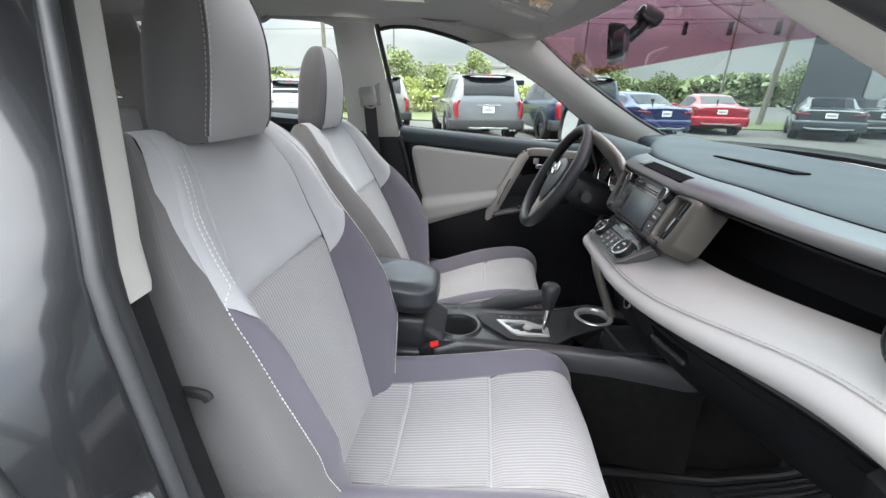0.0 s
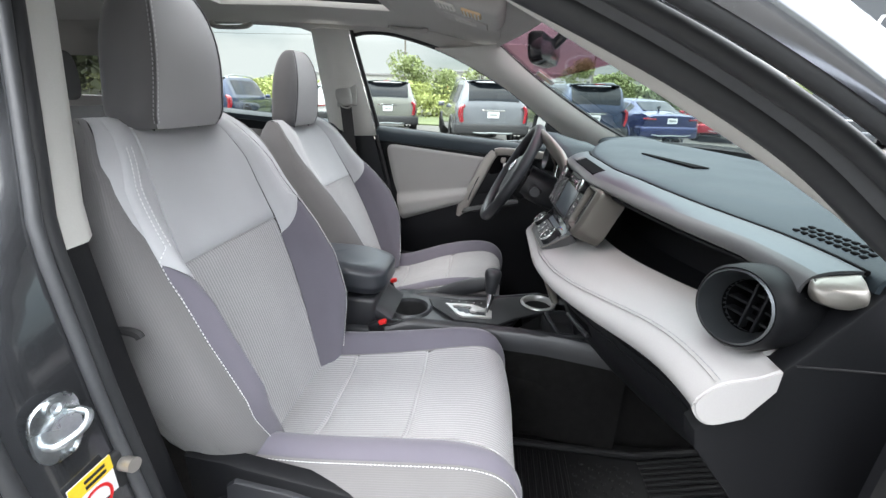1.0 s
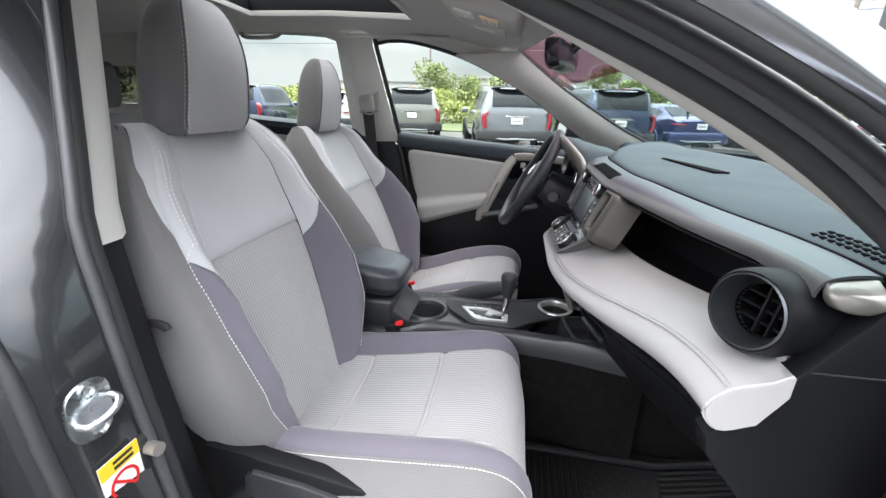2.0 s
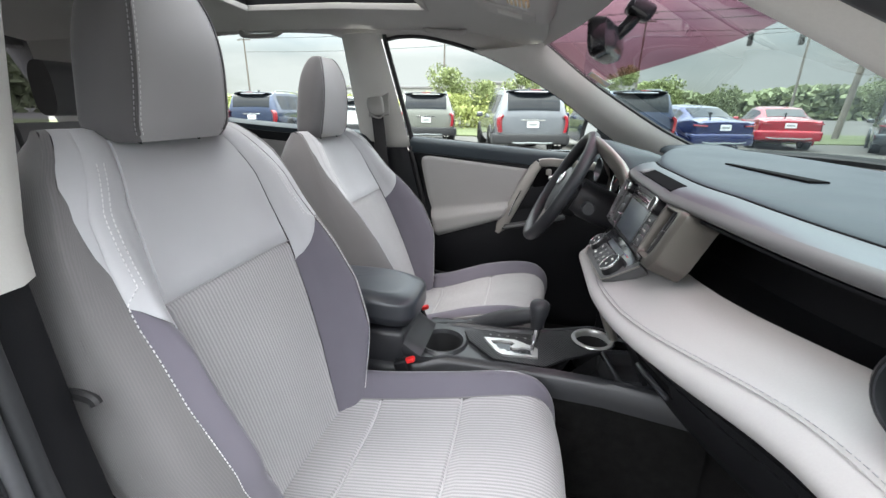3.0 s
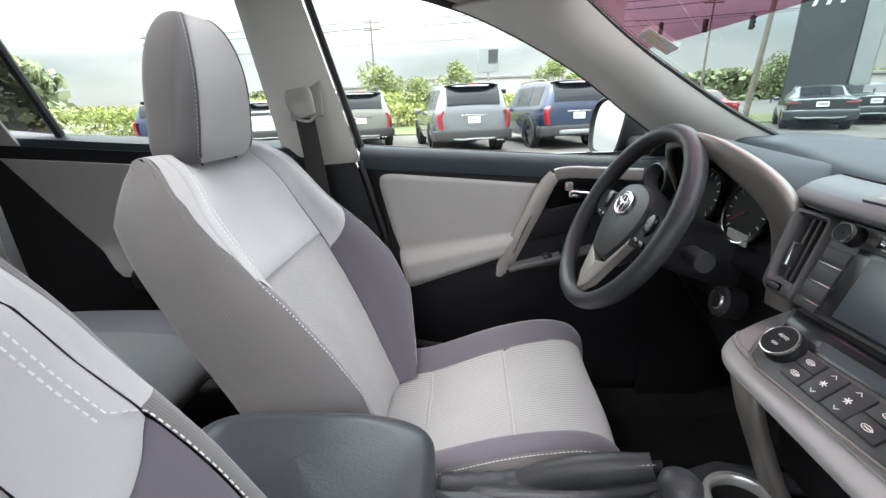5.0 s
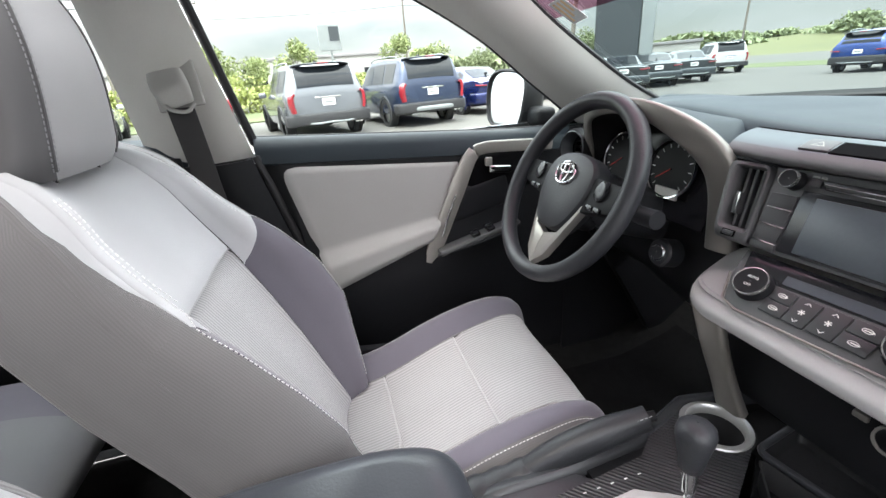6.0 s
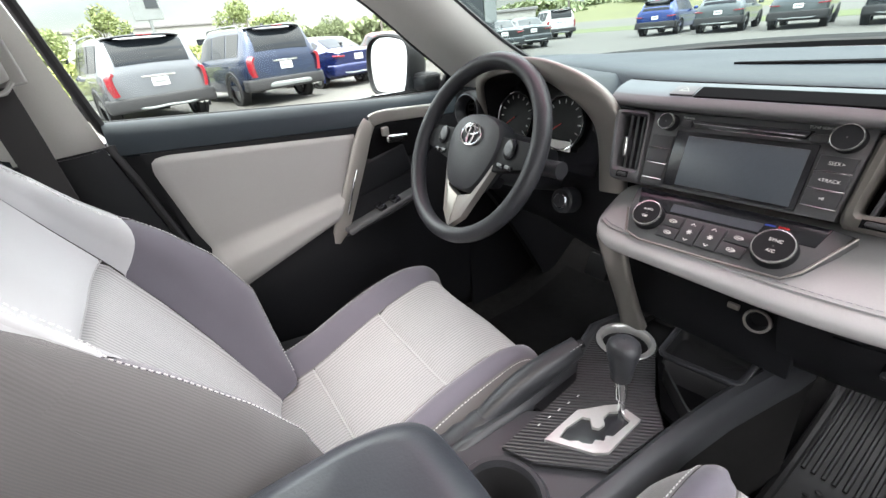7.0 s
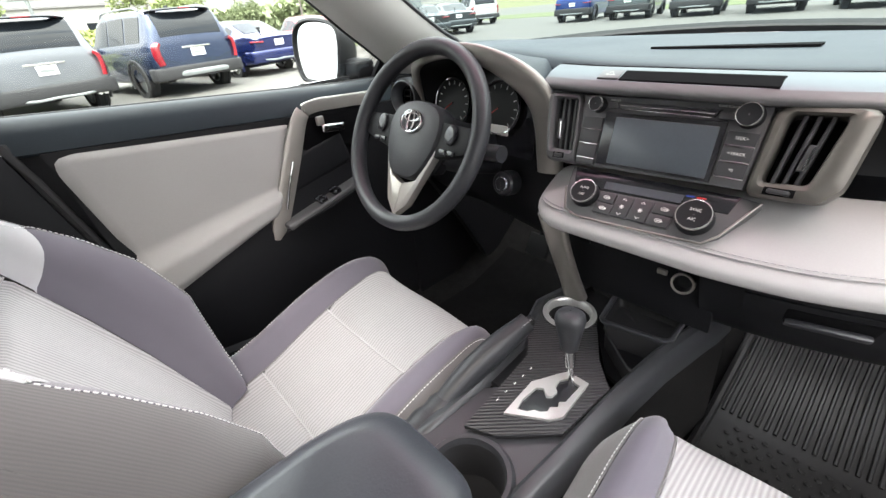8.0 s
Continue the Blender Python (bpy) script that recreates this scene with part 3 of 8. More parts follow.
    def csheet(v0, v1, k0, k1, nu, nv, side, pinch=0.004):
        rows = []
        vs = np.linspace(v0, v1, nv)
        vs[1], vs[-2] = v0 + 0.04 * (v1 - v0), v1 - 0.04 * (v1 - v0)
        for j, v in enumerate(vs):
            pts = zone_pts(chalf(v), (k0, k1), nu)
            pts = np.vstack([pts[::-1] * (-1, 1), pts[1:]]) if side == 0 else pts * (side, 1)
            h = pts[:, 1].copy()
            if pinch:
                if k0 or side == 0:
                    h[0] -= pinch
                h[-1] -= pinch
                if j in (0, nv - 1):
                    h -= pinch
            p = np.array([np.interp(v, prog, spine[:, 0]), np.interp(v, prog, spine[:, 1])])
            n = np.array([np.interp(v, prog, nrm[:, 0]), np.interp(v, prog, nrm[:, 1])])
            inn = np.clip(-outboard * pts[:, 0] / 0.25, 0, 1)
            p = p[None, :] - np.stack([0.045 * inn ** 2.5 * smooth01((v - 0.3) / 0.4), 0 * inn], 1)
            flat = np.clip((pts[:, 0] ** 2) ** 0.5 - 0.21, 0, 0.05) / 0.05
            nx = n[0] * (1 - flat)
            nz = n[1] * (1 - flat) + flat
            lat = pts[:, 0] - outboard * shift * (0.4 + 0.6 * v) * (1 - np.clip(np.abs(pts[:, 0]) - 0.15, 0, 0.1) / 0.1)
            rows.append(np.stack([p[:, 0] + h * nx, cy + lat, p[:, 1] + h * nz], 1))
        return loc(rows)

    front = 0.80
    cush = part("cushion", grid(csheet(0, 1, 4, 7, 10, 34, 1, 0.0)), M_MID, s)
    part("cushion_side", grid(csheet(0, 1, 4, 7, 10, 34, -1, 0.0)), M_MID, cush)
    for v0, v1 in ((0.0, 0.135), (0.135, 0.313), (0.313, 0.93)):
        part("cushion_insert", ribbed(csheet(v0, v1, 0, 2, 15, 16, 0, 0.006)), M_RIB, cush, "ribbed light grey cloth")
    for v0 in (0.135, 0.313):
        part("seam", tube(csheet(v0, v0 + 0.1, 0, 2, 15, 6, 0, 0.0)[0] - (0, 0, 0.0045), 0.0018, 6), M_HEADFRONT, cush)
    for side in (-1, 1):
        part("seam", tube(csheet(0.03, 0.92, 2, 4, 10, 40, side, 0.0)[:, 0] - (0, 0, 0.0040), 0.0020, 6), M_MID, cush)
    part("cushion_nose", grid(csheet(0.93, 1.0, 0, 2, 15, 8, 0)), M_DARK, cush)
    for side in (-1, 1):
        part("cushion_bolster", grid(csheet(0, 1, 2, 4, 10, 34, side)), M_DARK, cush, "dark violet-grey cloth bolster")
        line = csheet(0.02, 0.97, 4, 7, 10, 50, side, 0.0)[:, 1]
        stitches("stitching", line + (0, 0, 0.002), cush, M_THREAD)
    # plastic base, valance and rails
    y_out = cy + outboard * 0.245
    for dy in (-0.055, 0.055):
        part("guide_collar", rbox((0.028, 0.03, 0.014), loc((HB[0] - 0.03, cy + dy, B0[2] + TOP * c - 0.004)), 0.004, 2), M_BLACK, s)
    vm = Matrix(((1, 0, 0, -base.x), (0, 0, outboard, cy + outboard * 0.272 - base.y), (0, 1, 0, -base.z), (0, 0, 0, 1)))
    part("valance", slab([(x0 + a, b) for a, b in curve_pts([(-0.66, 0.60), (-0.625, 0.655), (-0.585, 0.645), (-0.52, 0.598), (-0.38, 0.566), (-0.22, 0.556), (-0.175, 0.535), (-0.185, 0.485), (-0.40, 0.465), (-0.64, 0.475)], 60, True)], 0.04, vm, 0.006), M_BLACK, s, "black plastic seat side trim")
    lift = spine_pts[0][1] - 0.664
    sm = Matrix(((1, 0, 0, -base.x), (0, 0, outboard, cy + outboard * 0.242 - base.y), (0, 1, 0, -base.z), (0, 0, 0, 1)))
    shield = part("side_shield", slab([(x0 + a, b + lift) for a, b in ((-0.68, 0.735), (-0.61, 0.730), (-0.575, 0.722), (-0.43, 0.699), (-0.34, 0.680), (-0.24, 0.650), (-0.19, 0.610), (-0.18, 0.50), (-0.68, 0.50))], 0.03, sm, 0.007), M_BLACK, s, "black plastic seat side shield")
    part("raised_panel", slab([(x0 + a, b + lift) for a, b in ((-0.605, 0.690), (-0.590, 0.702), (-0.50, 0.690), (-0.42, 0.668), (-0.36, 0.640), (-0.36, 0.53), (-0.62, 0.53))], 0.012, sm @ Matrix.Translation((0, 0, 0.010)), 0.005), M_CONSOLE, shield)
    part("lever", rbox((0.19, 0.022, 0.030), loc((x0 - 0.36, y_out + outboard * 0.034, 0.540)), 0.009, 3, Matrix.Rotation(radians(5), 4, "Y")), M_BLACK, s)
    part("base_frame", rbox((0.42, 0.44, 0.11), loc((x0 - 0.40, cy, 0.535)), 0.02, 2), M_BLACK, s)
    for dy in (-0.19, 0.19):
        part("rail", rbox((0.50, 0.04, 0.05), loc((x0 - 0.40, cy + dy, 0.462)), 0.006, 2), M_BLACK, s)
    part("hinge_cover", rbox((0.13, 0.03, 0.10), loc((x0 - 0.60, y_out - outboard * 0.035, 0.565)), 0.014, 3), M_BLACK, s)
    return s


seat("car_seat", "grey two-tone cloth front seat with ribbed insert and pale stitching", -0.338, 0.0, 15.5, -1, (1.238, 1.460), 0.420, 0.018, [(-0.64, 0.664), (-0.50, 0.677), (-0.355, 0.700), (-0.25, 0.719), (-0.185, 0.720), (-0.145, 0.698), (-0.128, 0.652), (-0.14, 0.60)], 0.022, (0.66, 1.12), 0.0, 0.022)
seat("car_seat", "grey two-tone cloth driver seat beside the centre console", 0.388, -0.012, 24.0, 1, (1.196, 1.428), 0.415, 0.030, [(-0.62, 0.612), (-0.50, 0.632), (-0.355, 0.684), (-0.25, 0.709), (-0.19, 0.710), (-0.152, 0.688), (-0.138, 0.645), (-0.15, 0.60)], 0.010, (1.40, 1.0), 0.006, 0.0)


# ---- dashboard ----
def edge(y):
    """How far the dash's rear edge lies ahead at y: it sweeps forward towards the doors."""
    a = np.abs(y)
    d = np.clip(a - 0.45, 0, 0.173)
    return 0.172 * np.clip((np.minimum(a, 0.45) - 0.10) / 0.475, 0, 1.3) ** 1.7 + 0.497 * d - 1.436 * d * d


def screen_base(y):
    return 0.45 - 0.20 * (np.asarray(y) / 0.75) ** 2


dash = thing("dashboard", "black dashboard with silver strip and light grey padded shelf", "dashboard")
Y0, Y1 = -0.635, 0.695


def dash_sheet(prof, ya, yb, n=60, t=0.0):
    """prof(y): rows of (x, z)."""
    P = np.array([[(x, y, z) for x, z in prof(y)] for y in np.linspace(ya, yb, n)])
    me = grid(P)
    return thick(me, t) if t else me


def droop(y):
    """How far the dash's rear edge sinks towards the passenger's door."""
    return 0.027 * float(np.clip((-y - 0.22) / 0.38, 0, 1)) ** 1.1


def top_prof(y):
    e, f = float(edge(y)), float(screen_base(y))
    rise = 0.012 * math.exp(-((y - 0.39) / 0.22) ** 2)
    dip = droop(y)
    return curve_pts([(e + 0.052, 1.150 - dip), (e + 0.056, 1.164 - dip), (e + 0.075, 1.172 + rise - dip), (e + 0.14, 1.176 + rise - dip * 0.4), (max(e + 0.2, f - 0.08), 1.180 + rise * 0.5), (max(e + 0.24, f), 1.176), (max(e + 0.3, f + 0.10), 1.150)], 28)


part("top_pad", dash_sheet(top_prof, -0.606, Y1, 70, 0.006), M_SOFTTOP, dash, "soft black upper skin")


def strip_prof(y):
    e = float(edge(y))
    end = float(np.clip((-y - 0.50) / 0.12, 0, 1))
    low = 0.018 * float(smooth01((-y - 0.20) / 0.35)) + 0.016 * end
    return curve_pts([(e + 0.010 - 0.012 * end, 1.132 - low), (e - 0.004 - 0.008 * end, 1.138 - low), (e - 0.004, 1.147 - low * 0.6), (e + 0.016, 1.161 - low * 0.3 - 0.5 * droop(y)), (e + 0.046, 1.168 - droop(y)), (e + 0.051, 1.162 - droop(y))], 20)


part("silver_strip", dash_sheet(lambda y: strip_prof(y)[10:], -0.592, 0.205, 60, 0.004), M_STRIP, dash, "satin silver strip")
part("strip_lip", dash_sheet(lambda y: strip_prof(y)[:11], -0.592, 0.205, 60, 0.004), M_UNIT, dash, "dark satin lower lip")
bm = bmesh.new()
for q in ((0.141, -0.591, 1.1275), (0.150, -0.591, 1.134), (0.193, -0.591, 1.1405), (0.186, -0.616, 1.126), (0.190, -0.616, 1.112), (0.174, -0.616, 1.103), (0.152, -0.614, 1.107), (0.136, -0.606, 1.123), (0.146, -0.591, 1.104), (0.196, -0.591, 1.108)):
    bm.verts.new(q)
bmesh.ops.convex_hull(bm, input=bm.verts[:])
bmesh.ops.bevel(bm, geom=bm.edges[:], offset=0.004, segments=2, profile=0.5, affect="EDGES")
end_me = bpy.data.meshes.new("mesh")
bm.to_mesh(end_me)
bm.free()
part("strip_end_cap", end_me, M_STRUT, dash, "champagne satin end of the strip")
part("strip_groove", tube([(float(edge(y)) + 0.0515, y, 1.1655 - droop(y)) for y in np.linspace(-0.592, 0.205, 40)], 0.0036, 6), M_SHADEVOID, dash)


def tray_prof(y):
    e = float(edge(y))
    return [(e + 0.008, 1.130 - 0.018 * float(smooth01((-y - 0.20) / 0.35))), (e + 0.06, 1.120), (e + 0.13, 1.108), (e + 0.145, 1.07), (e + 0.135, 1.02), (e + 0.11, 1.006), (e + 0.03, 0.998)]


part("open_shelf", dash_sheet(tray_prof, -0.600, 0.25, 40, 0.004), M_BLACK, dash, "recessed black shelf")


def pad_prof(y):
    e = float(edge(y))
    k = float(smooth01((-y - 0.20) / 0.34))
    c = float(np.clip((y - 0.10) / 0.075, 0, 1))
    s = math.sqrt(max(0.0, 1 - c * c))
    pts = np.array([(e + 0.05, 1.016), (e - 0.005, 1.006), (e - 0.050, 0.986), (e - 0.084, 0.967), (e - 0.100, 0.950), (e - 0.088, 0.932), (e - 0.045, 0.918)]) + k * np.array([(0, 0.014), (0.005, 0.021), (0.012, 0.032), (0.004, 0.037), (0, 0.025), (0.007, 0.018), (0, 0.045)])
    mid = np.array((e + 0.03, 0.965))
    pts = mid + (pts - mid) * (0.35 + 0.65 * s)
    lim = float(np.interp(y, [-0.585, -0.53], [0.0, 0.12]))
    pts[:, 0] = np.minimum(pts[:, 0], np.array([0.124, 0.118, 0.103, 1, 1, 1, 1]) + lim)
    return curve_pts(pts, 30)


part("padded_shelf", dash_sheet(pad_prof, -0.622, 0.1745, 90, 0.005), M_PAD, dash, "light grey padded vinyl")
seam_line, stitch_line = [], []
for y in np.linspace(-0.618, 0.15, 78):
    p = pad_prof(y)
    q = p[15] + (p[14] - p[15]) * (0.005 / float(np.linalg.norm(p[14] - p[15])))
    seam_line.append((p[15][0] - 0.0015, y, p[15][1] + 0.001))
    stitch_line.append((q[0] - 0.0012, y, q[1] + 0.001))
part("seam", tube(seam_line, 0.0014, 5), M_PAD, dash)
stitches("stitching", stitch_line, dash, M_THREADGREY, 0.005, 0.003, 0.0007)
pe = list(pad_prof(-0.622))
pe = [(pe[0][0], pe[0][1] - 0.026)] + [(x, z) for x, z in pe]
part("pad_end_cap", slab(pe, 0.02, Matrix(((1, 0, 0, 0), (0, 0, 1, -0.606), (0, 1, 0, 0), (0, 0, 0, 1))), 0.0), M_PAD, dash)


part("end_piping", tube([(x - 0.001, -0.6225, z) for x, z in pad_prof(-0.622)], 0.0022, 6), M_PAD, dash)


def low_prof(y):
    e = float(edge(y))
    return curve_pts([(e - 0.048, 0.922), (e - 0.030, 0.885), (e + 0.002, 0.83), (e + 0.05, 0.777), (e + 0.12, 0.742), (e + 0.30, 0.72)], 20)


def lid_prof(y):
    return [(x - 0.004, z - 0.001) for x, z in low_prof(y) if 0.775 < z < 0.905]


part("lower_panel", dash_sheet(low_prof, -0.60, -0.11, 30, 0.006), M_BLACK, dash, "black lower panel")


def knee_prof(y):
    e = float(edge(y)) * 0.6
    return curve_pts([(0.055 + e, 1.13), (0.03 + e, 1.05), (0.015 + e, 0.97), (0.02 + e, 0.90), (0.06 + e, 0.82), (0.16 + e, 0.74)], 20)


part("driver_lower_panel", dash_sheet(knee_prof, 0.13, Y1 - 0.01, 30, 0.006), M_BLACK, dash)
side_out = [(0.142, 1.032), (0.20, 1.118), (0.22, 1.140), (0.26, 1.160), (0.52, 1.15), (0.52, 0.45), (0.36, 0.45), (0.26, 0.62), (0.165, 0.77), (0.12, 0.834), (0.066, 0.90), (0.060, 0.928), (0.078, 0.95)]
part("end_panel", slab(side_out, 0.03, Matrix(((1, 0, 0, 0), (0, 0, -1, -0.612), (0, 1, 0, 0), (0, 0, 0, 1))), 0.005), M_BLACK, dash, "plain black end panel")
part("end_seam", tube([(0.145, -0.6125, 1.031), (0.50, -0.6125, 1.036)], 0.0014, 6), M_RUBBER, dash)
part("end_panel", slab(side_out, 0.03, Matrix(((1, 0, 0, 0), (0, 0, 1, 0.70), (0, 1, 0, 0), (0, 0, 0, 1))), 0.005), M_BLACK, dash)
# glovebox lid and its handle
gb = part("glovebox_lid", dash_sheet(lid_prof, -0.56, -0.165, 20, 0.005), M_BLACK, dash)
hm = Matrix.Rotation(radians(15), 4, "Z") @ Matrix.Rotation(radians(-30), 4, "Y")
# dark block painted as the shade of the pull's hollow
hnd = part("handle", rbox((0.012, 0.098, 0.034), (-0.004, -0.258, 0.878), 0.004, 2, hm), M_SHADEVOID, gb, "black pull recess")
part("pull_lip", rbox((0.010, 0.092, 0.012), (-0.009, -0.258, 0.864), 0.004, 2, hm), M_CONSOLE, hnd)


def round_vent(at, face, r, name, label):
    """A round air outlet facing along 'face', with a silver lip."""
    f = Vector(face).normalized()
    m = basis(Vector((0, -1, 0)) - f * Vector((0, -1, 0)).dot(f), f.cross(Vector((0, -1, 0))), at)
    o = part(name, lathe([(r * 1.12, -0.11), (r * 1.14, -0.02), (r * 1.10, 0.0), (r * 1.02, 0.006), (r * 0.97, 0.004)], 40, m, cap=False), M_BLACK, dash, label)
    part("silver_lip", lathe([(r * 0.985, 0.0055), (r * 0.93, 0.007), (r * 0.84, -0.010), (r * 0.70, -0.024), (r * 0.695, -0.03)], 40, m, cap=False), M_STRIP, o, "satin silver inner ring")
    part("duct", lathe([(r * 0.70, -0.022), (r * 0.68, -0.08), (0.001, -0.081)], 32, m, cap=False), M_SHADEVOID, o)
    for k in (-0.38, 0.0, 0.38):
        w = math.sqrt(1 - k * k) * r * 1.3
        part("slat", rbox((w, 0.0035, 0.018), (0, 0, 0), 0.001, 1, Matrix.Identity(4)), M_BLACK, o).matrix_local = m @ Matrix.Translation((0, k * r * 0.9, -0.036))
    part("slat", rbox((0.0035, r * 1.3, 0.014), (0, 0, 0), 0.001, 1), M_BLACK, o).matrix_local = m @ Matrix.Translation((0, 0, -0.028))
    part("slat", rbox((0.0035, r * 1.2, 0.014), (0, 0, 0), 0.001, 1), M_BLACK, o).matrix_local = m @ Matrix.Translation((r * 0.33, 0, -0.028))
    return o


round_vent((0.088, -0.574, 1.081), (-0.86, -0.44, 0.12), 0.0455, "round_vent", "round black air vent with silver inner ring")
round_vent((-0.005, 0.585, 1.095), (-1.0, -0.12, 0.12), 0.040, "round_vent", "round black air vent with silver inner ring")
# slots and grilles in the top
# dark plates and blocks stand in for the shade inside these openings
part("defroster_slot", slab([(0.172, 0.100), (0.182, 0.100), (0.236, -0.126), (0.206, -0.126)], 0.006, Matrix.Translation((0, 0, 1.1815))), M_SHADEVOID, dash)
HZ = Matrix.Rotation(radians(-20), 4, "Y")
part("hazard_slot", rbox((0.027, 0.200, 0.004), (0.0185, -0.028, 1.1598), 0.001, 1, HZ), M_SHADEVOID, dash, "black slot with switches in the silver strip")
hz = part("hazard_switch", rbox((0.025, 0.034, 0.006), (0.0185, 0.090, 1.1600), 0.002, 2, HZ), M_UNIT, dash, "dark grey hazard switch")
hzm = Matrix.Translation((0.0185, 0.090, 1.1632)) @ HZ @ Matrix.Rotation(radians(-90), 4, "Z")
part("triangle", ringplate([(0.008, -0.005), (0.0, 0.006), (-0.008, -0.005)], [(0.0055, -0.0035), (0.0, 0.004), (-0.0055, -0.0035)], 0.0004, hzm), M_STRUT, hz, flat=True)
for row in range(3):
    for k in range(9):
        gy = -0.560 + k * 0.0098
        gx = float(edge(gy)) + 0.073 + row * 0.0088
        prof = top_prof(gy)
        part("grille_opening", rbox((0.0066, 0.0078, 0.004), (gx, gy, float(np.interp(gx, [p[0] for p in prof[:20]], [p[1] for p in prof[:20]])) - 0.0005), 0.001, 1), M_SHADEVOID, dash)
sp = part("speaker_grille", lathe([(0.045, 0.0), (0.045, 0.003), (0.001, 0.0045)], 28, Matrix.Translation((0.335, -0.56, 1.176))), M_BLACK, dash)
for a in range(3):
    for k in range(6 + a * 6):
        an = 2 * math.pi * k / (6 + a * 6)
        part("hole", rbox((0.003, 0.003, 0.001), (0.335 + 0.013 * (a + 1) * math.cos(an), -0.56 + 0.013 * (a + 1) * math.sin(an), 1.1805 - a * 0.001), 0, 1), M_RUBBER, sp, flat=True)

# ---- instrument cluster ----
clu = thing("instrument_cluster", "hooded instrument cluster with two dark round dials", "gauges")
arch = curve_pts([(0.03, 0.566, 1.02), (0.02, 0.556, 1.085), (-0.02, 0.512, 1.165), (-0.052, 0.42, 1.197), (-0.060, 0.32, 1.202), (-0.040, 0.255, 1.178), (-0.005, 0.215, 1.135), (0.012, 0.198, 1.08), (0.015, 0.188, 0.985)], 60)
MIDC = np.array((0.0, 0.385, 1.06))
part("hood_trim", sweep(arch, squircle(0.0135, 0.006, 16, 3), up=(-1, 0, 0.1), scale=lambda t: 1.0 + 0.95 * smooth01((t - 0.45) / 0.35)), M_STRUT, clu, "satin champagne surround")


def hood_ring(dx, k):
    r = MIDC + (arch - MIDC) * (1, k, k)
    r[:, 0] = arch[:, 0] + dx if dx < 0.05 else dx
    return r


part("hood", grid([hood_ring(0.002, 0.97), hood_ring(0.012, 0.93), hood_ring(0.055, 0.86), hood_ring(0.0665, 0.80)]), M_BLACK, clu, "black inner hood")
cover = [hood_ring(0.003, 1.01), hood_ring(0.02, 1.03), hood_ring(0.045, 1.01)]
far = hood_ring(0.11, 1.0)
far[:, 2] = np.minimum(far[:, 2], 1.176) - 0.006
part("hood_cover", grid(cover + [far]), M_SOFTTOP, clu, "soft black hood skin")
part("cluster_face", rbox((0.004, 0.31, 0.17), (0.046, 0.392, 1.078), 0.001, 1, Matrix.Rotation(radians(14), 4, "Y")), M_GLOSSBLACK, clu)
for dy in (0.066, -0.066):
    mm = basis((0, -1, 0), (0.24, 0, 1), (0.036, 0.394 + dy, 1.086))
    d = part("dial", lathe([(0.053, 0.0), (0.053, 0.004), (0.050, 0.006), (0.048, 0.003), (0.001, 0.003)], 40, mm, cap=False), M_BLACK, clu, "dark round dial")
    part("dial_ring", lathe([(0.0535, 0.003), (0.0528, 0.0075), (0.0508, 0.0065)], 40, mm, cap=False), M_CHROME, d)
    for k in range(13):
        an = radians(225 - k * 22.5)
        part("mark", rbox((0.007, 0.0016, 0.0006), (0, 0, 0), 0, 1), M_WHITE, d, flat=True).matrix_local = mm @ Matrix.Rotation(an, 4, "Z") @ Matrix.Translation((0.042, 0, 0.0036))
    part("needle", rbox((0.034, 0.0013, 0.001), (0, 0, 0), 0, 1), M_RED, d, flat=True).matrix_local = mm @ Matrix.Rotation(radians(215), 4, "Z") @ Matrix.Translation((0.018, 0, 0.005))
part("display", rbox((0.004, 0.052, 0.020), (0.022, 0.322, 1.046), 0.001, 1), M_LENS, clu, "pale trip display")

# ---- head unit in the centre of the dash ----
HU = basis((0, -1, 0), (0.40, 0, 1), (-0.012, 0.0, 1.083))
unit = thing("head_unit", "black radio head unit with dark touch screen and chrome-ringed knobs", "radio")


def hu(name, size, at, material, parent, label="", bevel=0.002, seg=2):
    return _put(name, rbox(size, (0, 0, 0), bevel, seg), material, parent, label, HU @ Matrix.Translation(at))


def _put(name, me, material, parent, label, m):
    me.transform(m)
    return part(name, me, material, parent, label)


def poly(name, pts, t, z, material, parent, label="", bevel=0.0015, m=HU):
    """A plate in the unit's own plane; its face stands z ahead of it."""
    return part(name, slab(pts, t, m @ Matrix.Translation((0, 0, z)), bevel), material, parent, label)


poly("face", [(-0.124, 0.051), (0.130, 0.057), (0.127, -0.049), (-0.110, -0.057)], 0.03, 0.002, M_UNIT, unit, "", 0.003)
bez = poly("screen_bezel", [(-0.079, 0.0285), (0.0865, 0.0315), (0.0885, -0.0475), (-0.0745, -0.0505)], 0.010, 0.0055, M_GLOSSBLACK, unit, "glossy black screen surround", 0.0025)
poly("screen", [(-0.0605, 0.0225), (0.0800, 0.0245), (0.0820, -0.0435), (-0.0565, -0.0465)], 0.003, 0.0063, M_SCREEN, bez, "dark glossy touch screen", 0.0008)
poly("disc_slot", [(-0.062, 0.0435), (0.076, 0.0455), (0.070, 0.0355), (-0.056, 0.0335)], 0.010, 0.0095, M_GLOSSBLACK, unit, "", 0.002)
hu("slot_trim", (0.128, 0.0016, 0.004), (0.006, 0.0390, 0.0092), M_CHROME, unit, "thin chrome line", 0.0006, 1)
hu("slot_trim", (0.122, 0.0012, 0.004), (0.007, 0.0340, 0.0086), M_CHROME, unit, "thin chrome line", 0.0005, 1)
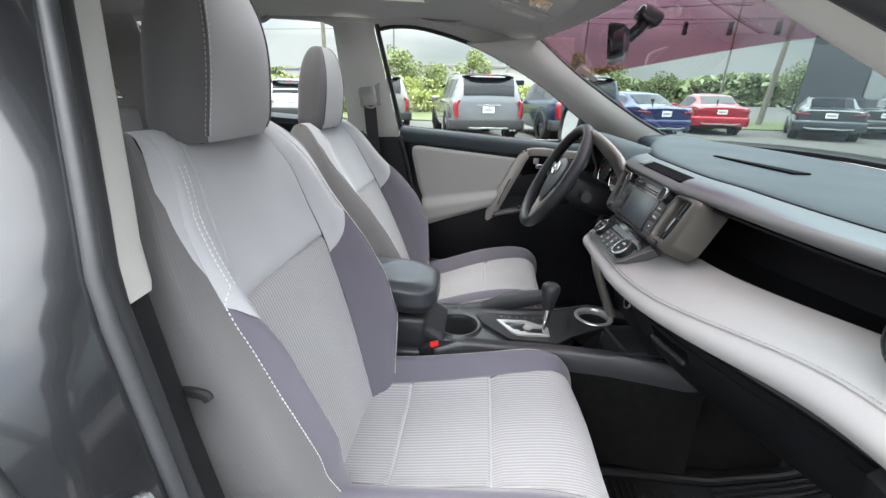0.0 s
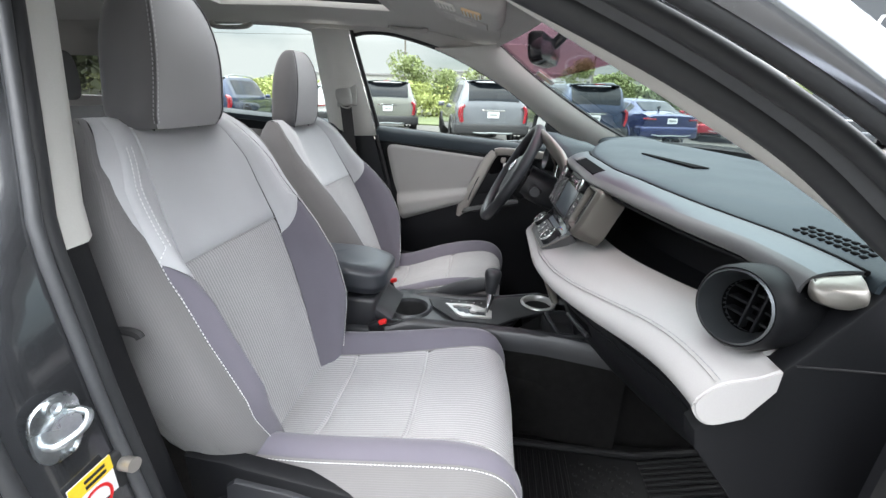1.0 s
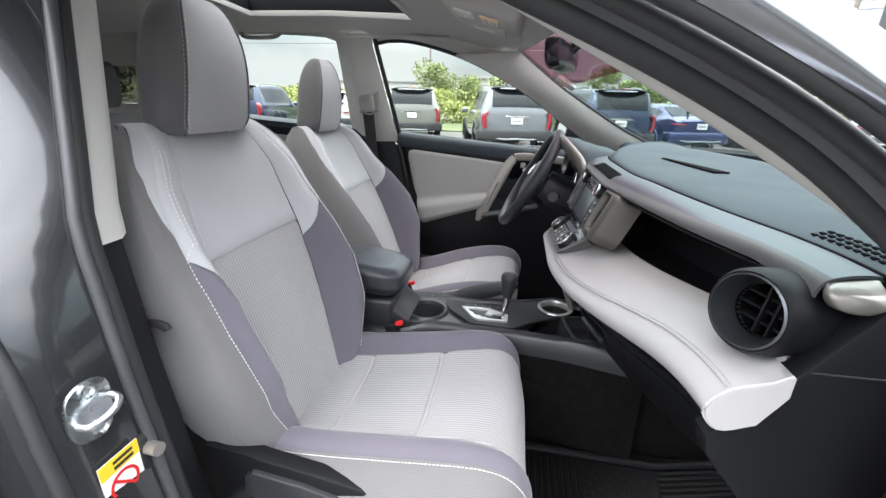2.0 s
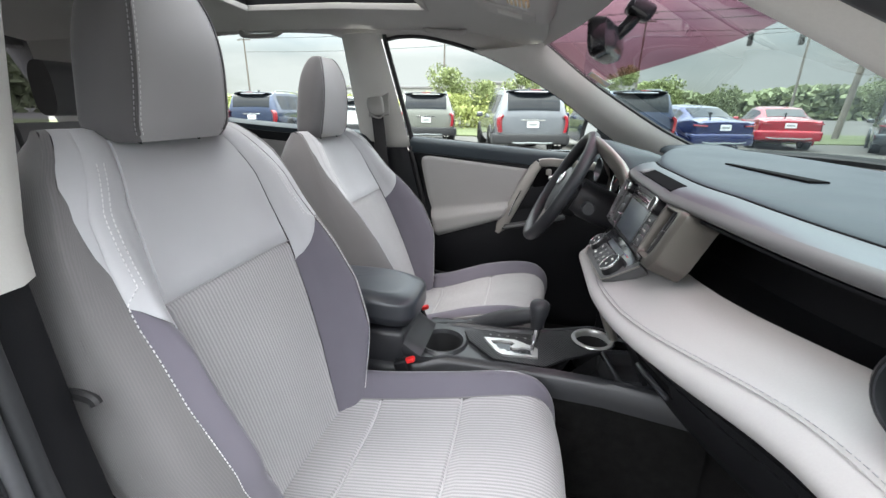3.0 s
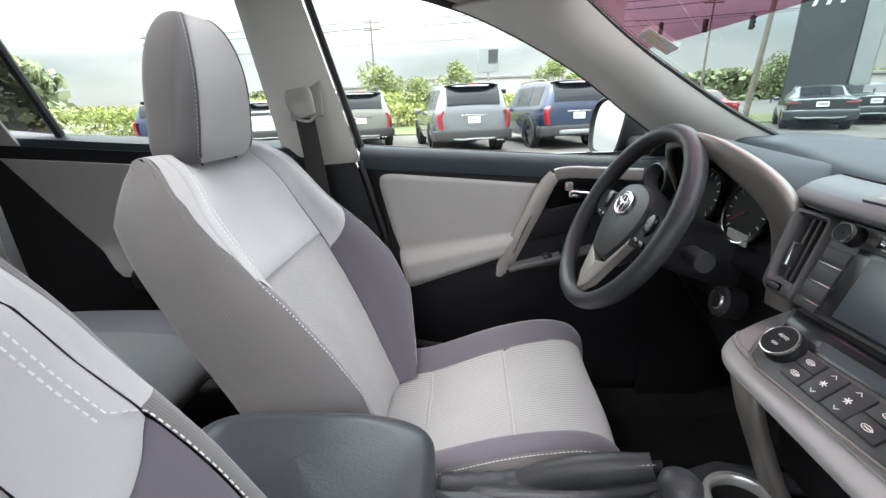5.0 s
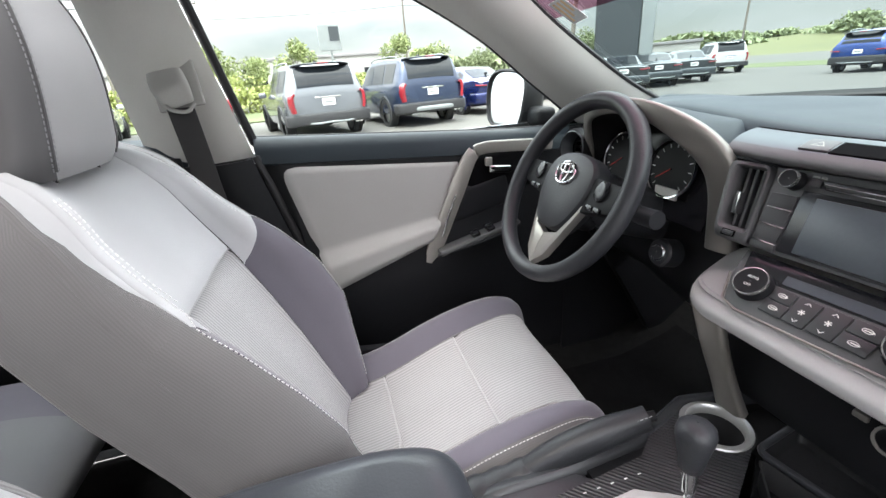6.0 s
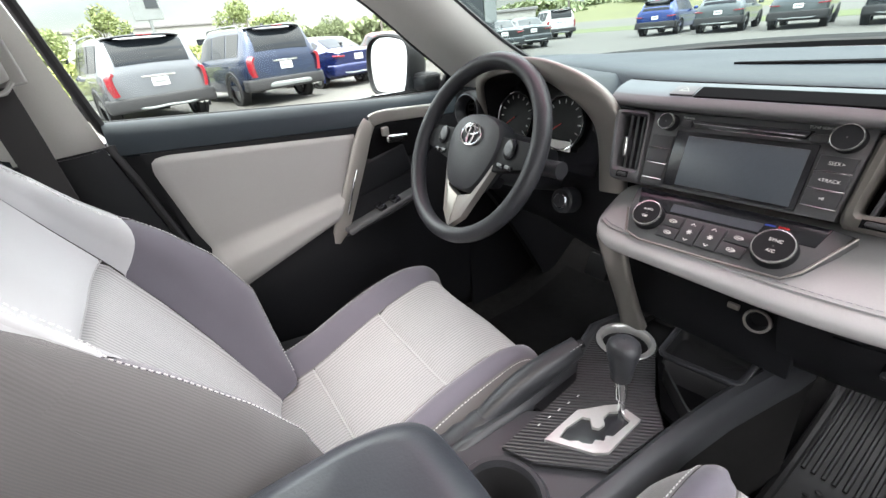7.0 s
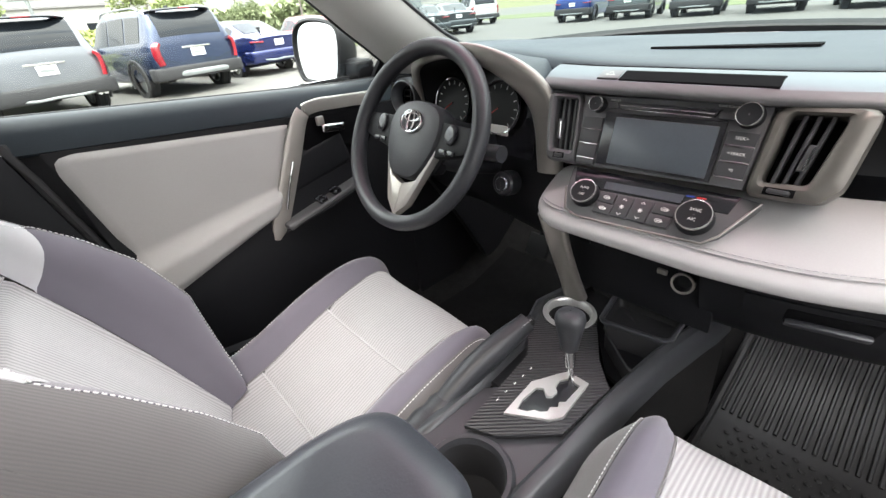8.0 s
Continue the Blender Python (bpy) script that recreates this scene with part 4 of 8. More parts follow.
for x_, w_ in ((-0.070, 0.014), (0.083, 0.018)):
    hu("small_button", (w_, 0.009, 0.006), (x_, 0.0385, 0.004), M_KEY, unit, "", 0.0015)
LROWS, RROWS = ((0.0185, 0.0005), (-0.0010, -0.0215), (-0.0230, -0.0440), (-0.0455, -0.0550)), ((0.0215, 0.0042), (0.0028, -0.0160), (-0.0174, -0.0365))
for k, (a, b) in enumerate(LROWS):
    poly("button", [(-0.1125 + 0.0012 * k, a), (-0.0800 + 0.0010 * k, a + 0.001), (-0.0795 + 0.0010 * k, b + 0.001), (-0.1115 + 0.0012 * k, b)], 0.006, 0.0062, M_KEY, unit)
    if k:
        hu("button_trim", (0.031, 0.0011, 0.004), (-0.0955 + 0.001 * k, a + 0.0011, 0.0050), M_CHROME, unit, "", 0.0004, 1)
for k, (a, b) in enumerate(RROWS):
    poly("button", [(0.0905, a), (0.1250, a), (0.1245, b), (0.0908, b)], 0.006, 0.0062, M_KEY, unit)
    hu("button_trim", (0.034, 0.0011, 0.004), (0.1078, b - 0.0007, 0.0050), M_CHROME, unit, "", 0.0004, 1)
for words, at, size in (("SEEK>", (0.108, 0.0128), 0.0056), ("<TRACK", (0.108, -0.0066), 0.0054), (">II", (0.108, -0.0270), 0.0050), ("TUNE·SCROLL", (0.082, 0.0505), 0.0042), ("PWR·VOL", (-0.070, 0.0465), 0.0038)):
    text_mesh(words, size, HU @ Matrix.Translation((*at, 0.0066 if abs(at[1]) < 0.04 else 0.0024)), M_LENS, unit)


def knob(m, r, h, parent, name="knob"):
    k = part(name, lathe([(r * 1.08, 0.0), (r * 1.05, h * 0.3), (r, h * 0.4), (r * 0.97, h * 0.9), (r * 0.90, h), (0.001, h * 0.96)], 36, m, cap=False), M_BLACK, parent, "black rotary knob with chrome ring")
    part("ring", lathe([(r * 1.0, h * 0.78), (r * 1.015, h * 0.9), (r * 0.98, h * 1.04), (r * 0.92, h * 1.05), (r * 0.90, h * 0.99)], 36, m, cap=False), M_RING, k, "chrome ring")
    return k


knob(HU @ Matrix.Translation((-0.0935, 0.0375, 0.0)), 0.0112, 0.019, unit)
knob(HU @ Matrix.Translation((0.1085, 0.0410, 0.0)), 0.0145, 0.019, unit)


def rounded(q, n=72, cut_=0.16):
    """An outline with rounded corners, as n points at even angles about its middle."""
    q = np.asarray(q, float)
    out = []
    for i in range(len(q)):
        a, b, c = q[i - 1], q[i], q[(i + 1) % len(q)]
        p0, p1 = b + (a - b) * cut_, b + (c - b) * cut_
        out += [p0 * (1 - t) ** 2 + 2 * b * t * (1 - t) + p1 * t * t for t in np.linspace(0, 1, 8)]
    out = outline(out, 600)
    mid = out.mean(0)
    an = np.arctan2(*(out - mid).T[::-1])
    o = np.argsort(an)
    an, r = an[o], np.linalg.norm(out - mid, axis=1)[o]
    t = np.linspace(-math.pi, math.pi, n, endpoint=False)
    rr = np.interp(t, np.r_[an[-1] - 2 * math.pi, an, an[0] + 2 * math.pi], np.r_[r[-1], r, r[0]])
    return mid + np.stack([rr * np.cos(t), rr * np.sin(t)], 1)


def tall_vent(inner, outer, material, label, vanes, slider, wheel_at):
    """An upright air vent beside the radio: a rounded frame, vertical vanes, a slider and a thumb wheel."""
    v = thing("air_vent", label, "air vent", "centre air vents")
    i, o = rounded(inner, cut_=0.10), rounded(outer, cut_=0.14)
    rows = []
    for k, z in ((-0.02, -0.030), (0.0, -0.004), (0.06, 0.004), (0.30, 0.0085), (0.70, 0.0075), (0.94, 0.002), (1.0, -0.012), (1.0, -0.05)):
        rows.append(np.hstack([i + (o - i) * k, np.full((len(i), 1), z)]))
    me = grid(rows, closed=True)
    me.transform(HU)
    part("surround", me, material, v, "satin rounded frame")
    part("cavity", slab(i, 0.03, HU @ Matrix.Translation((0, 0, -0.030))), M_SHADEVOID, v)
    tl, tr, br, bl = np.asarray(inner, float)
    for f in vanes:
        a, b = tl + (tr - tl) * f, bl + (br - bl) * f
        part("vane", slab([(a[0] - 0.0022, a[1]), (a[0] + 0.0022, a[1]), (b[0] + 0.0022, b[1]), (b[0] - 0.0022, b[1])], 0.020, HU @ Matrix.Translation((0, 0, -0.002)), 0.0008, 1), M_KEY, v)
    a, b = tl + (tr - tl) * slider, bl + (br - bl) * slider
    c, d = a + (b - a) * 0.42, a + (b - a) * 0.80
    part("slider", slab([(c[0] - 0.0040, c[1]), (c[0] + 0.0040, c[1]), (d[0] + 0.0040, d[1]), (d[0] - 0.0040, d[1])], 0.014, HU @ Matrix.Translation((0, 0, 0.006)), 0.002), M_KEY, v, "dark slider")
    part("slider_edge", slab([(c[0] + 0.0012, c[1] - 0.002), (c[0] + 0.0036, c[1] - 0.002), (d[0] + 0.0036, d[1] + 0.002), (d[0] + 0.0012, d[1] + 0.002)], 0.001, HU @ Matrix.Translation((0, 0, 0.0068))), M_CHROME, v, "bright slider edge")
    wx, wy, ww = wheel_at
    part("wheel_slot", slab([(wx - ww, wy + 0.0042), (wx + ww, wy + 0.0055), (wx + ww, wy - 0.0040), (wx - ww, wy - 0.0052)], 0.003, HU @ Matrix.Translation((0, 0, 0.0086))), M_SHADEVOID, v)
    part("wheel", rbox((ww * 1.5, 0.0060, 0.006), (0, 0, 0), 0.002, 2), M_KEY, v).matrix_local = HU @ Matrix.Translation((wx, wy, 0.0090))
    return v


tall_vent([(-0.1732, 0.0430), (-0.1300, 0.0437), (-0.1190, -0.0374), (-0.1580, -0.0382)], [(-0.191, 0.051), (-0.1245, 0.0515), (-0.1095, -0.0585), (-0.166, -0.0590)], M_UNIT, "upright black air vent with vertical vanes in dark grey frame", (0.3, 0.55, 0.8), 0.30, (-0.140, -0.0485, 0.010))
tall_vent([(0.1478, 0.0474), (0.1999, 0.0500), (0.1875, -0.0300), (0.1418, -0.0349)], [(0.1305, 0.0570), (0.2270, 0.0610), (0.2200, -0.0290), (0.2040, -0.0500), (0.1290, -0.0555)], M_FRAME, "upright black air vent with slanted vanes in champagne satin frame", (0.25, 0.5, 0.75), 0.68, (0.1640, -0.0435, 0.0155))

# ---- climate panel ----
CL = basis((0, -1, 0), (0.9, 0, 0.80), (-0.0515, -0.004, 0.9965))
cli = thing("climate_panel", "black climate control panel with two chrome-ringed knobs", "controls")


def cl(name, size, at, material, parent, label="", bevel=0.0015):
    return _put(name, rbox(size, (0, 0, 0), bevel, 2), material, parent, label, CL @ Matrix.Translation(at))


plate = [(-0.119, 0.036), (0.124, 0.041), (0.147, 0.038), (0.119, -0.021), (0.104, -0.036), (0.02, -0.042), (-0.072, -0.047), (-0.095, -0.040), (-0.112, -0.004)]
part("plate", slab(plate, 0.02, CL @ Matrix.Translation((0, 0, 0.004)), 0.003), M_UNIT, cli)
part("gloss_field", slab([(-0.112, 0.0345), (0.124, 0.0395), (0.118, 0.012), (0.062, 0.010), (-0.055, 0.004), (-0.104, 0.010)], 0.004, CL @ Matrix.Translation((0, 0, 0.0050)), 0.001), M_GLOSSBLACK, cli, "glossy black field")
part("edge_trim", tube([CL @ Vector((x, y, 0.005)) for x, y in ((0.147, 0.036), (0.1195, -0.021), (0.1045, -0.0365), (0.02, -0.0425), (-0.072, -0.0475), (-0.096, -0.0405), (-0.113, -0.004))], 0.0016, 8), M_STRUT, cli, "thin silver edge")
knob(CL @ Matrix.Translation((-0.0755, -0.0085, 0.004)), 0.0205, 0.014, cli)
knob(CL @ Matrix.Translation((0.0850, -0.0050, 0.004)), 0.0225, 0.015, cli)
part("display", slab([(-0.0533, 0.0205), (0.0610, 0.0255), (0.0595, 0.0125), (-0.0520, 0.0080)], 0.002, CL @ Matrix.Translation((0, 0, 0.0058))), M_SCREEN, cli, "narrow dark display")
part("marking", slab([(0.062, 0.0262), (0.073, 0.0267), (0.073, 0.0247), (0.062, 0.0242)], 0.0005, CL @ Matrix.Translation((0, 0, 0.0056))), paint_dot((0.02, 0.06, 0.35), "blue_print"), cli, "small blue bar", flat=True)
part("marking", slab([(0.076, 0.0268), (0.087, 0.0273), (0.087, 0.0253), (0.076, 0.0248)], 0.0005, CL @ Matrix.Translation((0, 0, 0.0056))), M_RED, cli, "small red bar", flat=True)


def key(x, y, w, h, kind):
    o = cl("button", (w, h, 0.0042), (x, y, 0.0050), M_KEY, cli)
    z = 0.0073
    if kind == "arrows":
        for sy in (1, -1):
            part("arrow", ringplate([(0.0036, 0.0), (0.0, 0.0036 * sy), (-0.0036, 0.0)], [(0.0024, 0.0), (0.0, 0.0024 * sy), (-0.0024, 0.0)], 0.0003, CL @ Matrix.Translation((x, y + sy * h * 0.30, z))), M_LENS, o, flat=True)
        for r in range(3):
            m = CL @ Matrix.Translation((x, y, z)) @ Matrix.Rotation(r * 1.05, 4, "Z")
            part("symbol", slab([(-0.0036, -0.0006), (0.0036, -0.0006), (0.0036, 0.0006), (-0.0036, 0.0006)], 0.0003, m), M_LENS, o, flat=True)
    else:
        part("symbol", tube([CL @ Vector((x + 0.0050 * math.cos(t), y + 0.0024 * math.sin(t), z)) for t in np.linspace(0, 2 * math.pi, 14, endpoint=False)], 0.0005, 5, True), M_LENS, o)
        part("symbol", slab([(-0.003, -0.0006), (0.006, -0.0006), (0.006, 0.0006), (-0.003, 0.0006)], 0.0003, CL @ Matrix.Translation((x, y, z))), M_LENS, o, flat=True)
    return o


for spec_ in ((-0.0395, -0.0060, 0.0255, 0.0172, "vent"), (-0.0385, -0.0245, 0.0275, 0.0172, "vent"), (-0.0120, -0.0148, 0.0240, 0.0355, "arrows"), (0.0150, -0.0135, 0.0265, 0.0355, "arrows"), (0.0452, -0.0032, 0.0300, 0.0172, "vent"), (0.0440, -0.0216, 0.0300, 0.0172, "vent")):
    key(*spec_)
for words, at, size, z in (("AUTO", (-0.0755, -0.0030), 0.0050, 0.0179), ("OFF", (-0.0755, -0.0145), 0.0050, 0.0179), ("SYNC", (0.085, 0.0020), 0.0058, 0.0189), ("A/C", (0.085, -0.0120), 0.0058, 0.0189)):
    text_mesh(words, size, CL @ Matrix.Translation((*at, z)), M_LENS, cli)

# ---- sockets under the padded shelf ----
low = thing("socket_panel", "black panel with power socket and charging port", "panel")
part("panel", rbox((0.012, 0.26, 0.17), (0.005, 0.0, 0.845), 0.004, 2, Matrix.Rotation(radians(-14), 4, "Y")), M_BLACK, low)
sm = basis((0, -1, 0), (0.2, 0, 1), (-0.022, -0.087, 0.872))
so = part("power_socket", lathe([(0.017, 0.0), (0.017, 0.008), (0.0135, 0.009), (0.0125, 0.002), (0.011, -0.005), (0.001, -0.006)], 28, sm, cap=False), M_BLACK, low, "round power socket")
part("ring", lathe([(0.0175, 0.0080), (0.0165, 0.0115), (0.0140, 0.0110), (0.0132, 0.006)], 28, sm, cap=False), M_STRUT, so)
part("charging_port", rbox((0.006, 0.016, 0.009), (-0.020, -0.052, 0.876), 0.002, 2), M_STRUT, low)
for k in range(2):
    part("switch", rbox((0.008, 0.022, 0.014), (-0.012, 0.09 - 0.028 * k, 0.885), 0.002, 2), M_BLACK, low)

# ---- steering wheel and column ----
WC, WT = Vector((-0.142, 0.399, 1.063)), radians(28.8)
WM = basis((0, -1, 0), (math.sin(WT), 0, math.cos(WT)), WC)
wheel = thing("steering_wheel", "black leather steering wheel with silver lower spoke", "steering wheel")


def wput(name, me, material, parent, label=""):
    me.transform(WM)
    return part(name, me, material, parent, label)


an = np.linspace(0, 2 * np.pi, 72, endpoint=False)
rim_path = np.stack([0.1690 * np.cos(an), 0.1690 * np.sin(an), 0 * an], 1)
wput("rim", sweep(rim_path, circle(0.0160, 14, 0.95, 1.1), up=(0, 0, 1), closed=True), M_LEATHER, wheel, "black leather rim")
hub_ctrl = [(-0.072, 0.032), (-0.050, 0.060), (0.0, 0.070), (0.050, 0.060), (0.072, 0.032), (0.068, -0.020), (0.040, -0.072), (0.0, -0.082), (-0.040, -0.072), (-0.068, -0.020)]
hub2 = curve_pts(hub_ctrl, 60, True)
rows = [np.hstack([hub2 * k, np.full((len(hub2), 1), z)]) for k, z in ((1.0, -0.035), (1.0, -0.012), (0.985, -0.004), (0.94, 0.002), (0.7, 0.007), (0.35, 0.0085), (0.02, 0.009))]
hub = wput("airbag_cover", grid(rows, closed=True), M_LEATHER, wheel, "black centre pad")
em = np.array([(0.0, 0.028)])
ang = np.linspace(0, 2 * np.pi, 40, endpoint=False)
for a, b, cx, cyy in ((0.0285, 0.0205, 0, 0), (0.0085, 0.0198, 0, -0.0), (0.0200, 0.0075, 0, 0.0075)):
    pth = np.stack([cx + a * np.cos(ang), 0.026 + cyy + b * np.sin(ang), np.full(40, 0.0115)], 1)
    wput("emblem_ring", sweep(pth, circle(0.0021, 8), up=(0, 0, 1), closed=True), M_CHROME, hub, "chrome ring emblem")
for sx in (-1, 1):
    sp_pts = [(sx * 0.060, 0.036), (sx * 0.160, 0.034), (sx * 0.160, 0.002), (sx * 0.150, -0.012), (sx * 0.068, -0.030)]
    spoke = wput("spoke", slab(sp_pts, 0.022, Matrix.Translation((0, 0, -0.004)), 0.004), M_BLACK, wheel)
    wput("pad_control", lathe([(0.0165, -0.004), (0.0160, 0.002), (0.0125, 0.004), (0.001, 0.003)], 28, Matrix.Translation((sx * 0.102, 0.016, -0.001)) @ Matrix.Diagonal((0.9, 1.15, 1, 1)), cap=False), M_GLOSSBLACK, spoke, "round thumb control")
    for q in range(2):
        wput("button", rbox((0.018, 0.010, 0.006), (sx * (0.090 + 0.021 * q), -0.016, -0.003), 0.002, 2), M_GLOSSBLACK, spoke)
    vpts = [(sx * 0.070, -0.012), (sx * 0.074, -0.020), (sx * 0.030, -0.130), (0, -0.158), (0, -0.092), (sx * 0.036, -0.080)]
    wput("lower_spoke", slab(vpts, 0.016, Matrix.Translation((0, 0, -0.004)), 0.003), M_SATIN, wheel, "satin silver V-shaped spoke")
wput("hub_back", rbox((0.10, 0.10, 0.06), (0, -0.01, -0.05), 0.02, 3), M_BLACK, wheel)
col = thing("steering_column", "black steering column shroud with stalks and start lock", "steering column")
part("shroud", sweep(curve_pts([WC + Vector((0.05, 0, -0.02)), (-0.02, 0.392, 1.01), (0.10, 0.39, 0.97)], 12), squircle(0.062, 0.052, 24, 3)), M_CONSOLE, col)
for y_end, z_end in ((0.232, 1.035), (0.55, 1.04)):
    sg = -1 if y_end < 0.39 else 1
    st = part("stalk", tube(curve_pts([(-0.045, 0.392 + sg * 0.05, 1.015), (-0.062, 0.392 + sg * 0.09, 1.028), (-0.072, y_end + sg * -0.03, z_end)], 14), 0.0085, 10), M_CONSOLE, col)
    part("stalk_end", tube([(-0.072, y_end - sg * 0.045, z_end - 0.002), (-0.074, y_end, z_end + 0.001)], 0.0155, 14), M_CONSOLE, st)
im = basis((0, -1, 0), (0.25, 0, 1), (-0.010, 0.284, 0.948))
ig = part("ignition_lock", lathe([(0.026, -0.03), (0.026, 0.0), (0.022, 0.004), (0.015, 0.004), (0.013, 0.008), (0.001, 0.008)], 28, im, cap=False), M_CONSOLE, col)
part("ring", lathe([(0.0155, 0.004), (0.0145, 0.0065), (0.0125, 0.008)], 28, im, cap=False), M_ZINC, ig, "bright lock ring")
part("key_slot", rbox((0.002, 0.0025, 0.010), (-0.0185, 0.284, 0.950), 0.0005, 1), M_RUBBER, ig)


# ---- centre console ----
def fineq0(q, n=10):
    """An outline with more points and softened corners."""
    q = np.asarray(q, float)
    k = len(q)
    out = []
    for i in range(k):
        a, b, c = q[i - 1], q[i], q[(i + 1) % k]
        p0, p1 = b + (a - b) * 0.14, b + (c - b) * 0.14
        out += [p0 * (1 - t) ** 2 + 2 * b * t * (1 - t) + p1 * t * t for t in np.linspace(0, 1, 6)]
    return np.array(out)


con = thing("centre_console", "black centre console with cup holders and carbon-pattern panel", "console")


def con_top(x):
    return np.interp(x, [-0.80, -0.46, -0.40, -0.05, 0.12, 0.2], [0.70, 0.705, 0.724, 0.732, 0.728, 0.75])


RAIL_X = [-0.80, -0.50, -0.40, -0.29, -0.145, -0.043, 0.084, 0.16]
RAIL_R = [-0.080, -0.072, -0.048, -0.056, -0.064, -0.076, -0.099, -0.115]
RAIL_L = [0.105, 0.112, 0.108, 0.105, 0.115, 0.150, 0.125, 0.125]
for side, table in ((-1, RAIL_R), (1, RAIL_L)):
    rows, low_rows = [], []
    for k in range(48):
        x = -0.80 + 0.96 * k / 47
        y = float(np.interp(x, RAIL_X, table))
        z = con_top(x)
        o = lambda q: y + side * q
        low_rows.append([(x, o(0.032), 0.42), (x, o(0.026), 0.56), (x, o(0.021), z - 0.050)])
        rows.append([(x, o(0.026), z - 0.055), (x, o(0.024), z - 0.04), (x, o(0.020), z - 0.010), (x, o(0.012), z), (x, o(0.0), z + 0.002), (x, o(-0.006), z - 0.002), (x, o(-0.010), z - 0.016)])
    part("side_rail", grid(rows), M_CONSOLE, con)
    part("side_carpet", grid(low_rows), M_CARPET, con, "black carpeted side")
PH = 0.727
RING_C, CUP_C = (-0.045, 0.090), (-0.418, 0.014)
pan = [(-0.369, 0.066), (-0.350, 0.02), (-0.284, -0.047), (-0.166, -0.056), (-0.121, -0.015), (-0.030, 0.040), (0.008, 0.085), (-0.02, 0.140), (-0.075, 0.142), (-0.125, 0.130), (-0.188, 0.084), (-0.28, 0.074)]
part("pattern_panel", holed_plate(pan, RING_C, 0.0435, 0.006, PH + 0.003), M_CARBON, con, "black carbon-pattern panel")
deck = [(-0.51, -0.075), (-0.51, 0.108), (-0.30, 0.108), (-0.25, 0.06), (-0.25, -0.05), (-0.30, -0.058), (-0.40, -0.052)]
part("deck", holed_plate(deck, CUP_C, 0.052, 0.012, PH - 0.008), M_CONSOLE, con)
part("under_deck", slab([(-0.27, -0.062), (-0.27, 0.112), (-0.09, 0.112), (-0.09, 0.05), (-0.12, -0.02), (-0.165, -0.064)], 0.01, Matrix.Translation((0, 0, PH - 0.010))), M_BLACK, con)


def well(name, at, r, d, parent, material=M_BLACK, lipmat=None):
    o = part(name, lathe([(r + 0.010, 0.001), (r + 0.004, 0.004), (r, 0.001), (r * 0.97, -d * 0.3), (r * 0.93, -d), (0.001, -d)], 40, Matrix.Translation(at), cap=False), material, parent)
    if lipmat:
        part("ring", lathe([(r + 0.008, 0.001), (r + 0.006, 0.005), (r - 0.001, 0.006), (r - 0.004, 0.002), (r - 0.003, -0.012)], 44, Matrix.Translation(at), cap=False), lipmat, o, "satin silver ring")
    return o


well("front_cup_holder", (*RING_C, PH + 0.003), 0.044, 0.07, con, M_RUBBER, M_GATE)
well("rear_cup_holder", (*CUP_C, PH - 0.009), 0.052, 0.075, con, M_RUBBER)
part("cup_rim", lathe([(0.066, -0.003), (0.060, 0.006), (0.054, 0.005), (0.051, -0.006)], 44, Matrix.Translation((*CUP_C, PH - 0.006)), cap=False), M_CONSOLE, con)
# front bins
binA = fineq0([(0.082, 0.052), (0.088, -0.080), (-0.008, -0.084), (-0.030, 0.034)])
binB = fineq0([(-0.036, 0.026), (-0.018, -0.078), (-0.112, -0.066)])
part("front_tray", tub(binA, 0.731, 0.030), M_RUBBER, con)
part("front_bin", tub(binB, 0.728, 0.060), M_RUBBER, con)
part("bin_lip", sweep([(*p, 0.733) for p in binA], squircle(0.005, 0.004, 10, 3), closed=True), M_CONSOLE, con)
part("bin_surround", slab([(0.10, 0.12), (0.10, -0.10), (-0.03, -0.085), (-0.12, -0.075), (-0.10, -0.02), (0.0, 0.05), (0.01, 0.12)], 0.01, Matrix.Translation((0, 0, 0.690))), M_BLACK, con)
part("bin_wall", rbox((0.02, 0.24, 0.12), (0.130, 0.0, 0.775), 0.006, 2, Matrix.Rotation(radians(-30), 4, "Y")), M_BLACK, con)
# gear lever and its gate
gate_o = np.array([(-0.315, 0.035), (-0.238, 0.040), (-0.222, 0.031), (-0.200, 0.020), (-0.181, 0.008), (-0.181, -0.029), (-0.262, -0.034), (-0.279, -0.022)])
gate_i = [(-0.296, 0.024), (-0.276, 0.029), (-0.243, 0.027), (-0.236, 0.018), (-0.246, 0.006), (-0.241, -0.001), (-0.228, -0.002), (-0.221, 0.006), (-0.205, 0.008), (-0.194, 0.000), (-0.195, -0.022), (-0.236, -0.022), (-0.243, -0.015), (-0.252, -0.019), (-0.260, -0.010), (-0.269, -0.012), (-0.278, -0.003), (-0.280, 0.004), (-0.290, 0.011)]
lev = thing("gear_lever", "black gear lever with chrome shaft in stepped silver gate", "gear lever")


GM = Matrix.Translation((0, 0, PH + 0.0085))
gc = np.array((-0.242, 0.006))
part("gate", framed(gate_o, gate_i, 0.006, GM), M_GATE, lev, "brushed silver stepped gate", flat=True)
part("gate_floor", slab(gc + (gate_o - gc) * 0.90, 0.002, GM @ Matrix.Translation((0, 0, -0.0050))), M_GLOSSBLACK, lev)
part("rod", tube(curve_pts([(-0.196, -0.008, PH), (-0.194, -0.004, 0.752), (-0.191, 0.001, 0.766)], 10), 0.0052, 12), M_CHROME, lev, "thin steel rod")
